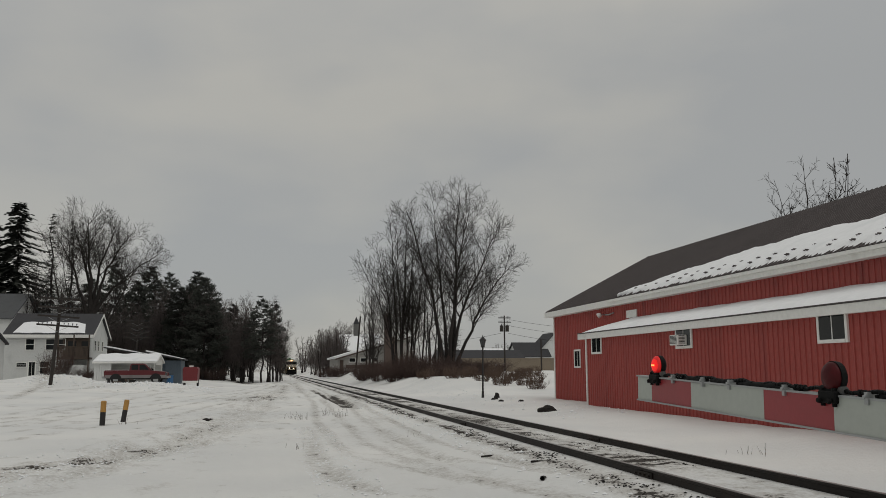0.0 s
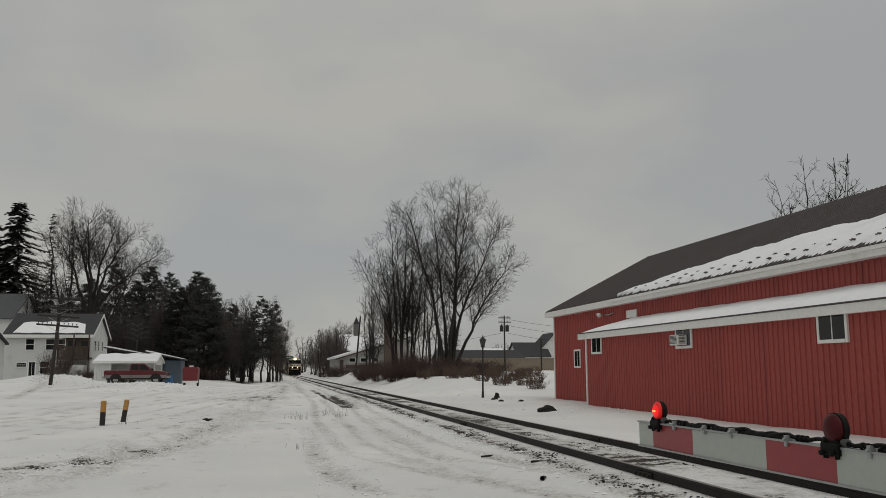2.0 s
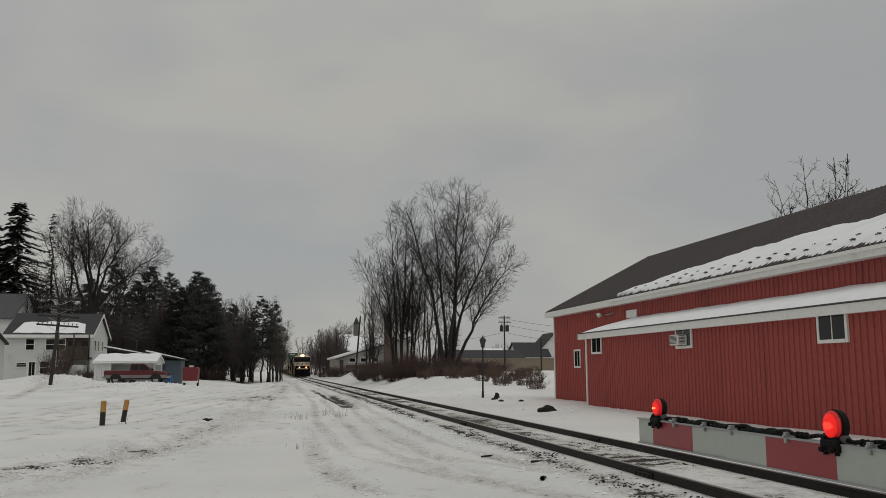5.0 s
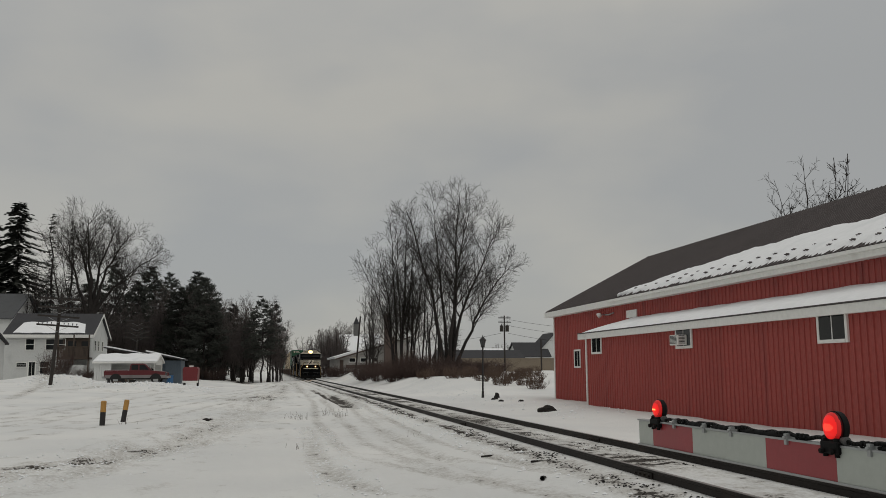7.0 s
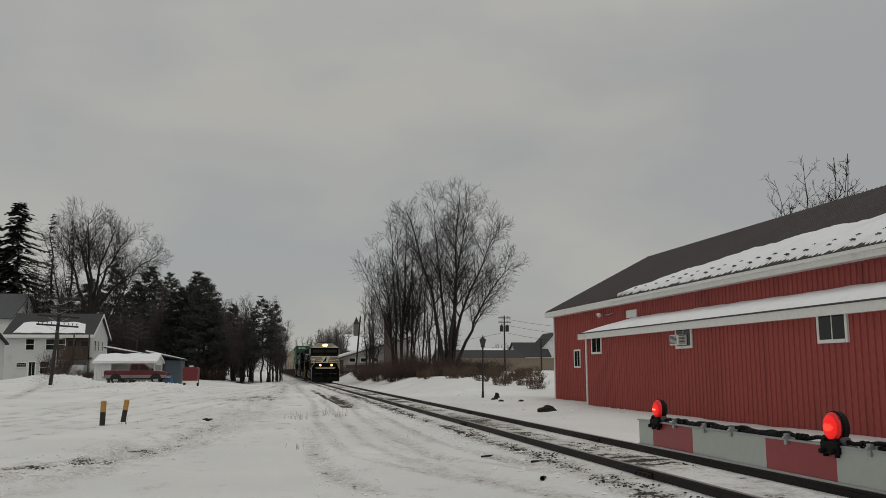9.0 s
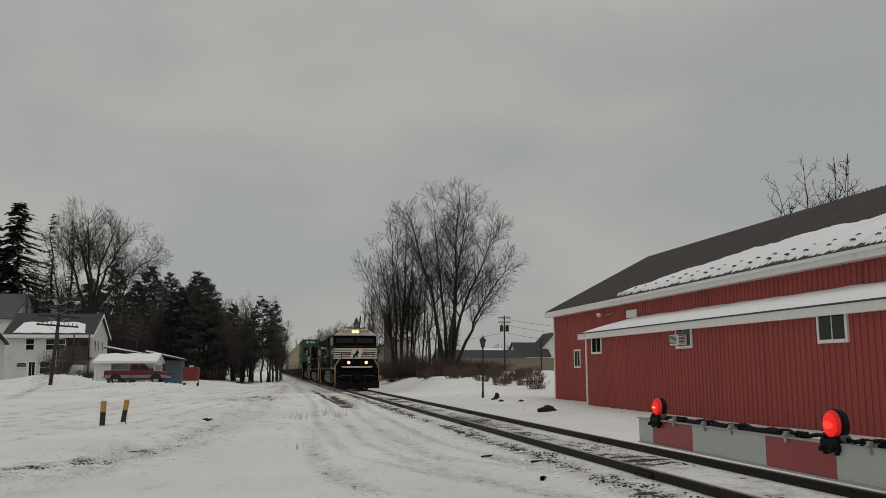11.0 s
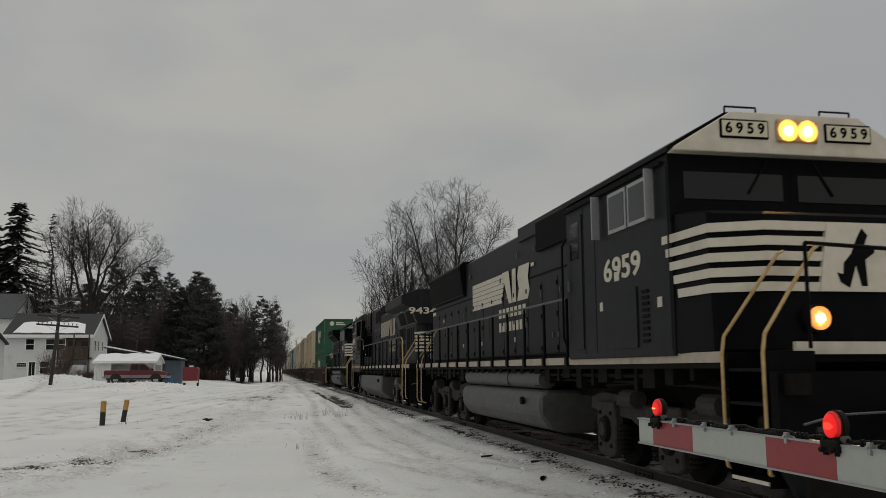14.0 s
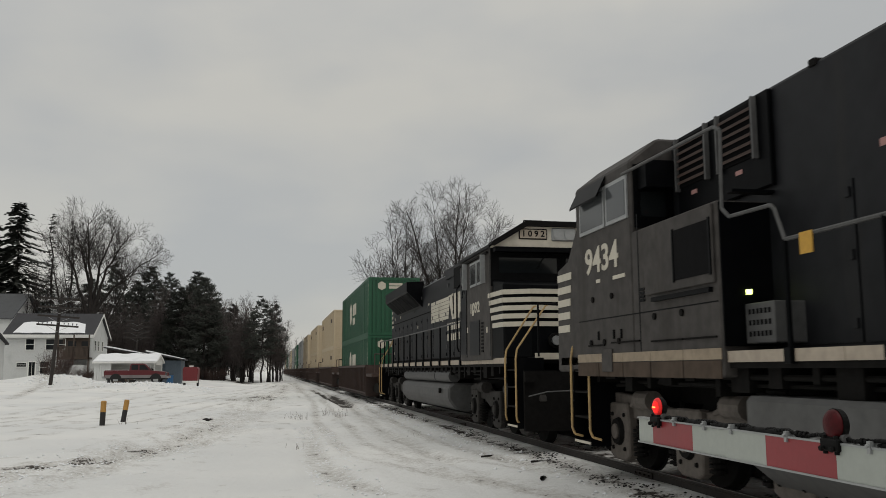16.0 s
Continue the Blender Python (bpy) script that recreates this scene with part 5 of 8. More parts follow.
    for s in (-1, 1):
        bm = bmesh.new()
        tube(bm, (s * 0.125, cab0 - 0.25, zb), (s * 0.125, cab0 - 0.22, zb), 0.045 if lit else 0.115, 0.045 if lit else 0.11, 18)
        part("headlight", bm, HEADLIGHT if lit else STEEL_GREY, brow, "glowing headlight" if lit else "unlit headlight")
        if lit:
            bm = bmesh.new()
            tube(bm, (s * 0.125, cab0 - 0.243, zb), (s * 0.125, cab0 - 0.22, zb), 0.13, 0.125, 18)
            part("reflector", bm, BOWL_AMBER, brow, "amber-lit reflector bowl")
        part("number_board", B((s * 0.67 - 0.31, s * 0.67 + 0.31, cab0 - 0.222, cab0 - 0.19, zb - 0.115, zb + 0.115)), LOCO_BLACK, brow, bevel=0.02)
        part("number_face", B((s * 0.67 - 0.285, s * 0.67 + 0.285, cab0 - 0.226, cab0 - 0.21, zb - 0.09, zb + 0.09)), BOARD_GLOW if lit else SILL_WHITE, brow)
        lettering(loco, " ".join(number), 0.175, LOCO_BLACK, Matrix.Translation((s * 0.67, cab0 - 0.229, zb)) @ FACE_FRONT, "board_number", "black figures on the number board")
        bm = bmesh.new()
        pipe(bm, [(s * 0.62 - 0.2, cab0 - 0.05, cr), (s * 0.62 - 0.2, cab0 - 0.05, cr + 0.09), (s * 0.62 + 0.2, cab0 - 0.05, cr + 0.09), (s * 0.62 + 0.2, cab0 - 0.05, cr)], 0.012)
        part("roof_grab", bm, LOCO_DARK, cab)
        # black sheet for the brow's shade on the front, windscreen panes, wipers
        part("brow_shade_sheet", B((*sorted((s * 0.002, s * 1.54)), cab0 - 0.010, cab0 - 0.002, zn - 0.12, ce - 0.07)), VOID_BLACK, cab, "black sheet for the shade under the brow")
        x0, x1 = sorted((s * 0.10, s * 1.36))
        part("windscreen", B((x0, x1, cab0 - 0.020, cab0 - 0.012, zn + 0.16, ce - 0.26)), GLASS, cab, "windscreen pane")
        bm = bmesh.new()
        pipe(bm, [(s * 0.3, cab0 - 0.03, ce - 0.1), (s * 0.55, cab0 - 0.04, ce - 0.5)], 0.012)
        part("wiper", bm, BLACK_PLASTIC, cab)
        # side windows with an open frame, mirror
        for a, b in ((cab0 + 0.55, cab0 + 1.12), (cab0 + 1.18, cab0 + 1.78)):
            win = part("side_window", B((*sorted((s * 1.552, s * 1.575)), a, b, deck + 1.62, deck + 2.16)), STEEL_GREY, cab, "aluminium-framed side window")
            part("pane", B((*sorted((s * 1.576, s * 1.580)), a + 0.05, b - 0.05, deck + 1.67, deck + 2.11)), GLASS, win)
        part("wind_deflector", B((*sorted((s * 1.57, s * 1.68)), cab0 + 0.34, cab0 + 0.37, deck + 1.6, deck + 2.2)), STEEL_GREY, cab)
        part("wind_deflector", B((*sorted((s * 1.57, s * 1.68)), cab0 + 2.1, cab0 + 2.13, deck + 1.6, deck + 2.2)), STEEL_GREY, cab)
        bm = bmesh.new()
        for k in range(9):
            box(bm, *sorted((s * 1.552, s * 1.566)), cab0 + 0.62, cab0 + 0.80, deck + 0.15 + k * 0.075, deck + 0.19 + k * 0.075)
        part("cab_louvres", bm, LOCO_DARK, cab)
        part("cab_hatch", B((*sorted((s * 1.552, s * 1.57)), cab0 + 0.95, cab0 + 1.85, deck + 0.1, deck + 0.85)), LOCO_HOOD, cab)
        part("rain_gutter", B((*sorted((s * 1.56, s * 1.60)), cab0 + 0.1, cab1, ce - 0.16, ce - 0.12)), LOCO_DARK, cab)
        for yy in (cab0 + 0.02, cab0 + 2.35, cab1 - 0.75):
            part("cab_seam", B((*sorted((s * 1.5505, s * 1.554)), yy, yy + 0.02, deck + 0.05, ce - 0.2)), LOCO_BLACK, cab)
        door = part("cab_door", B((*sorted((s * 1.552, s * 1.566)), cab1 - 0.70, cab1 - 0.10, deck + 0.12, deck + 2.1)), LOCO_HOOD, cab, bevel=0.01)
        part("door_pane", B((*sorted((s * 1.567, s * 1.571)), cab1 - 0.58, cab1 - 0.22, deck + 1.45, deck + 2.0)), GLASS, door)
        part("door_handle", B((*sorted((s * 1.567, s * 1.60)), cab1 - 0.20, cab1 - 0.16, deck + 1.0, deck + 1.15)), LOCO_GREY, door)
        bm = bmesh.new()
        pipe(bm, [(s * 1.60, cab1 - 0.05, deck + 0.2), (s * 1.64, cab1 - 0.05, deck + 0.3), (s * 1.64, cab1 - 0.05, deck + 1.7), (s * 1.58, cab1 - 0.05, deck + 1.8)], 0.018)
        part("cab_grab", bm, LOCO_BLACK, cab)
        for (dy, dz, w) in ((0.25, 0.55, 0.12), (1.5, 0.98, 0.16), (2.1, 0.62, 0.1)):
            part("data_plate", B((*sorted((s * 1.552, s * 1.558)), cab0 + dy, cab0 + dy + w, deck + dz, deck + dz + 0.12)), LOCO_WHITE, cab, "small white placard")
        # ditch lights
        bm = bmesh.new()
        tube(bm, (s * 0.62 + 0.08, nose - 0.05, deck + 0.34), (s * 0.62 + 0.08, nose - 0.09, deck + 0.34), 0.04 if lit else 0.095, 0.04 if lit else 0.09, 18)
        part("ditch_light", bm, DITCH_GLOW if lit else STEEL_GREY, loco, "glowing ditch light" if lit else "unlit ditch light")
        if lit:
            bm = bmesh.new()
            tube(bm, (s * 0.62 + 0.08, nose - 0.04, deck + 0.34), (s * 0.62 + 0.08, nose - 0.08, deck + 0.34), 0.122, 0.12, 18)
            part("reflector", bm, DITCH_BOWL, loco, "amber-lit reflector bowl")
        bm = bmesh.new()
        tube(bm, (s * 0.62 + 0.08, nose + 0.06, deck + 0.34), (s * 0.62 + 0.08, nose - 0.055, deck + 0.34), 0.15, 0.15, 18)
        part("ditch_light_can", bm, LOCO_DARK, loco)
    lettering(loco, number, 0.54 if lit else 0.42, LOCO_WHITE, Matrix.Translation((-1.555, cab0 + 1.42, deck + 1.13)) @ FACE_NEAR @ Matrix.Diagonal((1.14, 0.76, 1, 1)))
    # hood, with the tall section behind the cab
    ht = hood_top
    bm = bmesh.new()
    prism(bm, [(-0.95, deck), (-0.95, ht - 0.12), (-0.78, ht), (0.78, ht), (0.95, ht - 0.12), (0.95, deck)], "y", cab1, long - 0.55)
    hood = part("hood", bm, LOCO_HOOD, loco)
    e = cab1 + 4.6
    bm = bmesh.new()
    prism(bm, [(-1.0, ht - 0.25), (-1.0, ht + 0.03), (-0.80, ht + 0.13), (0.80, ht + 0.13), (1.0, ht + 0.03), (1.0, ht - 0.25)], "y", cab1 + 0.05, e)
    part("hood_hump", bm, LOCO_HOOD, hood)
    for s in (-1, 1):
        # air intake recess behind the cab, its shade drawn as a black block
        part("intake_grille", B((*sorted((s * 0.955, s * 1.02)), cab1 + 0.2, cab1 + 3.3, ht - 0.62, ht - 0.06)), VOID_BLACK, hood, "black block for the shaded intake recess", bevel=0.0)
        part("seam_rail", B((*sorted((s * 0.95, s * 0.965)), cab1, long - 0.6, deck + 1.62, deck + 1.65)), LOCO_DARK, hood)
    hood_doors(loco, 0.95, cab1 + 0.3, long - 0.8, deck + 0.06, deck + 1.5, 15)
    # radiator section at the rear
    r0, r1 = rad
    for s in (-1, 1):
        if big_rear:
            bm = bmesh.new()
            prism(bm, [(s * 0.95, ht - 0.75), (s * 1.5, ht - 0.22), (s * 1.5, ht + 0.10), (s * 0.9, ht + 0.14)], "y", r0, r1)
            flare = part("radiator_flare", bm, LOCO_BLACK, hood)
            bm = bmesh.new()
            for k in range(4):
                a = r0 + 0.15 + k * (r1 - r0 - 0.2) / 4
                b = a + (r1 - r0) / 4 - 0.15
                vs = [bm.verts.new(p) for p in ((s * 1.03, a, ht - 0.69), (s * 1.03, b, ht - 0.69), (s * 1.47, b, ht - 0.27), (s * 1.47, a, ht - 0.27))]
                bm.faces.new(vs)
                for v in vs:
                    v.co += Vector((s * 0.008, 0, -0.008))
            part("radiator_grille", bm, VOID_BLACK, flare)
        else:
            bm = bmesh.new()
            prism(bm, [(s * 0.94, ht - 0.95), (s * 1.02, ht - 0.92), (s * 1.12, ht - 0.10), (s * 1.0, ht - 0.02), (s * 0.7, ht)], "y", r0, r1)
            flare = part("radiator_flare", bm, LOCO_BLACK, hood)
            bm = bmesh.new()
            vs = [bm.verts.new(p) for p in ((s * 1.03, r0 + 0.06, ht - 0.88), (s * 1.03, r1 - 0.06, ht - 0.88), (s * 1.118, r1 - 0.06, ht - 0.16), (s * 1.118, r0 + 0.06, ht - 0.16))]
            bm.faces.new(vs)
            for v in vs:
                v.co.x += s * 0.006
            part("radiator_grille", bm, VOID_BLACK, flare, "black radiator screen")
    for k in range(3):
        fan(loco, r0 + 1.0 + k * 1.5, ht)
    fan(loco, e - 1.0, ht + 0.13, 0.5)
    # rear end stripes
    for k in range(4):
        part("rear_stripe", B((-0.93, 0.93, long - 0.55, long - 0.545, deck + 0.8 + k * 0.2, deck + 0.92 + k * 0.2)), LOCO_WHITE, hood, "cream rear stripe")
        for s in (-1, 1):
            part("rear_stripe", B((*sorted((s * 0.951, s * 0.957)), long - 1.05 + 0.05 * k, long - 0.56, deck + 0.8 + k * 0.2 + 0.7, deck + 0.9 + k * 0.2 + 0.7)), LOCO_WHITE, hood, "cream rear stripe")
    side_logo(loco, -0.972, *logo)
    rng = random.Random(int(number))
    for k in range(26):
        yy, zz = rng.uniform(cab1 + 0.5, long - 1.4), rng.choice((deck + 1.75, deck + 1.78, deck + 2.15, deck + 0.4, deck + 1.2))
        for sgn in (-1, 1):
            part("latch", B((*sorted((sgn * 0.969, sgn * 0.99)), yy, yy + 0.06, zz, zz + 0.10)), LOCO_GREY if k % 4 else LOCO_WHITE, hood)
    for yy in (cab1 + 0.5, cab1 + 7.2, long - 3.2):
        for k in range(7):
            part("vent_slat", B((-0.985, -0.969, yy, yy + 0.42, deck + 0.55 + k * 0.07, deck + 0.585 + k * 0.07)), LOCO_DUSTY, hood)
    for k in range(3):
        part("warning_sticker", B((-0.976, -0.969, cab1 + 3.6 + k * 1.9, cab1 + 3.8 + k * 1.9, deck + 1.85 - 0.5 * (k % 2), deck + 1.92 - 0.5 * (k % 2))), ARM_RED if k % 2 else LOCO_WHITE, hood, "small sticker")
    # piping and conduit along the hood base
    for sgn in (-1, 1):
        bm = bmesh.new()
        pipe(bm, [(sgn * 1.0, cab1 + 0.4, deck + 0.10), (sgn * 1.0, long - 1.2, deck + 0.10)], 0.03)
        part("conduit", bm, LOCO_DARK, hood)
    handrail(loco, cab1 + 0.2, long - 1.0, deck, deck + 0.92, 13)
    underframe(loco, cab0 - 0.95, long - 0.55, deck, tank, (0.30, 1.03), False)
    loco_truck(loco, 3.95, cast=TRUCK_DARK)
    loco_truck(loco, long - 3.9, cast=TRUCK_DARK)
    steps_and_grabs(loco, 0.30, 1, deck, not lit)
    steps_and_grabs(loco, long, -1, deck, True)
    return loco


loco_lead = build_wide_nose_loco("locomotive", "black wide-nosed diesel locomotive with cream stripes and lit headlights", "6959", True, 1.55, 3.0, 6.55, 21.7, 4.24,
                                 (10.45, 15.45, 2.84, 3.48, 10.65, 12.85, 2.18, 2.72), (8.3, 14.45), (16.35, 21.0), False)
loco_third = build_wide_nose_loco("locomotive", "black diesel locomotive with cream nose stripes and flared radiator, unlit", "1092", False, 1.60, 3.0, 5.95, 23.0, 4.24,
                                  (8.2, 13.0, 2.84, 3.48, 8.3, 10.4, 2.18, 2.72), (7.8, 15.9), (14.8, 20.4), True)


def build_backward_loco():
    """The second engine, running long hood first: radiator wings lead, the cab trails."""
    loco = thing("locomotive", "black diesel locomotive running hood first, overhanging radiator wings and dusty cab", "locomotive")
    deck, ht, long = 1.55, 3.92, 22.3
    bm = bmesh.new()
    prism(bm, [(-0.72, 2.60), (0.72, 2.60), (0.95, 2.85), (0.95, 13.0), (-0.95, 13.0), (-0.95, 2.85)], "z", deck, ht)
    hood = part("hood", bm, LOCO_SHEEN, loco, bevel=0.06)
    bm = bmesh.new()
    prism(bm, [(-0.97, deck), (-0.97, 4.27), (-0.80, 4.36), (0.80, 4.36), (0.97, 4.27), (0.97, deck)], "y", 13.0, 18.9)
    tall = part("raised_hood", bm, LOCO_SHEEN, loco, "raised hood section before the cab", bevel=0.02)
    part("roof_bracket", B((-0.99, -0.9, 15.8, 15.9, 4.24, 4.31)), LOCO_DARK, tall)
    # radiator section: wide overhanging roof, slanting underside
    bm = bmesh.new()
    prism(bm, [(-0.95, 2.98), (-1.17, 3.56), (-1.52, 3.70), (-1.52, 4.00), (-0.9, 4.22), (0.9, 4.22), (1.52, 4.00), (1.52, 3.70), (1.17, 3.56), (0.95, 2.98)], "y", 2.50, 7.05)
    wing = part("radiator_section", bm, LOCO_SHEEN, loco, "overhanging radiator wing", bevel=0.02)
    for s in (-1, 1):
        bm, frames = bmesh.new(), bmesh.new()
        for a, b in ((2.75, 4.35), (4.55, 6.15)):
            vs = [bm.verts.new(p) for p in ((s * 0.985, a + 0.25, 3.04), (s * 0.985, b, 3.04), (s * 1.155, b - 0.25, 3.50), (s * 1.155, a, 3.50))]
            bm.faces.new(vs)
            for v in vs:
                v.co += Vector((s * 0.012, 0, -0.006))
            for y0, y1, z in ((a, b, 3.50), (a, b, 3.04)):
                f = (z - 2.98) / 0.58
                frame_x = s * (0.95 + 0.22 * f + 0.015)
                pipe(frames, [(frame_x, y0, z), (frame_x, y1, z)], 0.018)
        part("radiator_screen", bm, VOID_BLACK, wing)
        part("screen_frame", frames, LOCO_GREY, wing)
        part("wing_lamp", B((*sorted((s * 1.1, s * 1.3)), 4.0, 4.3, 3.47, 3.50)), STEEL_GREY, wing)
    bm = bmesh.new()
    pipe(bm, [(-0.5, 2.7, 4.2), (-0.5, 2.7, 4.33), (0.0, 2.7, 4.33), (0.0, 2.7, 4.2)], 0.014)
    part("roof_grab", bm, STEEL_GREY, wing)
    # end: figures, lights, stripes
    for s in (-1, 1):
        lettering(loco, "9434", 0.42, LOCO_WHITE, Matrix.Translation((s * 0.76, 2.495, 3.44)) @ FACE_FRONT @ Matrix.Diagonal((1.22, 0.74, 1, 1)))
    part("headlight_box", B((-0.14, 0.14, 2.36, 2.50, 2.98, 3.88)), LOCO_BLACK, hood, bevel=0.02)
    for z in (3.72, 3.54):
        bm = bmesh.new()
        tube(bm, (0, 2.335, z), (0, 2.38, z), 0.075, 0.075, 14)
        part("headlight", bm, STEEL_GREY, hood, "unlit headlight")
    for k in range(6):
        z = 2.02 + k * 0.125
        part("end_stripe", B((-0.72, 0.72, 2.592, 2.599, z, z + 0.068)), LOCO_WHITE, hood, "cream end stripe")
        for s in (-1, 1):
            bm = bmesh.new()
            prism(bm, [(s * 0.72, 2.592), (s * 0.957, 2.85), (s * 0.957, 3.0 + 0.03 * k), (s * 0.94, 3.0 + 0.03 * k), (s * 0.94, 2.86), (s * 0.71, 2.61)], "z", z, z + 0.068)
            part("end_stripe", bm, LOCO_WHITE, hood, "cream end stripe")
    for s in (-1, 1):
        bm = bmesh.new()
        tube(bm, (s * 0.45, 2.54, 1.86), (s * 0.45, 2.60, 1.86), 0.10, 0.10, 14)
        part("ditch_light", bm, STEEL_GREY, hood, "unlit ditch light")
    # engine-room openings behind the radiator: black sheets for the shade inside
    for s in (-1, 1):
        for a, b, z0, z1 in ((5.35, 5.95, 2.5, 2.95), (5.35, 5.95, 1.85, 2.38), (6.1, 6.8, 2.5, 2.95), (6.1, 6.8, 1.85, 2.38), (3.2, 3.5, 2.2, 2.9), (3.7, 4.0, 2.2, 2.9), (4.3, 4.9, 2.1, 2.9)):
            part("grille", B((*sorted((s * 0.952, s * 0.965)), a, b, z0, z1)), VOID_BLACK, hood, "black sheet for a shaded grille opening")
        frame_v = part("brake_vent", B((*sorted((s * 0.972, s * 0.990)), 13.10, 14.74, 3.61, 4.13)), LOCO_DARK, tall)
        part("vent_opening", B((*sorted((s * 0.991, s * 0.996)), 13.15, 14.69, 3.66, 4.08)), VOID_BLACK, frame_v, "black sheet for the shaded vent opening")
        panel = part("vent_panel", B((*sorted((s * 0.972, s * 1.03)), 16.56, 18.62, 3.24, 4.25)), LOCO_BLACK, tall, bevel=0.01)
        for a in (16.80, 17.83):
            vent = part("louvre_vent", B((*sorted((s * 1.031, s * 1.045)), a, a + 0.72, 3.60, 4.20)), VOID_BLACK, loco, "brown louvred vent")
            for k in range(6):
                bm = bmesh.new()
                prism(bm, [(s * 1.045, 3.66 + k * 0.092), (s * 1.045, 3.69 + k * 0.092), (s * 1.085, 3.665 + k * 0.092), (s * 1.085, 3.635 + k * 0.092)], "y", a + 0.03, a + 0.69)
                part("slat", bm, WELL_BROWN, vent)
            for q in (a - 0.03, a + 0.72):
                part("vent_frame", B((*sorted((s * 1.031, s * 1.09)), q, q + 0.035, 3.56, 4.23)), LOCO_GREY, vent)
            part("sticker", B((*sorted((s * 1.031, s * 1.036)), a + 0.3, a + 0.44, 3.47, 3.52)), STICKER_PINK, vent, "small faded sticker")
        for yy in (13.2, 14.35, 14.85):
            part("sticker", B((*sorted((s * 0.972, s * 0.977)), yy, yy + 0.16, 3.24, 3.31)), STICKER_PINK, tall, "small faded pink sticker")
        for (yy, zz) in ((5.8, 3.35), (11.0, 3.8), (12.2, 2.6)):
            part("placard", B((*sorted((s * 0.952, s * 0.958)), yy, yy + 0.16, zz, zz + 0.07)), LOCO_WHITE, hood, "small white placard")
    fan(loco, 10.6, ht - 0.05, 0.3)
    hood_doors(loco, 0.95, 7.3, 12.9, deck + 0.06, deck + 1.3, 7, LOCO_SHEEN)
    hood_doors(loco, 0.97, 13.1, 16.5, deck + 0.06, deck + 1.5, 3, LOCO_SHEEN)
    side_logo(loco, -0.972, 7.9, 12.8, 2.86, 3.50, 7.5, 9.7, 2.12, 2.68, DULL_CREAM)
    # cab trailing, with nose
    bm = bmesh.new()
    prism(bm, [(-1.55, deck - 0.25), (1.55, deck - 0.25), (1.55, 4.03), (1.15, 4.34), (-1.15, 4.34), (-1.55, 4.03)], "y", 18.93, 20.95)
    cab = part("cab", bm, LOCO_DUSTY, loco, "dusty black cab with a lower light stripe", bevel=0.03)
    part("rear_wall", B((-1.50, 1.50, 18.90, 18.925, 3.16, 3.98)), LOCO_BLACK, cab)
    part("rear_pane", B((-1.42, -1.08, 18.885, 18.896, 3.30, 3.62)), GLASS, cab, "small pane in the cab's back wall")
    # low full-width equipment cabinet between the cab and the raised hood
    part("equipment_cabinet", B((-1.55, 1.55, 16.76, 18.925, deck - 0.25, 3.10)), LOCO_DUSTY, cab, "dusty equipment cabinet behind the cab", bevel=0.02)
    part("back_plate", B((-1.53, 1.53, 16.735, 16.758, deck + 0.06, 3.08)), LOCO_BLACK, cab)
    for s in (-1, 1):
        part("cabinet_ledge", B((*sorted((s * 1.45, s * 0.98)), 16.6, 16.73, 3.16, 3.19)), LOCO_BLACK, cab)
        part("air_filter", B((*sorted((s * 1.035, s * 1.45)), 18.64, 18.895, 3.64, 3.98)), LOCO_BLACK, cab)
    bm = bmesh.new()
    prism(bm, [(20.95, deck - 0.2), (20.95, 3.62), (21.5, 3.05), (22.0, 2.95), (22.05, deck - 0.2)], "x", -1.5, 1.5)
    nose = part("nose", bm, LOCO_DUSTY, loco, bevel=0.03)
    for k in range(5):
        z = 1.95 + k * 0.2
        for s in (-1, 1):
            part("nose_stripe", B((*sorted((s * 1.501, s * 1.508)), 21.45 - 0.03 * k, 21.98, z, z + 0.11)), LOCO_WHITE, nose, "cream nose stripe")
    for s in (-1, 1):
        for a, b in ((18.98, 19.70), (19.76, 20.72)):
            win = part("side_window", B((*sorted((s * 1.552, s * 1.575)), a, b, 3.30, 3.86)), STEEL_GREY, cab, "aluminium-framed side window")
            part("pane", B((*sorted((s * 1.576, s * 1.580)), a + 0.05, b - 0.05, 3.35, 3.81)), GLASS_PALE, win)
        bm = bmesh.new()
        prism(bm, [(s * 1.56, 3.97), (s * 1.56, 4.0), (s * 1.70, 3.72), (s * 1.69, 3.70)], "y", 19.72, 20.80)
        part("sun_shade", bm, LOCO_BLACK, cab)
        door = part("equipment_door", B((*sorted((s * 1.552, s * 1.585)), 16.82, 18.50, 2.26, 3.08)), LOCO_DUSTY, cab, bevel=0.008)
        part("equipment_opening", B((*sorted((s * 1.586, s * 1.592)), 16.88, 17.68, 2.36, 2.92)), VOID_BLACK, door, "black sheet for the shaded cabinet opening")
        bm = bmesh.new()
        for q in ((16.84, 16.88, 2.34, 2.94), (17.68, 17.71, 2.34, 2.94)):
            box(bm, *sorted((s * 1.586, s * 1.60)), *q)
        part("opening_frame", bm, LOCO_BLACK, door)
        bm = bmesh.new()
        box(bm, *sorted((s * 1.552, s * 1.60)), 16.9, 18.3, 2.17, 2.22)
        for k in range(4):
            box(bm, *sorted((s * 1.552, s * 1.565)), 18.56, 18.70, 2.2 + 0.045 * k, 2.23 + 0.045 * k)
        part("door_track", bm, LOCO_BLACK, cab)
        part("cab_seam", B((*sorted((s * 1.5505, s * 1.553)), 18.72, 18.745, deck - 0.2, 3.3)), LOCO_BLACK, cab)
        part("cab_seam", B((*sorted((s * 1.5505, s * 1.553)), 16.8, 20.9, 2.06, 2.075)), LOCO_BLACK, cab)
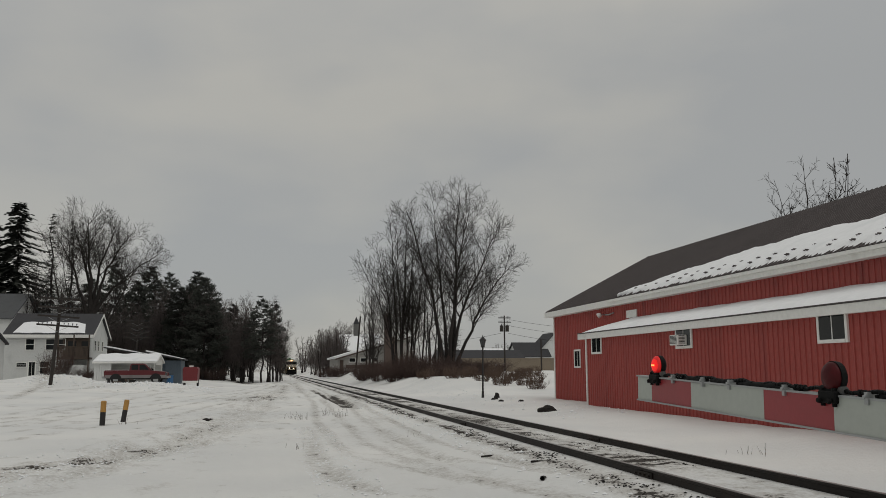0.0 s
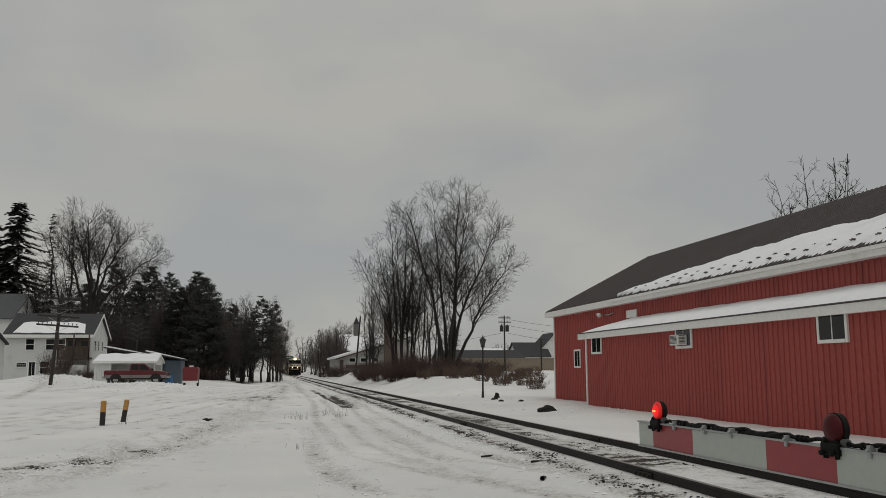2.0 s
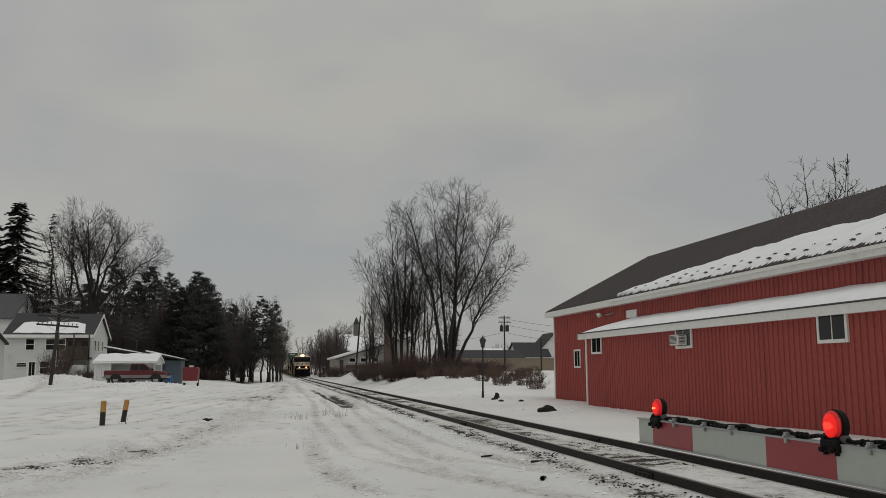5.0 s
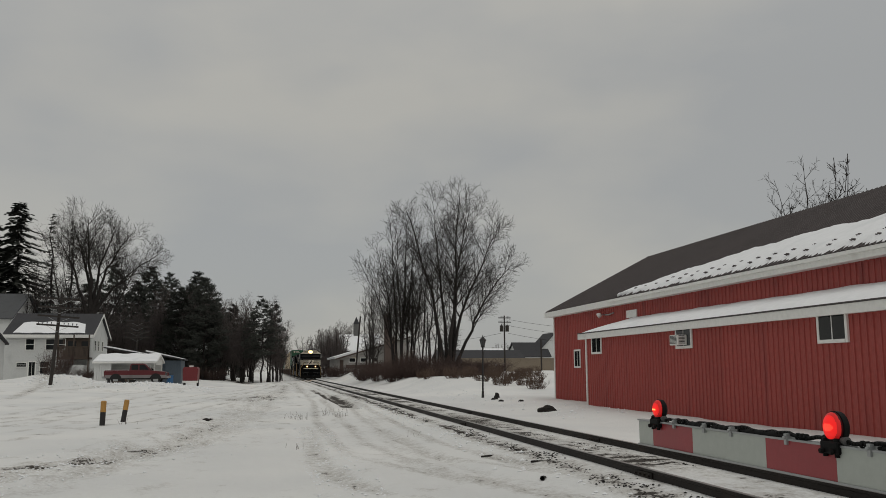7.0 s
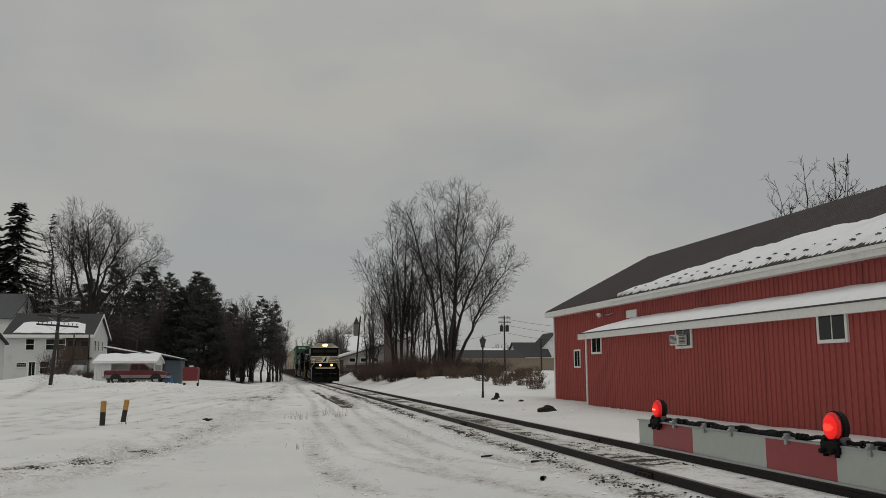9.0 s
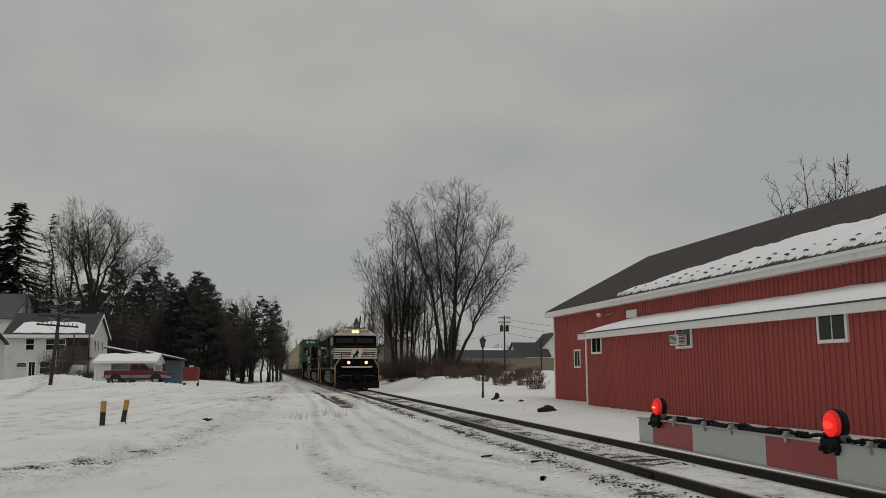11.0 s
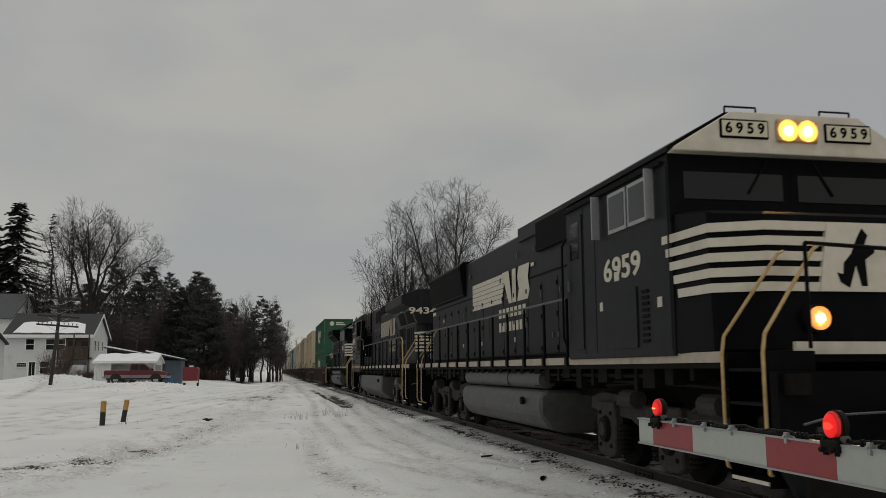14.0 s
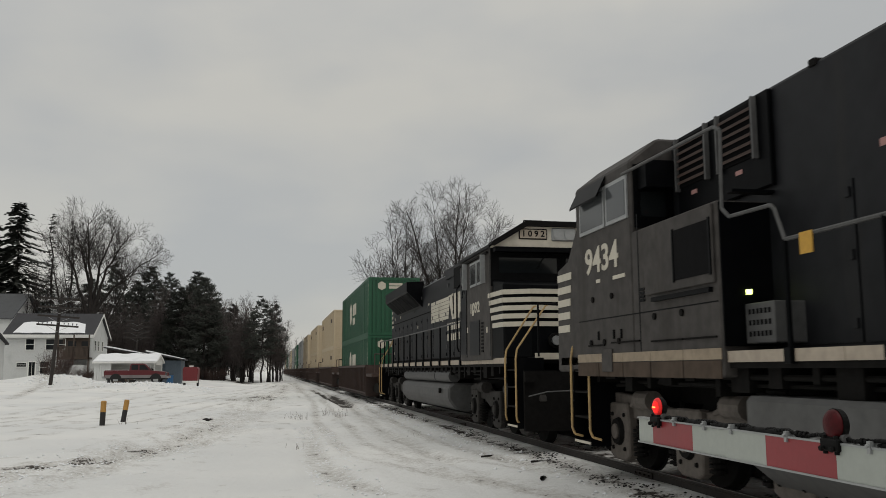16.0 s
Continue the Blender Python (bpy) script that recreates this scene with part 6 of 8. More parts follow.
        for k in range(5):
            part("cab_stripe", B((*sorted((s * 1.552, s * 1.56)), 16.78 + k * 0.84, 17.61 + k * 0.84, deck - 0.07, deck + 0.045)), CAB_STRIPE, cab, "dirt-browned cream stripe")
            part("skirt_panel", B((*sorted((s * 1.552, s * 1.562)), 16.79 + k * 0.84, 17.60 + k * 0.84, deck - 0.262, deck - 0.08)), LOCO_BROWN, cab, "brown road dirt on the lower skirt")
        part("step_pocket", B((*sorted((s * 1.563, s * 1.58)), 19.62, 19.98, deck - 0.2, deck + 0.10)), LOCO_DUSTY, cab, "dusty bolted plate", bevel=0.01)
        for yy, zz, ln in ((19.2, 1.72, 0.9), (18.0, 1.70, 0.8), (20.2, 1.70, 0.6), (17.2, 1.70, 0.7)):
            part("door_lip", B((*sorted((s * 1.552, s * 1.572)), yy - ln / 2, yy + ln / 2, zz, zz + 0.02)), LOCO_DARK, cab)
        for yy in (19.55, 19.3, 20.1):
            part("door_slot", B((*sorted((s * 1.552, s * 1.568)), yy, yy + 0.035, 1.78, 1.90)), VOID_BLACK, cab)
        for (yy, zz) in ((17.6, 2.0), (18.3, 2.0), (19.4, 1.75), (19.9, 1.75), (20.4, 1.75), (19.6, 2.35), (20.3, 2.35)):
            bm = bmesh.new()
            tube(bm, (s * 1.551, yy, zz), (s * 1.575, yy, zz), 0.04, n=8)
            part("bolt", bm, LOCO_DARK, cab)
    lettering(loco, "9434", 0.54, LOCO_WHITE, Matrix.Translation((-1.555, 19.96, 2.88)) @ FACE_NEAR @ Matrix.Diagonal((1.14, 0.92, 1, 1)))
    for q in ((19.15, 19.55, 2.56, 2.61), (20.02, 20.16, 2.57, 2.62)):
        part("lettering_bar", B((-1.558, -1.5505, *q)), LOCO_WHITE, cab, "small pale bar of lettering")
    # lit number plate lamp and box by the cab's back corner
    part("marker_lamp", B((-1.28, -1.23, 16.70, 16.735, 2.13, 2.18)), lamp_mat("marker_glow", (0.8, 1.0, 0.25), 3.0), loco, "small lit yellow-green marker lamp")
    battery = part("battery_box", B((-1.32, -0.98, 16.18, 16.70, deck + 0.08, 2.03)), LOCO_GREY, loco, "slotted grey box on the walkway", bevel=0.01)
    for i in range(3):
        for k in range(6):
            part("slot", B((-1.325, -1.318, 16.24 + k * 0.07, 16.28 + k * 0.07, 1.70 + i * 0.11, 1.75 + i * 0.11)), VOID_BLACK, battery)
    part("warning_plate", B((-1.53, -1.52, 15.22, 15.40, 2.36, 2.55)), WARNING_YELLOW, loco, "yellow warning plate")
    handrail(loco, 2.7, 15.66, deck, deck + 0.98, 11)
    for s in (-1, 1):
        bm = bmesh.new()
        pipe(bm, [(s * 1.5, 15.66, 2.53), (s * 1.5, 15.80, 2.84), (s * 1.5, 15.86, 2.88), (s * 1.5, 16.60, 2.90), (s * 1.52, 16.70, 3.0), (s * 1.5, 16.70, 3.82), (s * 1.52, 16.80, 3.88), (s * 1.6, 19.05, 3.87)], 0.02)
        part("handrail", bm, LOCO_GREY, loco, "bent grey handrail by the cab")
        bm = bmesh.new()
        pipe(bm, [(s * 1.5, 2.7, 2.5), (s * 1.52, 2.3, 2.42), (s * 1.52, 2.2, 1.6), (s * 1.52, 2.3, 0.6)], 0.024)
        part("handrail", bm, GRAB_YELLOW, loco, "worn yellow end handrail")
    underframe(loco, 1.0, 21.9, deck, (8.3, 16.5), (0.16, 1.13), True)
    loco_truck(loco, 4.3)
    loco_truck(loco, 18.3)
    steps_and_grabs(loco, 0.55, 1, deck, True)
    steps_and_grabs(loco, long, -1, deck, True)
    return loco


loco_second = build_backward_loco()


def container(material, label, length=16.15, top=2.89, mark=None):
    """A corrugated freight container, base at z = 0, front at y = 0."""
    c = thing("container", label, "container")
    w = 1.295
    part("core", B((-w + 0.05, w - 0.05, 0.06, length - 0.06, 0.06, top - 0.02)), material, c)
    bm = bmesh.new()
    for s in (-1, 1):
        for y in (0.0, length - 0.16):
            box(bm, *sorted((s * w, s * (w - 0.16))), y, y + 0.16, 0, top)
        box(bm, *sorted((s * w, s * (w - 0.1))), 0.16, length - 0.16, 0, 0.16)
        box(bm, *sorted((s * w, s * (w - 0.1))), 0.16, length - 0.16, top - 0.12, top)
        for y in (1.9, length - 2.1):
            box(bm, *sorted((s * (w + 0.006), s * (w - 0.1))), y, y + 0.16, 0.16, top - 0.12)
    for y in (0.0, length - 0.1):
        box(bm, -w + 0.16, w - 0.16, y, y + 0.1, 0, 0.16)
        box(bm, -w + 0.16, w - 0.16, y, y + 0.1, top - 0.12, top)
    part("end_frame", bm, material, c)
    bm = bmesh.new()
    n = int((length - 0.4) / 0.30)
    for s in (-1, 1):
        for k in range(n):
            y = 0.2 + k * 0.30
            box(bm, *sorted((s * (w - 0.05), s * (w - 0.015))), y, y + 0.17, 0.16, top - 0.12)
    for k in range(10):
        x = -w + 0.22 + k * 0.225
        box(bm, x, x + 0.12, 0.02, 0.07, 0.16, top - 0.12)
    part("corrugation", bm, material, c)
    if mark:
        # plain hexagon and bars for the maker's mark
        hexa = [(0.28 * math.cos(k * math.pi / 3 + math.pi / 6), 0.28 * math.sin(k * math.pi / 3 + math.pi / 6)) for k in range(6)]
        bm = bmesh.new()
        prism(bm, [(-0.62 + a * 0.8, top - 0.42 + b * 0.8) for a, b in hexa], "y", 0.008, 0.022)
        part("emblem", bm, LOCO_WHITE, c, "plain white hexagon")
        bm = bmesh.new()
        prism(bm, [(length * 0.60 + a * 2.4, top * 0.55 + b * 2.4) for a, b in hexa], "x", -w - 0.004, -w + 0.02)
        part("emblem", bm, LOCO_WHITE, c, "plain white hexagon")
        for q in ((-0.25, 0.42, 0.008, 0.022, top - 0.40, top - 0.28), (-0.25, 0.58, 0.008, 0.022, top - 0.56, top - 0.44),
                  (-w - 0.004, -w + 0.02, length * 0.40, length * 0.52, top * 0.50, top * 0.72), (-w - 0.004, -w + 0.02, length * 0.44, length * 0.52, top * 0.32, top * 0.45)):
            part("lettering_bar", B(q), LOCO_WHITE, c, "white bar of lettering")
        for k in range(9):
            part("lettering_bar", B((-w - 0.006, -w + 0.001, 0.06, 0.13, 0.5 + k * 0.24, 0.64 + k * 0.24)), LOCO_WHITE, c, "small white bar of lettering")
    else:
        for k in range(5):
            part("lettering_bar", B((-w - 0.012, -w + 0.02, length - 1.4 - k * 0.22, length - 1.28 - k * 0.22, top * 0.66, top * 0.78)), BROWN_WOOD, c, "small dark bar of lettering")
        part("lettering_bar", B((-w - 0.012, -w + 0.02, 2.4, 3.6, top * 0.70, top * 0.80)), BROWN_WOOD, c, "dark bar of lettering")
    return c


WELL_LEN = 24.2


def well_car():
    car = thing("well_car", "brown double-stack well car with ribbed sides", "well car")
    a, b = 3.6, WELL_LEN - 3.6
    for s in (-1, 1):
        side = part("well_side", B((*sorted((s * 1.34, s * 1.40)), a, b, 0.30, 1.50)), WELL_BROWN, car)
        bm = bmesh.new()
        box(bm, *sorted((s * 1.32, s * 1.50)), a, b, 1.50, 1.62)
        box(bm, *sorted((s * 1.32, s * 1.48)), a, b, 0.22, 0.31)
        part("side_sill", bm, WELL_BROWN, side)
        for k in range(26):
            y = a + 0.15 + k * (b - a - 0.4) / 25
            part("rib", B((*sorted((s * 1.40, s * 1.485)), y, y + 0.07, 0.31, 1.50)), WELL_BROWN, side)
    part("floor", B((-1.34, 1.34, a, b, 0.10, 0.165)), WELL_BROWN, car)
    for y in (a - 0.06, b):
        part("well_end", B((-1.46, 1.46, y, y + 0.06, 0.14, 1.62)), WELL_BROWN, car)
    for y, d in ((0.0, 1), (WELL_LEN, -1)):
        bm = bmesh.new()
        prism(bm, [(-1.45, min(y + d * 3.5, y + d * 1.2)), (1.45, min(y + d * 3.5, y + d * 1.2)), (1.45, max(y + d * 3.5, y + d * 1.2)), (-1.45, max(y + d * 3.5, y + d * 1.2))], "z", 1.06, 1.2)
        part("end_platform", bm, WELL_BROWN, car)
        for s in (-1, 1):
            bm = bmesh.new()
            pipe(bm, [(s * 1.3, y + d * 1.3, 1.2), (s * 1.3, y + d * 1.3, 2.1), (s * 0.5, y + d * 1.3, 2.1), (s * 0.5, y + d * 1.3, 1.2)], 0.025)
            part("end_rail", bm, WELL_BROWN, car)
        for dy in (1.4, 3.1):
            wheelset(car, y + d * dy, 0.46)
        bm = bmesh.new()
        for s in (-1, 1):
            x0, x1 = sorted((s * 0.95, s * 1.1))
            prism(bm, [(y + d * 0.95, 0.55), (y + d * 0.95, 0.35), (y + d * 1.9, 0.3), (y + d * 2.6, 0.3), (y + d * 3.55, 0.35), (y + d * 3.55, 0.55), (y + d * 2.7, 0.75), (y + d * 1.8, 0.75)], "x", x0, x1)
        part("truck_frame", bm, LOCO_DARK, car)
        part("coupler", B((-0.13, 0.13, *sorted((y, y + d * 1.4)), 0.74, 1.0)), LOCO_DARK, car)
    return car


boxes = {
    "green": (container(CONT_GREEN, "dark green corrugated freight container with white marks", mark=True), CONT_GREEN),
    "cream": (container(CONT_CREAM, "cream corrugated freight container with dark marks"), CONT_CREAM),
    "grey": (container(CONT_GREY, "grey corrugated freight container"), CONT_GREY),
}
first_well = well_car()
train = [(loco_lead, 0.0, 0.0), (loco_second, 21.7, 0.0), (loco_third, 44.9, 0.0)]
order = ["green", "cream", "cream", "cream", "grey", "green", "grey", "cream", "grey", "green", "cream", "grey"]
used = set()
for k, colour in enumerate(order):
    y = 69.4 + k * WELL_LEN
    car = first_well if k == 0 else copy_thing(first_well, Matrix.Identity(4))
    tagged(car, group="well cars of the train")
    train.append((car, y, 0.0))
    for level in range(2):
        src = boxes[colour][0]
        c = src if colour not in used else copy_thing(src, Matrix.Identity(4))
        used.add(colour)
        tagged(c, group="containers on the train")
        train.append((c, y + 4.2, 0.17 + level * 2.90))
# ---- trees ----
class Wood:
    """Gathers tapered tubes into one mesh."""

    def __init__(self):
        self.v, self.f, self.count = [], [], 0

    def limb(self, pts, radii, n):
        pts = [Vector(p) for p in pts]
        rings = []
        for i, p in enumerate(pts):
            d = (pts[min(i + 1, len(pts) - 1)] - pts[max(i - 1, 0)])
            d = d.normalized() if d.length > 1e-6 else Vector((0, 0, 1))
            a = d.orthogonal().normalized()
            b = d.cross(a)
            start = len(self.v)
            for k in range(n):
                t = k * math.tau / n
                q = p + (a * math.cos(t) + b * math.sin(t)) * radii[i]
                self.v.append((q.x, q.y, q.z))
            rings.append(start)
        for r0, r1 in zip(rings, rings[1:]):
            for k in range(n):
                self.f.append((r0 + k, r0 + (k + 1) % n, r1 + (k + 1) % n, r1 + k))

    def mesh(self, name, material):
        me = bpy.data.meshes.new(name)
        me.from_pydata(self.v, [], self.f)
        me.materials.append(material)
        return me


def branch_path(rng, p, d, length, segs, wobble, lift):
    pts = [Vector(p)]
    d = Vector(d).normalized()
    for k in range(segs):
        d = (d + Vector((rng.gauss(0, wobble), rng.gauss(0, wobble), rng.gauss(0, wobble) + lift))).normalized()
        pts.append(pts[-1] + d * length / segs)
    return pts


def bend_up(rng, p, d, length, segs, wobble, lift):
    """A limb that leaves at an angle and curves smoothly upwards."""
    pts = [Vector(p)]
    d = Vector(d).normalized()
    drift = Vector((rng.gauss(0, 1), rng.gauss(0, 1), rng.gauss(0, 0.5))) * wobble
    for k in range(segs):
        d = (d + Vector((0, 0, lift)) + drift + Vector((rng.gauss(0, 1), rng.gauss(0, 1), rng.gauss(0, 1))) * wobble * 0.5).normalized()
        pts.append(pts[-1] + d * length / segs)
    return pts


def bare_tree(name, label, seed, stems, trunk_r, n_limbs=11, reach=0.24, spread=40, first=0.25, fork=0.0, twig=0.012, fine=1.0, lift=0.07, limbs_to=0.62, twigs=None):
    """A leafless tree. stems: (base x, base y, tip x, tip y, tip z, thickness); limbs, branches and twigs grow from them, shorter towards the top."""
    rng = random.Random(seed)
    trunk, crown = Wood(), Wood()
    tall = max(q[4] for q in stems)

    def grow(path, radii, level, length, turn):
        if level > 3 or (level == 3 and length < 0.45):
            return
        lo = first if level == 0 else 0.16
        n = n_limbs if level == 0 else max(2, int(length * fine * (1.7, 2.3, 2.6)[level - 1]))
        for k in range(n):
            f = lo + (0.97 - lo) * (k + rng.uniform(0.1, 0.9)) / n
            i = min(int(f * (len(path) - 1)), len(path) - 2)
            w = f * (len(path) - 1) - i
            p = path[i].lerp(path[i + 1], w)
            r = radii[i] * (1 - w) + radii[i + 1] * w
            axis = (path[i + 1] - path[i]).normalized()
            side = axis.orthogonal().normalized()
            turn += 2.4 + rng.gauss(0, 0.35)
            side.rotate(Matrix.Rotation(turn, 3, axis))
            ang = radians((spread if level == 0 else 40) * rng.uniform(0.75, 1.25))
            d = axis * math.cos(ang) + side * math.sin(ang)
            if level == 0:
                ln = tall * reach * (1 - limbs_to * (f - lo) / (1 - lo)) * rng.uniform(0.65, 1.15)
            else:
                ln = length * (0.60 - 0.28 * f) * rng.uniform(0.7, 1.2) + (0.25 if level > 1 else 0.0)
            segs = (6, 4, 3, 2)[level]
            pts = bend_up(rng, p, d, ln, segs, (0.030, 0.028, 0.032, 0.035)[level], (lift, lift, lift * 0.9, 0.05)[level])
            ra = max(min(r * 0.62, 0.018 * ln + 0.008), twig * (1.5, 1.2, 1.0, 0.85)[level])
            rr = [max(ra * (1 - 0.8 * j / segs), twig * 0.62) for j in range(segs + 1)]
            crown.limb(pts, rr, (6, 4, 3, 3)[level])
            grow(pts, rr, level + 1, ln, rng.uniform(0, 6))
    for s, (bx, by, tx, ty, tz, thick) in enumerate(stems):
        base = Vector((bx, by, -0.3))
        start = Vector((bx, by, tall * fork)) if fork else base
        tip = Vector((tx, ty, tz))
        mid = Vector((start.x + 0.26 * (tx - start.x), start.y + 0.26 * (ty - start.y), start.z + 0.56 * (tz - start.z)))
        n = 11
        path = [base] if fork else []
        wob = Vector((0, 0, 0))
        for k in range(n + 1):
            u = k / n
            if k:
                wob += Vector((rng.gauss(0, 1), rng.gauss(0, 1), 0)) * 0.006 * tall * (1 if k < n else 0)
            path.append(start * (1 - u) ** 2 + mid * 2 * u * (1 - u) + tip * u * u + wob)
        m = len(path) - 1
        rad = [max(trunk_r * thick * (1 - 0.93 * (k / m) ** 0.85), twig) for k in range(m + 1)]
        rad[0] *= 1.3
        trunk.limb(path, rad, 9)
        grow(path, rad, 0, tall, rng.uniform(0, 6))
    tree = thing(name, label, "tree")
    for nm, w, m in (("trunk", trunk, BARK), ("crown", crown, twigs or TWIG)):
        ob = new(nm, w.mesh(nm, m))
        ob.parent = tree
    return tree


def upright_stems(seed, count, height, gap, fan):
    """Stems of one clump: bases near one another, tips a little apart."""
    rng = random.Random(seed)
    out = []
    for k in range(count):
        a = k * 2.4 + rng.uniform(-0.4, 0.4)
        q = math.sqrt((k + 0.3) / count)
        out.append((gap * q * math.cos(a), gap * q * math.sin(a), fan * q * math.cos(a), fan * q * math.sin(a), height * (1 - 0.28 * q * rng.uniform(0.4, 1.1)), 1 - 0.35 * q))
    return out


def pine_tree(name, label, seed, height, width, bare=0.1, tuft=0.5, full=0.45):
    """A pine: trunk, uneven level boughs, tufts of needles turned up at the boughs' ends; a rounded, broken outline."""
    rng = random.Random(seed)
    trunk, boughs, crown = Wood(), Wood(), Wood()
    path = [Vector((rng.gauss(0, 0.04) * k, rng.gauss(0, 0.04) * k, height * k / 8 - 0.2)) for k in range(9)]
    trunk.limb(path, [height * 0.013 * (1 - 0.92 * k / 8) for k in range(9)], 8)
    z = height * bare
    while z < height * 0.985:
        f = z / height
        env = width * min(1.0, (1 - f) / full) ** 0.62 * (0.62 + 0.38 * min(1.0, (f - bare) / 0.2 + 0.3))
        for b in range(rng.randint(4, 7)):
            a = rng.uniform(0, math.tau)
            rr = env * rng.uniform(0.55, 1.12) + 0.2
            rise = rng.uniform(-0.10, 0.28) + 0.5 * max(0, f - 0.8)
            root = Vector((0, 0, z + rng.uniform(-0.3, 0.3)))
            pts = bend_up(rng, root, (math.cos(a), math.sin(a), rise), rr, 3, 0.05, 0.04)
            boughs.limb(pts, [0.045, 0.03, 0.02, 0.01], 3)
            for k in range(max(4, int(rr * 5))):
                u = 0.25 + 0.75 * rng.random() ** 0.7
                i = min(int(u * 3), 2)
                q = pts[i].lerp(pts[i + 1], u * 3 - i) + Vector((rng.gauss(0, 0.13), rng.gauss(0, 0.13), rng.gauss(0.02, 0.10))) * (0.5 + rr * 0.35)
                for j in range(5):
                    e = Vector((rng.gauss(0, 1), rng.gauss(0, 1), rng.gauss(0.45, 0.6))).normalized() * tuft * rng.uniform(0.5, 1.1)
                    wv = e.orthogonal().normalized() * tuft * 0.16
                    st = len(crown.v)
                    for p in (q - wv * 0.5, q + wv * 0.5, q + e * 0.7 + wv, q + e):
                        crown.v.append((p.x, p.y, p.z))
                    crown.f.append((st, st + 1, st + 2))
                    crown.f.append((st, st + 2, st + 3))
        z += rng.uniform(0.32, 0.62)
    tree = thing(name, label, "tree")
    for nm, w, m in (("trunk", trunk, BARK), ("bough_tier", boughs, BARK), ("crown", crown, NEEDLES)):
        ob = new(nm, w.mesh(nm, m))
        ob.parent = tree
    return tree


def conifer(name, label, seed, height, width, gaps=0.12, bare=0.08, droop=0.35, needle=0.5):
    """A spruce or pine: trunk, whorled branches, thousands of small needle sprays."""
    rng = random.Random(seed)
    trunk = Wood()
    path = [Vector((rng.gauss(0, 0.03) * k, rng.gauss(0, 0.03) * k, height * k / 8 - 0.2)) for k in range(9)]
    trunk.limb(path, [height * 0.014 * (1 - 0.93 * k / 8) for k in range(9)], 8)
    crown = Wood()
    levels = int(height * 2.4)
    for i in range(levels):
        f = bare + (1 - bare) * i / levels
        z = height * f
        r = width * (1 - f) ** 0.8 * rng.uniform(0.65, 1.12) + 0.25
        for b in range(rng.randint(5, 8)):
            if rng.random() < gaps:
                continue
            z = height * f + rng.uniform(-0.5, 0.5)
            a = rng.uniform(0, math.tau)
            rr = r * rng.uniform(0.6, 1.1)
            tip = Vector((math.cos(a) * rr, math.sin(a) * rr, z - droop * rr * rng.uniform(0.5, 1.2)))
            root = Vector((0, 0, z))
            crown.limb([root, tip], [0.03, 0.01], 3)
            n = max(4, int(rr * 5))
            for k in range(n):
                q = root.lerp(tip, 0.15 + 0.85 * (k + rng.random()) / n)
                for side in (-1, 1):
                    s = needle * rng.uniform(0.5, 1.1) * (1.15 - 0.5 * k / n)
                    aa = a + side * rng.uniform(0.5, 1.2)
                    e = q + Vector((math.cos(aa) * s, math.sin(aa) * s, rng.uniform(-0.45, 0.05) * s))
                    wv = Vector((-math.sin(aa), math.cos(aa), 0)) * s * 0.28
                    st = len(crown.v)
                    for p in (q - wv * 0.4, q + wv * 0.4, e.lerp(q, 0.4) + wv, e, e.lerp(q, 0.4) - wv + Vector((0, 0, -0.1 * s))):
                        crown.v.append((p.x, p.y, p.z))
                    crown.f.append((st, st + 1, st + 2))
                    crown.f.append((st, st + 2, st + 3))
                    crown.f.append((st, st + 3, st + 4))
    tree = thing(name, label, "tree")
    for nm, w, m in (("trunk", trunk, BARK), ("crown", crown, NEEDLES)):
        ob = new(nm, w.mesh(nm, m))
        ob.parent = tree
    return tree


def put(tree, x, y, scale=1.0, turn=0.0, dz=0.0, tall=1.0):
    m = pose(x, y, gz(x, y) + dz, 0, 0, turn) @ Matrix.Diagonal((scale, scale, scale * tall, 1))
    tree.matrix_world = m
    return tree


def again(tree, x, y, scale=1.0, turn=0.0, tall=1.0, label=""):
    """A copy of a tree at another place and size."""
    made = copy_thing(tree, Matrix.Identity(4))
    made.matrix_basis = pose(x, y, gz(x, y), 0, 0, turn) @ Matrix.Diagonal((scale, scale, scale * tall, 1))
    return tagged(made, label) if label else made


# the tall group beyond the track
tall_a = put(bare_tree("bare_tree", "tall leafless tree with steep grey limbs above brush", 51,
                       [(-0.3, 0, -5.1, 0.6, 17.6, 1.0), (-0.1, 0.2, -1.8, 2.4, 18.6, 0.85), (0.0, -0.1, 0.6, -2.0, 18.9, 0.9), (0.3, 0.1, 2.9, 1.2, 18.0, 1.0), (0.4, 0, 5.2, -1.0, 15.6, 0.9), (0.6, -0.2, 6.7, -0.6, 11.8, 0.85)],
                       0.27, 20, 0.20, 38, 0.34, fine=1.45, twig=0.0135, limbs_to=0.30), 18.1, 90, 0.98, tall=1.02)
tall_b = put(bare_tree("bare_tree", "leafless tree of many upright stems among brush", 52,
                       [(0, 0, 0.3, 0.4, 17.0, 1.0), (-0.5, 0.2, -1.6, -0.8, 16.4, 0.9), (-0.8, -0.2, -3.4, 0.4, 13.9, 0.8), (0.5, 0.1, 1.8, -0.5, 15.4, 0.85), (-0.6, 0.4, -4.4, 0.9, 12.0, 0.7), (0.9, -0.3, 2.9, 0.8, 13.4, 0.7), (0.1, -0.5, -0.8, -2.2, 15.6, 0.8)],
                       0.18, 20, 0.22, 33, 0.18, fine=1.5, twig=0.0135, lift=0.09), 13.5, 92)
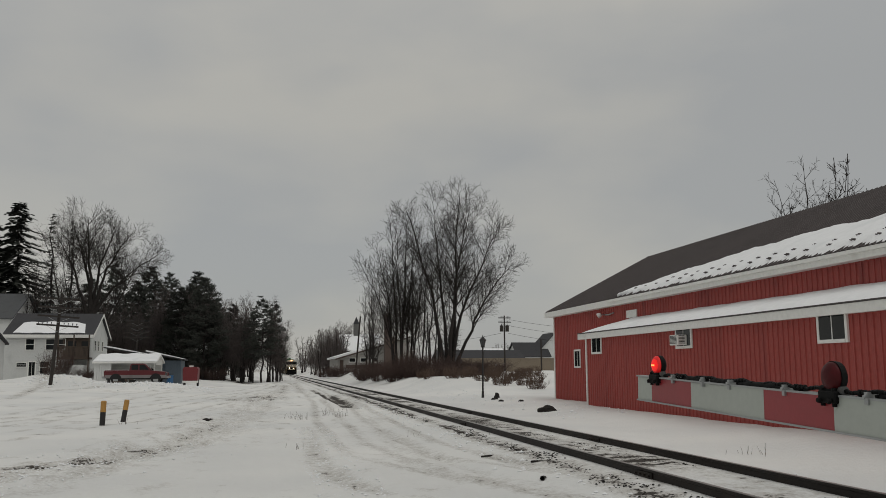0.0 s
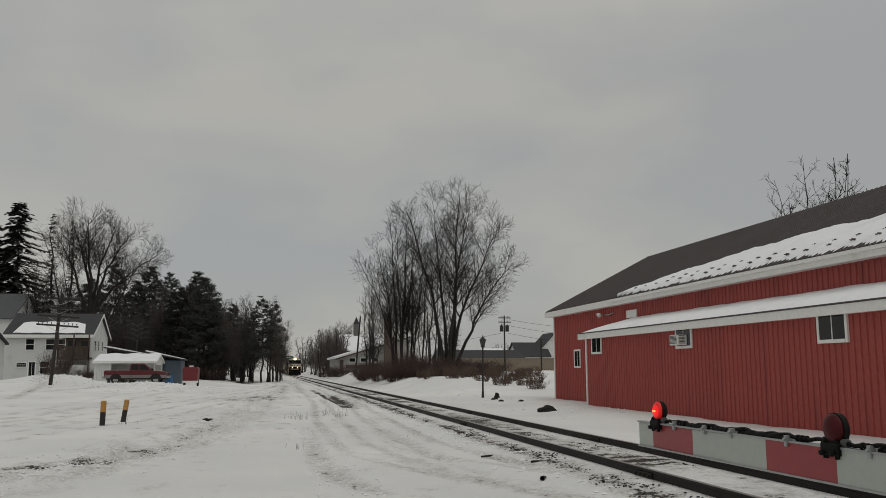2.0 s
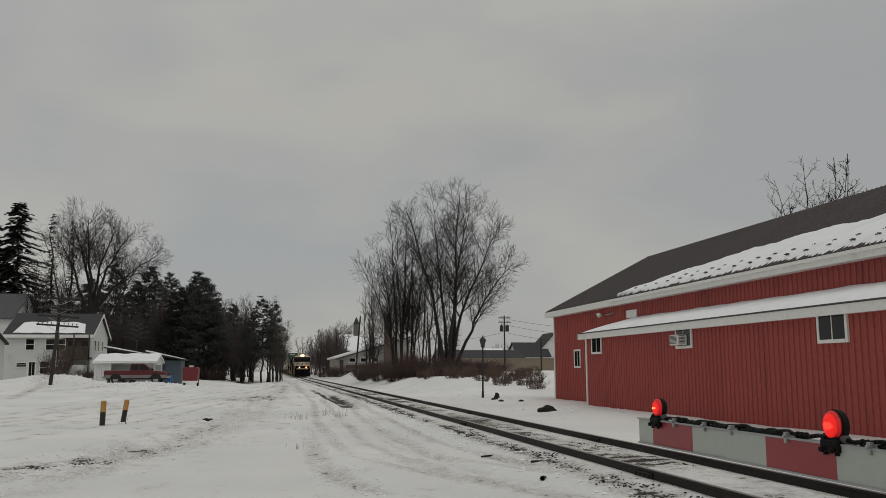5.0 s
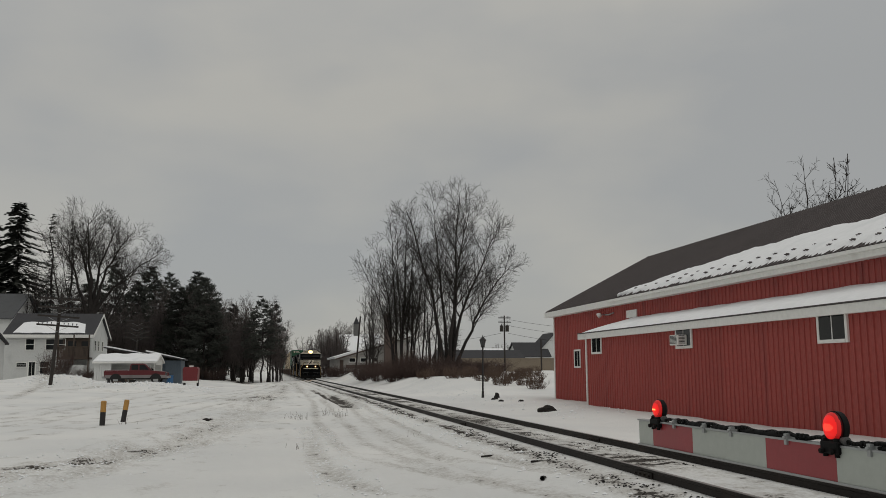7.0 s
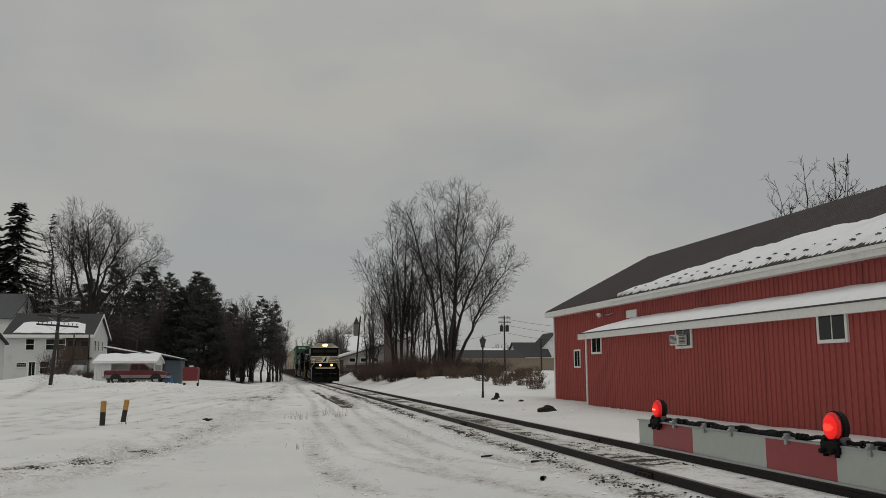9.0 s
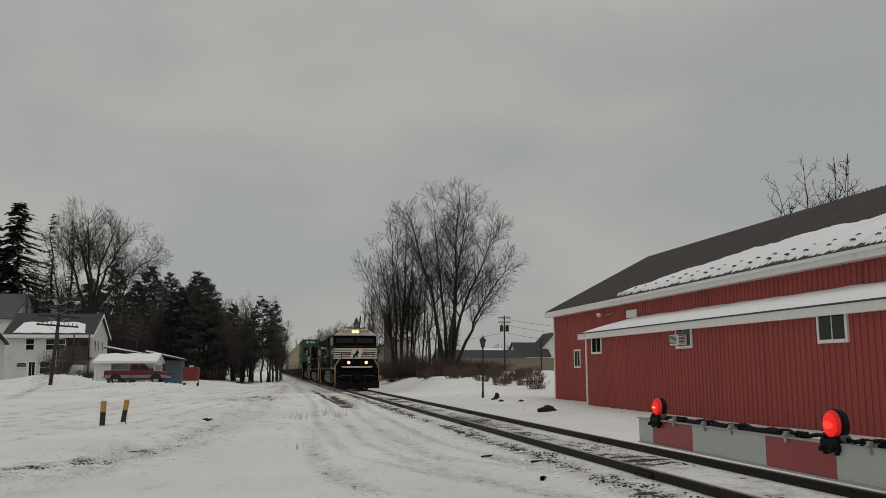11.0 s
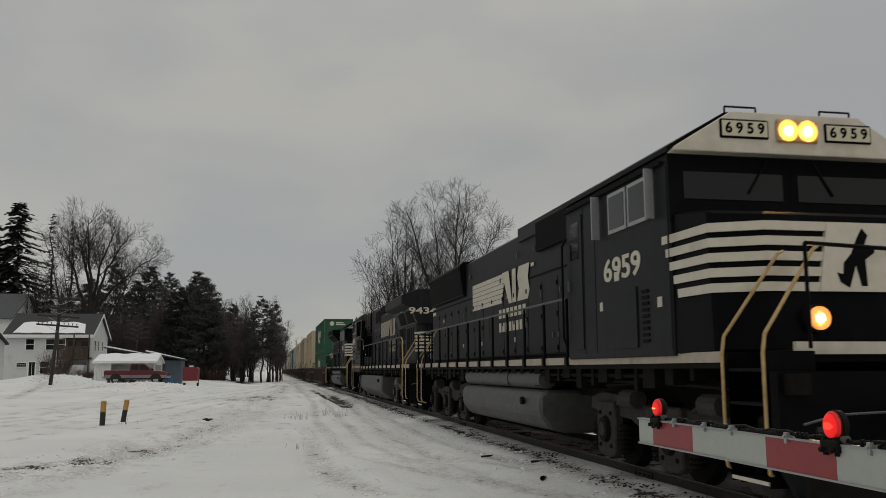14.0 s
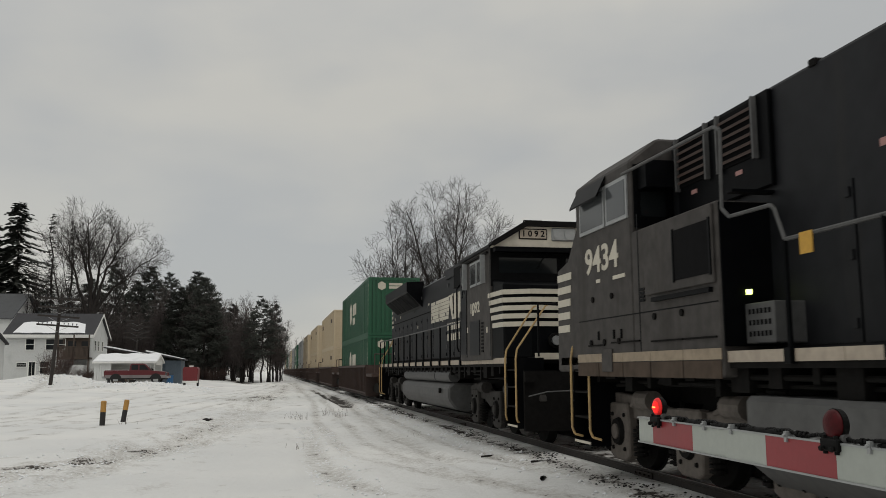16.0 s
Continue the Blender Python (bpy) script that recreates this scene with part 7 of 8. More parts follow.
poles = put(bare_tree("bare_tree", "leafless thicket of slim straight stems among brush", 53,
                      [(-1.2, 0, -1.3, 0.3, 14.2, 1.0), (-0.2, 0.6, 0.1, 0.8, 13.0, 0.8), (0.5, -0.4, 0.9, -0.8, 11.6, 0.8), (1.2, 0.3, 1.8, 0.6, 9.5, 0.7), (1.9, -0.2, 2.6, -0.4, 8.6, 0.6)], 0.15, 11, 0.17, 38, 0.2, fine=1.1, twig=0.0135), 16.2, 93)
again(poles, 17.9, 100, 0.8, 160)
young = put(bare_tree("bare_tree", "slim young leafless tree beside the railway", 54, upright_stems(54, 4, 12.6, 0.5, 1.7), 0.14, 15, 0.19, 32, 0.12, fine=1.35, twig=0.015, lift=0.09), 12.0, 110)
again(young, 13.6, 118, 0.85, 80)
again(young, 20.8, 101, 0.9, 200)

# behind the white house
broad = put(bare_tree("bare_tree", "large leafless shade tree with a broad rounded crown", 55,
                      [(0, 0, -2.6, 1.2, 20.6, 1.0), (0.1, 0.1, 0.1, -2.0, 21.2, 1.0), (0.1, -0.1, 2.6, 2.2, 20.8, 0.9), (0.2, 0, 5.4, -0.8, 19.4, 0.9), (0.2, 0.1, 8.0, 1.0, 16.8, 0.8), (-0.1, 0, -4.8, -1.2, 18.9, 0.85)],
                      0.36, 16, 0.18, 42, 0.46, fork=0.36, fine=1.4, twig=0.0155, limbs_to=0.3), -22.0, 113, 0.92)
put(bare_tree("bare_tree", "leafless tree leaning away from the large shade tree", 60, [(0, 0, -4.8, 0.5, 18.6, 1.0), (0.3, 0.4, -2.4, 1.6, 17.0, 0.8)], 0.20, 15, 0.19, 42, 0.35, fine=1.0, twig=0.015), -23.4, 111, 0.96)
put(bare_tree("bare_tree", "thin leafless tree leaning out over the yards", 65, [(0, 0, 6.4, 0.5, 15.6, 1.0), (0.2, 0.3, 3.8, 1.0, 14.2, 0.7)], 0.18, 14, 0.19, 42, 0.40, fine=1.0, twig=0.015), -21.0, 111, 0.94)
spruce = put(conifer("spruce", "tall dark spruce with ragged drooping branches", 61, 23.2, 11.0, 0.14, 0.04, 0.36, 0.9), -32.7, 121)
again(spruce, -38.0, 126, 1.0, 70)
thin = put(conifer("larch", "thin sparse conifer with bare gaps", 62, 20.3, 1.9, 0.45, 0.25, 0.2, 0.35), -26.8, 114)
again(thin, -25.4, 119, 1.0, 90)
again(young, -27.6, 110, 1.15, 60)
again(young, -24.4, 112, 1.0, 150)

# dark wood behind the yards
pine = put(pine_tree("pine", "dark dense pine at the edge of the wood", 63, 16.0, 3.9, 0.10, 0.55, 0.55), -11.1, 138)
DARK = [(-20.4, 141, 0.96), (-16.2, 147, 0.98), (-24.0, 143, 0.95), (-9.0, 150, 0.85), (-12.8, 153, 0.9), (-20.0, 152, 0.98), (-27.5, 142, 0.98), (-6.6, 154, 0.75)]
for k, (x, y, s) in enumerate(DARK):
    again(pine, x, y, s, 37 * k, 0.95 + 0.1 * (k % 3))
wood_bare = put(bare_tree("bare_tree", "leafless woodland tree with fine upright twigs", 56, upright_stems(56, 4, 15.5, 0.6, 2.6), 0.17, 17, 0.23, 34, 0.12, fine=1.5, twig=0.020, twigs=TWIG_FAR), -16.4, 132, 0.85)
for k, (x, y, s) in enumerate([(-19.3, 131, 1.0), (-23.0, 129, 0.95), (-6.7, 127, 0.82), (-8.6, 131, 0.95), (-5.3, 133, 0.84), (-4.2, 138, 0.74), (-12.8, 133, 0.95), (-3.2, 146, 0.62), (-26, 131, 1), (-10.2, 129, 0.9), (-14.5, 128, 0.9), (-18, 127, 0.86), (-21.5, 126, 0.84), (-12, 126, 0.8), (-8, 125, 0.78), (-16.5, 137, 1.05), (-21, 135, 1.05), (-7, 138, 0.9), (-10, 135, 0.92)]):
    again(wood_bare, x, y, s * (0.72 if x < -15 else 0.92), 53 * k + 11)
again(pine, -9.0, 123, 0.86, 15)
again(pine, -12.6, 126, 0.78, 200)
for k, (x, y, q) in enumerate([(-26.6, 120, 0.86), (-29.6, 124, 0.95), (-24.4, 123, 0.8), (-31.5, 128, 1.0), (-22.2, 121, 0.72)]):
    again(wood_bare, x, y, q, 67 * k + 20, label="leafless tree crowding behind the white house")
small_pine = put(pine_tree("pine", "small dark pine with a bare lower trunk", 64, 11.2, 2.2, 0.30, 0.42, 0.6), -1.2, 118)
again(small_pine, 0.3, 124, 0.98, 120)
again(small_pine, -2.3, 121, 0.88, 40)
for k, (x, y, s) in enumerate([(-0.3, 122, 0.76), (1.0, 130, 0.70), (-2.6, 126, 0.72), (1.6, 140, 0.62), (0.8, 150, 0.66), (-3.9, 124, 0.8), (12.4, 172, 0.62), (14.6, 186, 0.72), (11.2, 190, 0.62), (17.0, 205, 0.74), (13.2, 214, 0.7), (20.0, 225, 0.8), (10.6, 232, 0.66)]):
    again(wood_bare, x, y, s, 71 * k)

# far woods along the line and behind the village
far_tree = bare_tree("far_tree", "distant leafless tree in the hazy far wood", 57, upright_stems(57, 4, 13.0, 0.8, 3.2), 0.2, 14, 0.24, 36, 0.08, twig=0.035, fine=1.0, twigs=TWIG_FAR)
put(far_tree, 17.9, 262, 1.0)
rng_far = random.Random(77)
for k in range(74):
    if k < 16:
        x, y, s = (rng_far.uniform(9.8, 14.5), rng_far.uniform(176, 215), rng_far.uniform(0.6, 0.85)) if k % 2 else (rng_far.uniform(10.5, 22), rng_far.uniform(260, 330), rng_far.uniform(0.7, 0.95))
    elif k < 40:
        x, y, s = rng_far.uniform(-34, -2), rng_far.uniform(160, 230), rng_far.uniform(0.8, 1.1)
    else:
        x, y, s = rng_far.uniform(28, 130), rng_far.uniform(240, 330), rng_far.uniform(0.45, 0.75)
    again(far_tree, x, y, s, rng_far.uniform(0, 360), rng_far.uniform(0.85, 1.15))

# behind the barn
put(bare_tree("bare_tree", "slender leafless tree top rising behind the barn roof", 58, [(0, 0, -0.3, 0, 16.6, 1.0), (0.2, 0, -2.6, 0.4, 15.4, 0.8), (0.2, 0.1, 1.9, -0.3, 15.2, 0.7)], 0.17, 10, 0.17, 48, 0.55, twig=0.016), 41.9, 62, 1.03)
knotty = put(bare_tree("bare_tree", "leafless tree with few thick upright limbs behind the barn", 59, [(0, 0, 0.5, 0, 18.0, 1.0), (0, 0.1, -0.7, 0.3, 17.4, 0.9), (0.1, 0, 1.2, -0.4, 16.9, 0.8)], 0.17, 6, 0.12, 36, 0.55, twig=0.028, fine=0.45), 44.8, 62)
again(knotty, 47.6, 62, 0.86, 75)
again(knotty, 42.6, 64, 0.80, 160)


def shrub(seed, label, height, width, n, colour):
    rng = random.Random(seed)
    w = Wood()
    for k in range(n):
        a = rng.uniform(0, math.tau)
        q = width * math.sqrt(rng.random())
        p = Vector((q * math.cos(a) * 0.6, q * math.sin(a) * 0.6, -0.1))
        d = Vector((math.cos(a) * rng.uniform(0, 0.7), math.sin(a) * rng.uniform(0, 0.7), 1))
        h = height * rng.uniform(0.45, 1.05)
        pts = branch_path(rng, p, d, h, 3, 0.16, 0.02)
        w.limb(pts, [0.016, 0.012, 0.009, 0.006], 3)
        for j in range(5):
            i = rng.randint(1, 2)
            s = pts[i].lerp(pts[i + 1], rng.random())
            dd = Vector((rng.gauss(0, 1), rng.gauss(0, 1), rng.uniform(0.2, 1.3)))
            w.limb(branch_path(rng, s, dd, h * rng.uniform(0.2, 0.45), 2, 0.2, 0.02), [0.009, 0.007, 0.005], 3)
    ob = new("shrub", w.mesh("shrub", colour))
    return tagged(ob, label, "shrub", group="brush along the bank")


BRUSH = surface("red_brown_brush", (0.068, 0.043, 0.036), 0.95, 0, 5, 0.35, 0)
DRY_GRASS = surface("dry_grass", (0.095, 0.062, 0.045), 0.95, 0, 9, 0.3, 0)
bush = shrub(81, "dense red-brown leafless brush on the snowy bank", 2.5, 1.6, 200, BRUSH)
bush.matrix_world = pose(13.0, 80, gz(13.0, 80))
rng_b = random.Random(83)
spots = [(11.6, 82), (14.4, 79), (15.6, 81), (16.8, 79), (18.0, 80), (12.6, 86), (14.8, 87), (17.2, 86), (19.8, 85), (11.2, 90), (10.6, 98), (12.0, 100), (14, 92), (16.5, 92), (18.8, 93),
         (20.6, 90), (11.0, 105), (12.6, 112), (19.4, 80), (13.4, 83), (21.4, 84)]
for x, y in spots:
    c = copy_thing(bush, pose(x, y, gz(x, y) - 0.05, 0, 0, rng_b.uniform(0, 360)) @ Matrix.Diagonal((1, 1, rng_b.uniform(0.35, 0.85), 1)))
for x, y in [(-25, 123), (-23, 124), (-21.2, 123), (-19.4, 124.5), (-17.6, 123), (-15.8, 124), (-7.4, 123.5), (-16.6, 128), (-8.4, 127), (-20, 128), (-23, 128), (10.6, 150), (10.2, 165), (11.0, 140)]:
    tagged(copy_thing(bush, pose(x, y, gz(x, y), 0, 0, rng_b.uniform(0, 360)) @ Matrix.Diagonal((1.4, 1.1, rng_b.uniform(0.4, 0.8), 1))), "dense brown undergrowth at the wood's edge")
low = shrub(82, "low dry weeds poking out of the snow", 0.8, 0.8, 60, DRY_GRASS)
low.matrix_world = pose(15.2, 63, gz(15.2, 63))
for x, y in [(16.4, 61), (17.2, 58.5), (14.2, 66), (13.2, 64), (15.6, 59), (18.4, 60), (12.2, 68), (17.6, 64), (16.9, 55), (19.6, 70), (18.2, 71), (16.4, 72), (20.8, 68), (14.8, 73), (12.8, 74), (21.6, 74), (17.4, 68), (19.0, 66), (15.6, 69)]:
    copy_thing(low, pose(x, y, gz(x, y), 0, 0, rng_b.uniform(0, 360)) @ Matrix.Diagonal((1, 1, rng_b.uniform(0.8, 1.6), 1)))
house_bush = copy_thing(bush, pose(-19.7, 88.5, gz(-19.7, 88.5)) @ Matrix.Diagonal((0.9, 0.9, 1.15, 1)))
tagged(house_bush, "bare brown bush before the white house")
tagged(copy_thing(bush, pose(-17.0, 87.0, gz(-17, 87)) @ Matrix.Diagonal((0.7, 0.7, 0.45, 1))), "low brown bush before the white house")


def grass_tuft(x, y, h, n, seed):
    rng = random.Random(seed)
    w = Wood()
    for k in range(n):
        a = rng.uniform(0, math.tau)
        p = Vector((rng.gauss(0, 0.12), rng.gauss(0, 0.12), -0.02))
        d = Vector((math.cos(a) * 0.35, math.sin(a) * 0.35, 1))
        w.limb(branch_path(rng, p, d, h * rng.uniform(0.4, 1), 3, 0.15, 0), [0.004, 0.004, 0.003, 0.002], 3)
    ob = new("grass_tuft", w.mesh("grass_tuft", DRY_GRASS))
    ob.matrix_world = pose(x, y, gz(x, y))
    return tagged(ob, "dry grass stalks standing in the snow", "grass", group="grass tufts in the snow")


for k, (x, y, h, n) in enumerate([(1.1, 30.3, 0.38, 13), (0.75, 31.0, 0.3, 9), (2.4, 31, 0.5, 12), (2.0, 32, 0.35, 10), (9.2, 15.6, 0.3, 6), (9.0, 15.8, 0.22, 4), (15.1, 41.3, 0.5, 8), (14.2, 40.6, 0.5, 6), (-4.4, 28.9, 0.25, 10), (0.6, 19, 0.2, 6), (3.6, 22, 0.2, 4)]):
    grass_tuft(x, y, h, n, 90 + k)


def rock(x, y, sx, sy, sz, seed, label="dark rock half buried in the snow"):
    rng = random.Random(seed)
    bm = bmesh.new()
    bmesh.ops.create_icosphere(bm, subdivisions=3, radius=1.0)
    for v in bm.verts:
        k = 1 + 0.35 * noise.noise(v.co * 1.4 + Vector((seed, 0, 0))) + 0.12 * noise.noise(v.co * 4 + Vector((seed, 3, 0)))
        v.co = Vector((v.co.x * sx * k, v.co.y * sy * k, v.co.z * sz * k))
    ob = new("rock", finish(bm, "rock", STONE))
    ob.matrix_world = pose(x, y, gz(x, y) + sz * 0.2, 0, 0, rng.uniform(0, 360))
    return tagged(ob, label, "rock", group="rocks in the snow")


rock(10.4, 32.4, 0.42, 0.32, 0.17, 1)
rock(11.8, 45.5, 0.13, 0.13, 0.26, 2, "upright dark stump in the snow")
rock(11.3, 44.0, 0.26, 0.18, 0.08, 3)
rock(11.0, 41.6, 0.16, 0.14, 0.07, 4)
rock(11.6, 40.2, 0.12, 0.14, 0.07, 5)
rock(-2.05, 30.2, 0.07, 0.12, 0.06, 6)
rock(-1.95, 30.8, 0.05, 0.10, 0.04, 7)


def stick(x, y, length, turn, r):
    w = Wood()
    rng = random.Random(int(x * 100))
    w.limb(branch_path(rng, (-length / 2, 0, r * 0.6), (1, 0, 0), length, 5, 0.05, 0), [r, r, r * 0.9, r * 0.8, r * 0.8, r * 0.5], 6)
    ob = new("stick", w.mesh("stick", BARK))
    ob.matrix_world = pose(x, y, gz(x, y), 0, 0, turn)
    return tagged(ob, "dark broken stick lying on the snow", "stick", group="sticks on the snow")


stick(4.15, 16.5, 0.75, 48, 0.018), stick(4.05, 12.85, 0.34, 60, 0.035), stick(4.5, 14.6, 0.3, 20, 0.02), stick(4.6, 11.9, 0.25, 75, 0.02)


# ---- bollards, lamp post, poles ----
BOLLARD_YELLOW = surface("faded_yellow_paint", (0.42, 0.22, 0.05), 0.6, 0, 14, 0.2, 0.1, stain=(0.28, 0.15, 0.05), stain_scale=5)
BOLLARD_BLACK = surface("black_paint", (0.016, 0.014, 0.014), 0.6, 0, 14, 0.3, 0.1)


def bollard(x, y, lean):
    b = thing("bollard", "short steel bollard painted yellow above and black below", "bollard", pose(x, y, gz(x, y), 0, lean, 0), "bollards in the snow")
    bm = bmesh.new()
    tube(bm, (0, 0, -0.2), (0, 0, 0.40), 0.082, 0.082, 16)
    part("lower_post", bm, BOLLARD_BLACK, b)
    bm = bmesh.new()
    tube(bm, (0, 0, 0.40), (0, 0, 0.71), 0.083, 0.083, 16)
    tube(bm, (0, 0, 0.71), (0, 0, 0.735), 0.083, 0.06, 16)
    part("upper_post", bm, BOLLARD_YELLOW, b, "faded yellow upper post")


bollard(-4.96, 28.3, 1.5), bollard(-4.78, 31.0, 8)


def lamp_post(x, y):
    lamp = thing("street_lamp", "black garden lamp post with a glass lantern in the snow", "street lamp", pose(x, y, gz(x, y), 0, 0.6, 0))
    bm = bmesh.new()
    tube(bm, (0, 0, -0.2), (0, 0, 2.75), 0.05, 0.045, 12)
    tube(bm, (0, 0, 0), (0, 0, 0.35), 0.075, 0.06, 12)
    part("post", bm, BOLLARD_BLACK, lamp)
    bm = bmesh.new()
    tube(bm, (0, 0, 2.78), (0, 0, 3.10), 0.09, 0.16, 6)
    part("lantern_glass", bm, GLASS_PALE, lamp, "pale lantern glass")
    bm = bmesh.new()
    tube(bm, (0, 0, 2.72), (0, 0, 2.78), 0.11, 0.11, 6)
    tube(bm, (0, 0, 3.10), (0, 0, 3.14), 0.20, 0.20, 6)
    tube(bm, (0, 0, 3.14), (0, 0, 3.30), 0.18, 0.04, 6)
    tube(bm, (0, 0, 3.30), (0, 0, 3.40), 0.03, 0.015, 6)
    for k in range(6):
        a = k * math.tau / 6
        tube(bm, (0.09 * math.cos(a), 0.09 * math.sin(a), 2.78), (0.165 * math.cos(a), 0.165 * math.sin(a), 3.10), 0.012, n=4)
    part("lantern_frame", bm, BOLLARD_BLACK, lamp)


lamp_post(11.35, 46.8)


def utility_pole(x, y, height, arms, width, lean=0.0, turn=0.0, label="", transformer=False):
    p = thing("utility_pole", label, "utility pole", pose(x, y, gz(x, y), 0, lean, turn))
    bm = bmesh.new()
    tube(bm, (0, 0, -0.4), (0, 0, height), 0.13, 0.10, 10)
    part("pole", bm, WOOD_POLE, p)
    for k in range(arms):
        z = height - 0.35 - k * 0.62
        arm = part("crossarm", B((-width / 2, width / 2, -0.17, -0.09, z - 0.06, z + 0.06)), WOOD_POLE, p)
        for j in range(10):
            xx = -width / 2 + 0.12 + j * (width - 0.24) / 9
            if abs(xx) < 0.2:
                continue
            bm = bmesh.new()
            tube(bm, (xx, -0.13, z + 0.06), (xx, -0.13, z + 0.14), 0.02, n=5)
            tube(bm, (xx, -0.13, z + 0.13), (xx, -0.13, z + 0.22), 0.045, 0.03, 6)
            part("insulator", bm, GLASS_PALE, arm, "glass insulator")
        bm = bmesh.new()
        for s in (-1, 1):
            tube(bm, (0, -0.13, z - 0.42), (s * width * 0.27, -0.13, z - 0.04), 0.015, n=4)
        part("brace", bm, STEEL_GREY, arm)
    if transformer:
        for s in (-1, 1):
            bm = bmesh.new()
            tube(bm, (s * 0.42, 0, height - 2.35), (s * 0.42, 0, height - 1.45), 0.27, 0.27, 14)
            tube(bm, (s * 0.42, 0, height - 1.45), (s * 0.42, 0, height - 1.2), 0.05, 0.04, 8)
            part("transformer", bm, WOOD_POLE, p, "dark transformer can")
    return p


utility_pole(-14.9, 65, 6.3, 4, 2.75, 4.0, 0, "weathered telegraph pole with four crossarms of glass insulators")
utility_pole(-15.8, 110, 7.0, 4, 2.8, 0, 0, "distant telegraph pole with four crossarms")
utility_pole(-17.5, 150, 7.6, 3, 2.8, 0, 0, "far telegraph pole with crossarms against the wood")
utility_pole(33.7, 125, 8.5, 2, 1.9, 0, 0, "utility pole with two dark transformers", True)
utility_pole(11.2, 119, 8.2, 0, 1.5, 4.5, 0, "bare leaning wooden pole beside the track")
utility_pole(39.6, 126, 4.6, 0, 1.5, 0, 0, "short plain pole beside the tan wall")


def wire(a, b, sag, label="thin overhead wire across the sky"):
    w = Wood()
    pts = []
    for k in range(13):
        f = k / 12
        p = Vector(a).lerp(Vector(b), f)
        p.z -= sag * 4 * f * (1 - f)
        pts.append(p)
    w.limb(pts, [0.022] * 13, 3)
    tagged(new("overhead_wire", w.mesh("overhead_wire", BLACK_PLASTIC)), label, "wire", group="overhead wires")


wire((34.4, 125, 8.6), (62, 120, 8.0), 1.2), wire((33.4, 125, 7.9), (60, 122, 6.2), 1.0), wire((33.2, 125, 6.6), (20, 150, 6.4), 0.8), wire((34.2, 125, 6.6), (58, 128, 4.6), 0.6)


# ---- houses ----
GREY_WALL = surface("grey_plaster_wall", (0.13, 0.13, 0.125), 0.85, 0, 4, 0.1, 0.1)
def clapboards(bm, x0, x1, y, z0, z1, step=0.16):
    """Lapped boards on a wall that faces -y."""
    z = z0
    while z < z1 - 0.01:
        e = min(z + step, z1)
        box(bm, x0, x1, y - 0.03, y, z, e - 0.012)
        z = e


def house_window(house, x, y, z, w, h, panes=2, face="y"):
    def bx(a0, a1, o0, o1, z0, z1):
        return (a0, a1, y - o1, y - o0, z0, z1) if face == "y" else (x + o0, x + o1, a0, a1, z0, z1)
    c = x if face == "y" else y
    t = 0.07
    bm = B(bx(c - w / 2 - t, c - w / 2, 0.02, 0.09, z - t, z + h + t), bx(c + w / 2, c + w / 2 + t, 0.02, 0.09, z - t, z + h + t),
           bx(c - w / 2, c + w / 2, 0.02, 0.09, z + h, z + h + t), bx(c - w / 2, c + w / 2, 0.02, 0.11, z - t, z))
    win = part("window", bm, WHITE_TRIM, house, "white-framed sash window")
    part("pane", B(bx(c - w / 2, c + w / 2, 0.034, 0.042, z, z + h / 2 - 0.02)), GLASS, win)
    part("pane", B(bx(c - w / 2, c + w / 2, 0.044, 0.052, z + h / 2 + 0.02, z + h)), GLASS, win)
    part("sash_bar", B(bx(c - w / 2, c + w / 2, 0.04, 0.07, z + h / 2 - 0.02, z + h / 2 + 0.02)), WHITE_TRIM, win)


def gable_house(name, label, x0, x1, y0, y1, base, eave, ridge, wall, roof, along="x", boards=True, over=0.35):
    h = thing(name, label, "house")
    bm = bmesh.new()
    if along == "x":
        mid = (y0 + y1) / 2
        prism(bm, [(y0, base), (y1, base), (y1, eave), (mid, ridge - 0.08), (y0, eave)], "x", x0, x1)
    else:
        mid = (x0 + x1) / 2
        prism(bm, [(x0, base), (x1, base), (x1, eave), (mid, ridge - 0.08), (x0, eave)], "y", y0, y1)
    part("wall", bm, wall, h)
    if boards:
        bm = bmesh.new()
        clapboards(bm, x0 + 0.1, x1 - 0.1, y0 - 0.001, base + 0.3, eave - 0.1)
        tagged(part("siding", bm, wall, h), "lapped white boards", kind="stuff")
    bm = bmesh.new()
    if along == "x":
        k = (ridge - eave) / (mid - y0)
        ya, yb = y0 - over, y1 + over
        prism(bm, [(ya, eave - k * over), (mid, ridge), (yb, eave - k * over), (yb, eave - k * over + 0.14), (mid, ridge + 0.15), (ya, eave - k * over + 0.14)], "x", x0 - 0.3, x1 + 0.3)
    else:
        k = (ridge - eave) / (mid - x0)
        xa, xb = x0 - over, x1 + over
        prism(bm, [(xa, eave - k * over), (mid, ridge), (xb, eave - k * over), (xb, eave - k * over + 0.14), (mid, ridge + 0.15), (xa, eave - k * over + 0.14)], "y", y0 - 0.3, y1 + 0.3)
    part("roof", bm, roof, h)
    return h


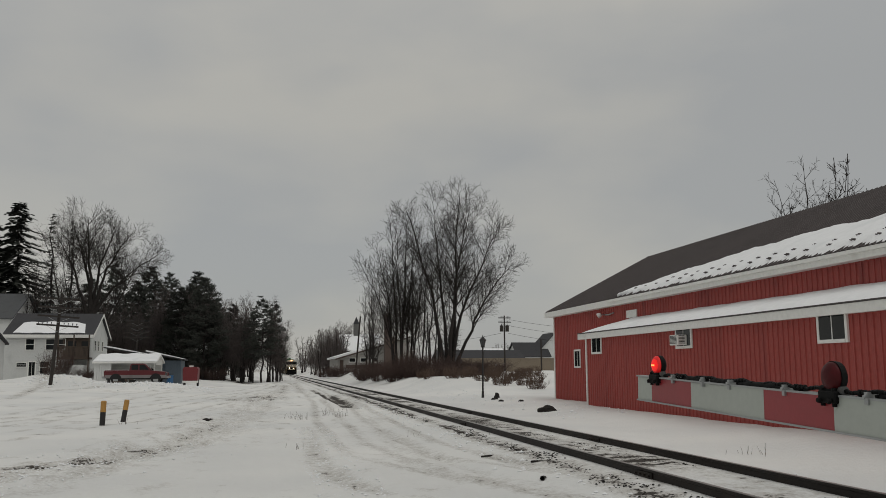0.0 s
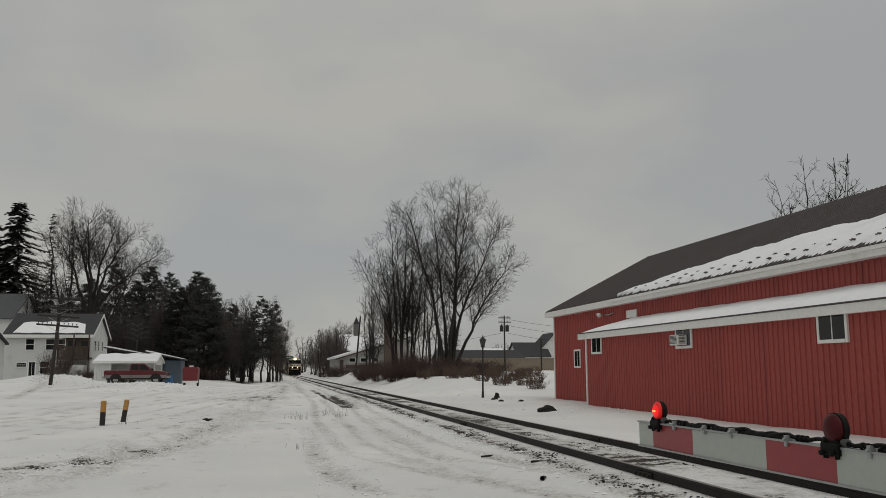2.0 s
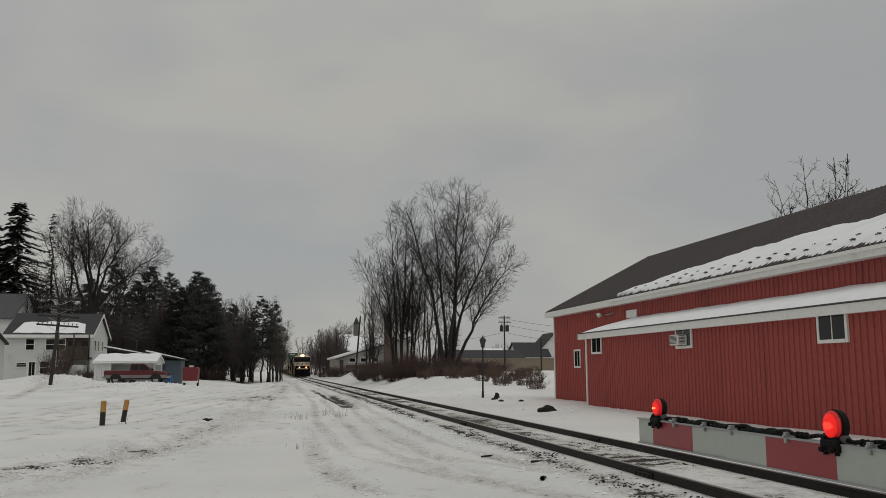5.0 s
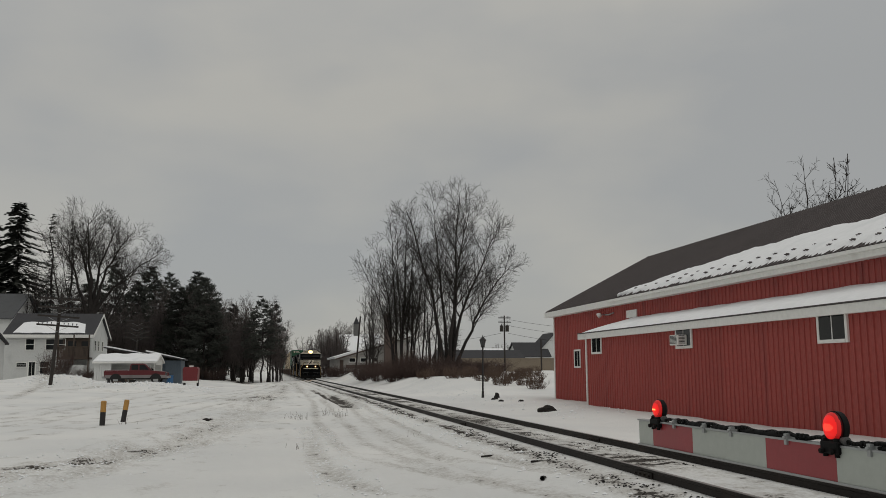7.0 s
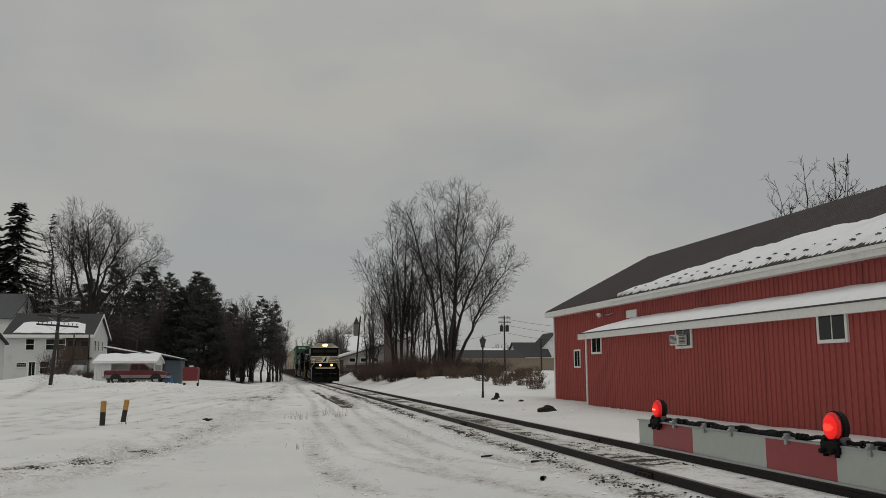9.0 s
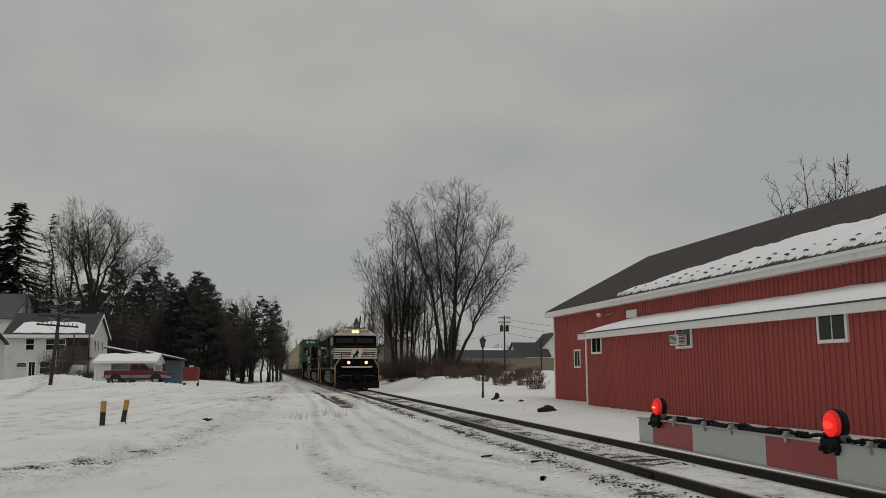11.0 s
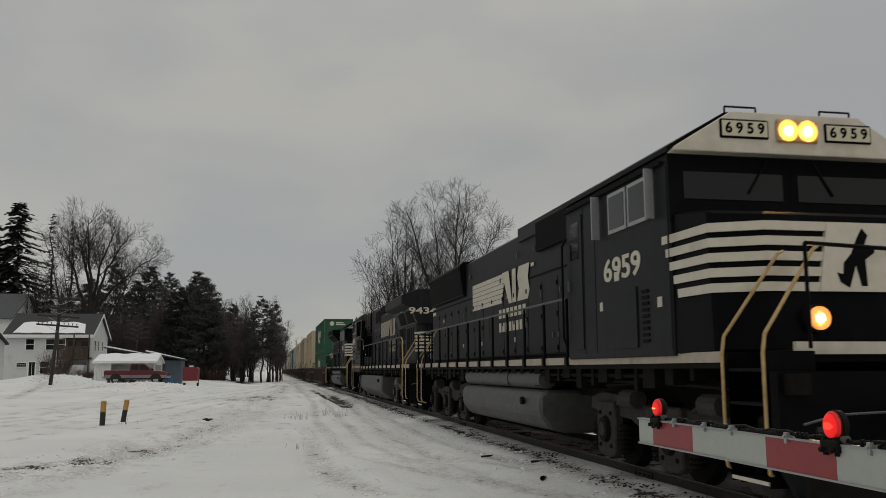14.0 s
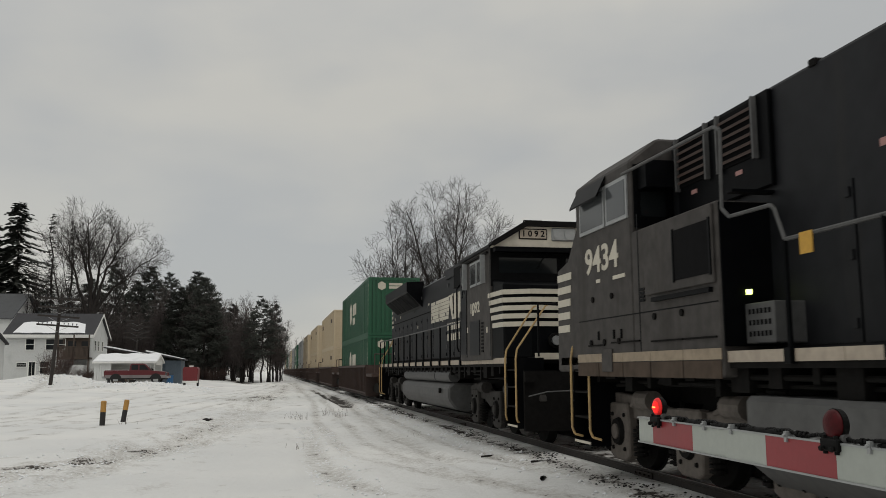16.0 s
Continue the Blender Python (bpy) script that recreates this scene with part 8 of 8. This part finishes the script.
def white_house():
    x0, x1, y0, y1, base, eave, ridge = -26.2, -18.1, 95.0, 104.2, 0.1, 5.1, 7.35
    h = gable_house("house", "white two-storey clapboard house with dark roof and brown balcony", x0, x1, y0, y1, base, eave, ridge, CLAPBOARD, SHINGLE)
    part("eaves_board", B((x0 - 0.3, x1 + 0.3, y0 - 0.40, y0 - 0.36, eave - 0.36, eave - 0.04)), WHITE_TRIM, h)
    mid = (y0 + y1) / 2
    bm = bmesh.new()
    prism(bm, [(y0 - 0.38, eave - 0.34), (mid, ridge - 0.14), (y1 + 0.38, eave - 0.34), (y1 + 0.38, eave - 0.06), (mid, ridge + 0.13), (y0 - 0.38, eave - 0.06)], "x", x1 + 0.302, x1 + 0.34)
    part("barge_board", bm, WHITE_TRIM, h)
    house_window(h, -23.9, y0, 3.55, 0.75, 1.05)
    house_window(h, -21.95, y0, 3.55, 0.85, 1.05)
    house_window(h, -21.0, y0, 3.55, 0.85, 1.05)
    house_window(h, -24.6, y0, 1.85, 0.9, 0.36)
    house_window(h, -22.4, y0, 1.15, 0.85, 1.2)
    for yy in (97.0, 98.8, 101.0):
        house_window(h, x1, yy, 3.5, 0.7, 1.0, face="x")
    door = part("door", B((-24.0, -23.2, y0 - 0.09, y0 - 0.03, 0.75, 2.45)), WHITE_TRIM, h, "white door with dark glass")
    for k in range(2):
        part("pane", B((-23.88 + k * 0.3, -23.62 + k * 0.3, y0 - 0.10, y0 - 0.091, 0.95, 2.3)), GLASS, door)
    # balcony of brown wood under the eaves, on posts
    bal = part("balcony", B((-20.9, -17.9, 93.2, y0 - 0.03, 2.55, 2.75)), BROWN_WOOD, h, "brown wooden balcony")
    for k in range(26):
        xx = -20.88 + k * 0.1165
        part("baluster", B((xx, xx + 0.085, 93.2, 93.24, 2.75, 3.75)), BROWN_WOOD, bal)
    part("top_rail", B((-20.9, -17.9, 93.16, 93.28, 3.75, 3.84)), BROWN_WOOD, bal)
    for xx in (-20.85, -19.4, -17.95):
        part("post", B((xx - 0.06, xx + 0.06, 93.2, 93.32, 0.3, 5.0)), BROWN_WOOD, bal)
    part("back_wall", B((-20.8, -18.2, y0 - 0.06, y0 - 0.032, 2.75, 4.8)), BROWN_WOOD, bal)
    for xx in (-20.3, -19.0):
        part("opening", B((xx, xx + 0.8, y0 - 0.075, y0 - 0.061, 2.85, 4.4)), GLASS, bal)
    part("porch_base", B((-21.6, -18.3, 92.9, 94.9, 0.1, 2.0)), CLAPBOARD, h, "low white entrance wing")
    return h


white_house()


def snow_patch(name, label, fn, us, vs):
    """A layer of snow on a slope: fn(u, v) gives the place for u, v in 0..1."""
    bm = bmesh.new()
    rows = [[bm.verts.new(fn(u, v)) for v in vs] for u in us]
    for a, b in zip(rows, rows[1:]):
        for j in range(len(vs) - 1):
            bm.faces.new((a[j], b[j], b[j + 1], a[j + 1]))
    return whole(name, bm, SNOW, label, "snow", smooth=True)


def house_roof_snow(u, v):
    x = -25.6 + u * 6.9
    top = 0.58 + 0.025 * math.sin(u * 17) - 0.30 * max(0, u - 0.75) - 0.25 * max(0, 0.2 - u)
    lo = 0.06 + 0.012 * math.sin(u * 23)
    s = lo + (top - lo) * v
    y = 94.65 + s * 4.95
    h = 0.17 + 0.10 * math.sin(math.pi * v) ** 0.5 * (1 if 0.02 < u < 0.98 else 0)
    return (x + 0.8 * v * (0.5 - u), y, 4.93 + (y - 94.65) * 0.489 + h)


snow_patch("house_snow", "patch of snow on the house's dark roof", house_roof_snow, np.linspace(0, 1, 40), np.linspace(0, 1, 8))

back_house = gable_house("house", "older white house with a grey roof behind", -40.5, -28.6, 105, 118, 0.4, 7.3, 10.4, CLAPBOARD, surface("grey_slate", (0.075, 0.078, 0.082), 0.85, 0, 16, 0.2, 0.2), "x", False)
part("lower_wing", B((-34, -27.6, 108, 111, 0.4, 5.2)), GREY_WALL, back_house, "grey lower wing")
gable_house("house", "small white gabled outbuilding behind the house", -27.0, -25.4, 113, 117, 0.4, 7.0, 8.2, CLAPBOARD, SHINGLE, "y", False)
edge_house = gable_house("house", "small white house corner with snowy porch roof", -28.6, -24.9, 84, 90, 0.2, 4.0, 4.9, CLAPBOARD, SHINGLE, "x")
house_window(edge_house, -24.0, 84, 1.5, 0.5, 1.0)


def carport():
    c = thing("carport", "white open-sided carport with thick snow on its roof", "carport")
    x0, x1, y0, y1 = -15.3, -10.2, 82.5, 88.0
    for x in (x0, (x0 + x1) / 2 + 0.8, x1 - 0.1):
        for y in (y0, y1 - 0.1):
            part("post", B((x, x + 0.1, y, y + 0.1, 0.0, 2.2)), WHITE_TRIM, c)
    part("back_wall", B((x0, x1, y1, y1 + 0.05, 0.0, 2.2)), CLAPBOARD, c)
    part("side_wall", B((x0 - 0.05, x0, y0, y1, 0.0, 2.2)), CLAPBOARD, c)
    for k in range(7):
        part("wall_board", B((x0 + k * 0.2, x0 + k * 0.2 + 0.18, y0 - 0.04, y0, 0.1, 2.05)), CLAPBOARD, c)
    bm = bmesh.new()
    prism(bm, [(y0 - 0.3, 2.05), (y0 - 0.3, 2.2), ((y0 + y1) / 2, 2.85), (y1 + 0.3, 2.2), (y1 + 0.3, 2.05), ((y0 + y1) / 2, 2.70)], "x", x0 - 0.2, x1 + 0.2)
    part("roof", bm, WHITE_TRIM, c)
    part("gable_panel", B((x1 - 0.02, x1 + 0.03, y0 + 0.6, y1 - 0.6, 1.9, 2.4)), WHITE_TRIM, c)

    def fn(u, v):
        y = y0 - 0.28 + v * ((y0 + y1) / 2 - y0 + 0.28)
        h = 0.02 if v == 0 or u in (0.0, 1.0) else 0.13 + 0.04 * math.sin(u * 19 + v * 3)
        return (x0 - 0.18 + u * (x1 - x0 + 0.36), y, 2.2 + (y - y0 + 0.3) * 0.2131 + h)
    snow_patch("carport_snow", "smooth thick snow on the carport roof", fn, np.linspace(0, 1, 30), np.linspace(0, 1, 7))


carport()


def shed(x0, x1, y0, y1, z0, z1, material, label, roof_z):
    s = thing("shed", label, "shed")
    part("shell", B((x0, x1, y0, y1, z0, z1)), material, s)
    for k in range(int((x1 - x0) / 0.3)):
        part("batten", B((x0 + 0.1 + k * 0.3, x0 + 0.15 + k * 0.3, y0 - 0.03, y0 - 0.001, z0, z1)), material, s)
    bm = bmesh.new()
    prism(bm, [(x0 - 0.3, roof_z), (x1 + 0.3, z1), (x1 + 0.3, z1 + 0.12), (x0 - 0.3, roof_z + 0.12)], "y", y0 - 0.4, y1 + 0.2)
    part("roof", bm, SHINGLE, s)
    bm = bmesh.new()
    prism(bm, [(x0 - 0.2, roof_z + 0.125), (x1 + 0.1, z1 + 0.125), (x1 + 0.1, z1 + 0.19), (x0 - 0.2, roof_z + 0.24)], "y", y0 - 0.3, y1 + 0.1)
    whole("shed_snow", bm, SNOW, "snow layer on the shed roof", "snow")
    return s


shed(-11.6, -8.5, 88.4, 92, 0.1, 2.35, BLUE_SIDING, "blue-grey wooden shed with a snowy sloping roof", 3.1)
shed(-15.8, -12.4, 91, 95, 0.1, 2.9, BROWN_WOOD, "low brown shed with a snowy roof", 3.6)


def drum(x, y, label, material):
    d = thing("barrel", label, "barrel", pose(x, y, gz(x, y)))
    bm = bmesh.new()
    for z in (0, 0.3, 0.6):
        tube(bm, (0, 0, z), (0, 0, z + 0.27), 0.29, 0.29, 14)
        tube(bm, (0, 0, z + 0.27), (0, 0, z + 0.3), 0.305, 0.305, 14)
    part("drum", bm, material, d)


BLUE_PLASTIC = surface("blue_plastic", (0.03, 0.12, 0.26), 0.45, 0, 20, 0.1, 0.02)
drum(-8.7, 81, "blue plastic barrel beside the shed", BLUE_PLASTIC), drum(-9.3, 82, "dark blue barrel beside the shed", BLUE_SIDING)


def red_trailer():
    t = thing("trailer", "small red box trailer with a snowy top", "trailer", pose(-7.05, 81.5, gz(-7.05, 81.5)))
    bm = bmesh.new()
    prism(bm, [(-0.62, 0.45), (0.62, 0.45), (0.66, 1.55), (0.55, 1.72), (-0.55, 1.72), (-0.66, 1.55)], "y", 0, 2.4)
    part("body", bm, surface("red_trailer_paint", (0.15, 0.014, 0.018), 0.5, 0, 12, 0.1, 0.03), t, bevel=0.03)
    part("pale_base", B((-0.64, 0.64, -0.02, 2.4, 0.32, 0.5)), WHITE_TRIM, t, "pale lower band")
    for s in (-1, 1):
        bm = bmesh.new()
        tube(bm, (s * 0.5, 1.4, 0.28), (s * 0.66, 1.4, 0.28), 0.28, n=16)
        part("wheel", bm, RUBBER, t)
    part("roof_vent", B((-0.18, 0.18, 0.8, 1.2, 1.72, 1.86)), WHITE_TRIM, t)


red_trailer()


def pickup():
    """A crew pickup seen from its side, heading +x."""
    t = thing("pickup_truck", "maroon pickup truck with silver lower panels parked behind snow heaps", "pickup truck", pose(-13.75, 78.0, gz(-11.3, 78) - 0.02))
    L, W = 5.15, 1.85
    bm = bmesh.new()
    prism(bm, [(0.05, 0.62), (0.0, 1.10), (2.0, 1.12), (2.02, 1.16), (3.55, 1.14), (4.6, 1.06), (5.05, 0.98), (5.15, 0.62)], "y", 0, W)
    body = part("body", bm, TRUCK_RED, t, bevel=0.04)
    bm = bmesh.new()
    prism(bm, [(2.02, 1.15), (2.12, 1.66), (2.3, 1.72), (3.15, 1.72), (3.35, 1.64), (3.85, 1.13)], "y", 0.08, W - 0.08)
    cab = part("cab", bm, TRUCK_RED, t, bevel=0.03)
    for a, b, c, d in ((2.2, 2.75, 2.2, 2.75), (2.85, 3.62, 2.85, 3.25)):
        bm = bmesh.new()
        prism(bm, [(a, 1.20), (b, 1.20), (d, 1.62), (c, 1.62)], "y", 0.068, 0.076)
        part("side_window", bm, GLASS, cab)
    bm = bmesh.new()
    vs = [bm.verts.new(p) for p in ((3.86, 0.2, 1.17), (3.86, W - 0.2, 1.17), (3.40, W - 0.25, 1.63), (3.40, 0.25, 1.63))]
    bm.faces.new(vs)
    bmesh.ops.solidify(bm, geom=bm.faces[:], thickness=0.01)
    part("windscreen", bm, GLASS, cab)
    part("lower_panel", B((0.1, 5.1, -0.012, -0.002, 0.50, 0.76)), TRUCK_GREY, body, "silver lower panel")
    part("chassis", B((0.2, 5.0, 0.1, W - 0.1, 0.38, 0.62)), RUBBER, t)
    part("front_bumper", B((5.0, 5.25, 0.05, W - 0.05, 0.48, 0.68)), STEEL_GREY, t, bevel=0.02)
    part("rear_bumper", B((-0.12, 0.08, 0.05, W - 0.05, 0.48, 0.66)), STEEL_GREY, t, bevel=0.02)
    part("headlight", B((4.95, 5.12, -0.006, 0.25, 0.78, 0.95)), GLASS_PALE, t)
    part("bed_snow", B((0.12, 1.9, 0.15, W - 0.15, 1.1, 1.19)), SNOW, t, "snow lying in the truck bed", bevel=0.03)
    part("bed_rail", B((0.1, 1.95, 0.0, 0.07, 1.12, 1.17)), TRUCK_RED, t)
    for x in (0.98, 4.2):
        for y in (0.0, W - 0.22):
            bm = bmesh.new()
            tube(bm, (x, y, 0.37), (x, y + 0.22, 0.37), 0.37, n=22)
            wheel = part("wheel", bm, RUBBER, t)
            bm = bmesh.new()
            tube(bm, (x, y - 0.01, 0.37), (x, y + 0.05, 0.37), 0.21, n=16)
            part("rim", bm, STEEL_GREY, wheel)
        bm = bmesh.new()
        n = 12
        vs = [bm.verts.new((x + 0.47 * math.cos(math.pi * k / n), -0.014, 0.42 + 0.47 * math.sin(math.pi * k / n))) for k in range(n + 1)]
        bm.faces.new(vs)
        part("wheel_arch", bm, RUBBER, body)


pickup()


def yard_junk():
    """Dark bits before the pickup and in the yards."""
    j = thing("scrap_heap", "dark scrap and branches lying in ploughed snow", "scrap", pose(-11.9, 74.5, gz(-11.9, 74.5)))
    rng = random.Random(15)
    for k in range(22):
        x, y = rng.uniform(-0.9, 0.9), rng.uniform(-0.5, 0.5)
        part("scrap_piece", B((x, x + rng.uniform(0.15, 0.5), y, y + 0.2, 0.0, rng.uniform(0.1, 0.4))), RUBBER if k % 2 else BROWN_WOOD, j)


yard_junk()


# ---- village beyond the trees ----
TAN = surface("tan_block_wall", (0.22, 0.18, 0.135), 0.85, 0, 5, 0.08, 0.1)
BRICK_DARK = surface("sooty_brick", (0.09, 0.065, 0.055), 0.9, 0, 12, 0.25, 0.2)


PALE_WALL = surface("pale_weathered_wall", (0.34, 0.33, 0.31), 0.85, 0, 4, 0.12, 0.1, stain=(0.22, 0.20, 0.18))


def factory():
    f = thing("factory", "grey gabled factory with snowy roof edge and tall chimney", "factory")
    bm = bmesh.new()
    prism(bm, [(11.2, 0.2), (23.5, 0.2), (23.5, 7.0), (11.2, 3.4)], "y", 150, 172)
    part("wall", bm, PALE_WALL, f)
    bm = bmesh.new()
    prism(bm, [(10.7, 3.25), (23.8, 7.1), (23.8, 7.45), (10.7, 3.6)], "y", 149.5, 172.5)
    part("roof", bm, SNOW, f, "snow-covered lean roof")
    bm = bmesh.new()
    prism(bm, [(10.7, 3.0), (23.8, 6.85), (23.8, 7.09), (10.7, 3.24)], "y", 149.3, 149.48)
    part("roof_edge", bm, BRICK_DARK, f)
    part("dark_band", B((12.5, 17.5, 149.9, 149.96, 1.6, 2.2)), BRICK_DARK, f)
    part("door", B((11.5, 12.1, 149.9, 149.97, 0.3, 3.0)), BRICK_DARK, f)
    for k in range(3):
        win = part("window", B((13.0 + k * 1.9, 14.2 + k * 1.9, 149.88, 149.95, 2.6, 3.4)), WHITE_TRIM, f, "white factory window")
        part("pane", B((13.1 + k * 1.9, 14.1 + k * 1.9, 149.86, 149.875, 2.7, 3.3)), GLASS, win)
    bm = bmesh.new()
    prism(bm, [(18.75, 147), (19.8, 147), (19.8, 148.05), (18.75, 148.05)], "z", 0, 10.6)
    ch = part("chimney", bm, BRICK_DARK, f, "square dark brick chimney")
    part("chimney_cap", B((18.68, 19.87, 146.93, 148.12, 10.6, 10.85)), BRICK_DARK, ch)
    part("chimney_shoulder", B((19.8, 20.5, 147, 148.05, 0, 6.9)), BRICK_DARK, ch)
    return f


factory()
far_barn = gable_house("house", "distant pale building with snowy roof and cupola", 15.0, 23.5, 190, 200, 0, 5.6, 9.0, GREY_WALL, SNOW, "x", False)
part("cupola", B((17.9, 19.1, 194.4, 195.6, 8.8, 11.4)), GREY_WALL, far_barn, "pale roof cupola")
bm_c = bmesh.new()
tube(bm_c, (18.5, 195, 11.4), (18.5, 195, 13.0), 0.95, 0.05, 4)
part("cupola_roof", bm_c, SHINGLE, far_barn)

tan_wall = whole("boundary_wall", B((28.4, 60, 130, 130.4, -0.2, 2.85), (28.3, 60, 129.95, 130.45, 2.85, 3.0)), TAN, "long tan block wall beyond the snowy lot", "wall")
long_shed = gable_house("house", "long low dark-roofed building behind the wall", 29, 44, 150, 158, 0, 3.0, 4.6, GREY_WALL, SHINGLE, "x", False)
vill_a = gable_house("house", "pale village house with a dark grey roof", 48.6, 55.2, 170, 178, 0, 3.9, 6.6, CLAPBOARD, SHINGLE, "x", False)
for xx in (50, 53.5):
    house_window(vill_a, xx, 170, 2.6, 0.9, 0.9)
vill_b = gable_house("house", "tall pale village house with steep gable", 54.2, 60, 172, 180, 0, 5.6, 8.6, CLAPBOARD, SHINGLE, "y", False)
gable_house("house", "small white village house with a snowy roof", 42.6, 46.4, 172, 178, 0, 3.6, 5.4, CLAPBOARD, SNOW, "x", False)
gable_house("house", "low house with a snowy roof in the wood", -14.2, -9.0, 127, 131, 0, 3.9, 5.0, BROWN_WOOD, SNOW, "x", False)


def picket_rail():
    f = thing("fence", "low white picket fence before the village", "fence")
    for k in range(22):
        x = 28.0 + k * 0.28
        part("picket", B((x, x + 0.12, 127, 127.04, 0.0, 1.35)), WHITE_TRIM, f)
    part("rail", B((28.0, 34.2, 127.045, 127.08, 0.8, 0.9)), WHITE_TRIM, f)


picket_rail()
for k, (x, y) in enumerate([(30.6, 118), (31.5, 117), (41.5, 112)]):
    p = thing("fence_post", "short dark wooden post in the snow", "post", pose(x, y, gz(x, y)), "posts in the lot")
    bm_p = bmesh.new()
    tube(bm_p, (0, 0, -0.2), (0, 0, 1.3), 0.12, 0.11, 8)
    part("shaft", bm_p, WOOD_POLE, p)
    bm_p = bmesh.new()
    tube(bm_p, (0, 0, 1.3), (0, 0, 1.4), 0.13, 0.10, 8)
    part("snow_cap", bm_p, SNOW, p, "cap of snow")


# ---- everything that moves ----
def motions():
    front = 15.30 + SPEED * 13.5          # the leading coupler's y at the start
    for ob, back, up in train:
        walk(ob, [(t, pose(TRACK, front + back - SPEED * t, up)) for t in (0.0, 16.0)])
        for curve in ob.animation_data.action.layers[0].strips[0].channelbag(ob.animation_data.action_slot).fcurves:
            for key in curve.keyframe_points:
                key.interpolation = "LINEAR"
    # the gate arm comes down, bounces and goes on swaying a little
    sway = ((0.0, 1.97), (0.1, 1.42), (0.2, 0.88), (0.3, 0.38), (0.4, 0.02), (0.5, -0.10), (0.75, 0.12), (1.0, 0.26), (1.5, 0.18), (2.0, -0.07), (2.5, 0.18), (3.0, 0.20), (3.5, 0.0), (4.0, 0.06),
            (4.6, 0.18), (5.2, 0.02), (5.8, 0.08), (6.5, 0.18), (7.0, 0.0), (7.5, 0.06), (8.0, 0.18), (8.5, 0.10), (9.0, 0.0), (9.8, 0.14), (10.6, 0.06), (11.5, 0.13), (12.5, 0.05), (13.2, 0.13), (14.0, 0.05), (15.0, 0.13), (16.0, 0.10))
    walk(gate_arm, [(t, pose(AX, APIV, AZ, a)) for t, a in sway])
    # the lamp's flashing: the added barrel turns its lit face out
    rows = []
    spot = flash_core.location.copy()
    turn = 180.0

    def key(t, a):
        rows.append((t, pose(spot.x, spot.y, spot.z, 0, 0, a)))
    key(0.0, 180)
    k = 0
    a = 180
    while 0.45 + 1.038 * k < 15.9:
        for t in (0.45 + 1.038 * k, 0.45 + 1.038 * k + 0.46):
            f = round(t * FPS - 0.15)
            if f / FPS < 15.8:
                for j in range(4):
                    key((f + j - 2) / FPS, a + 60 * j)
                a += 180
        k += 1
    key(16.0, a)
    walk(flash_core, rows)


motions()
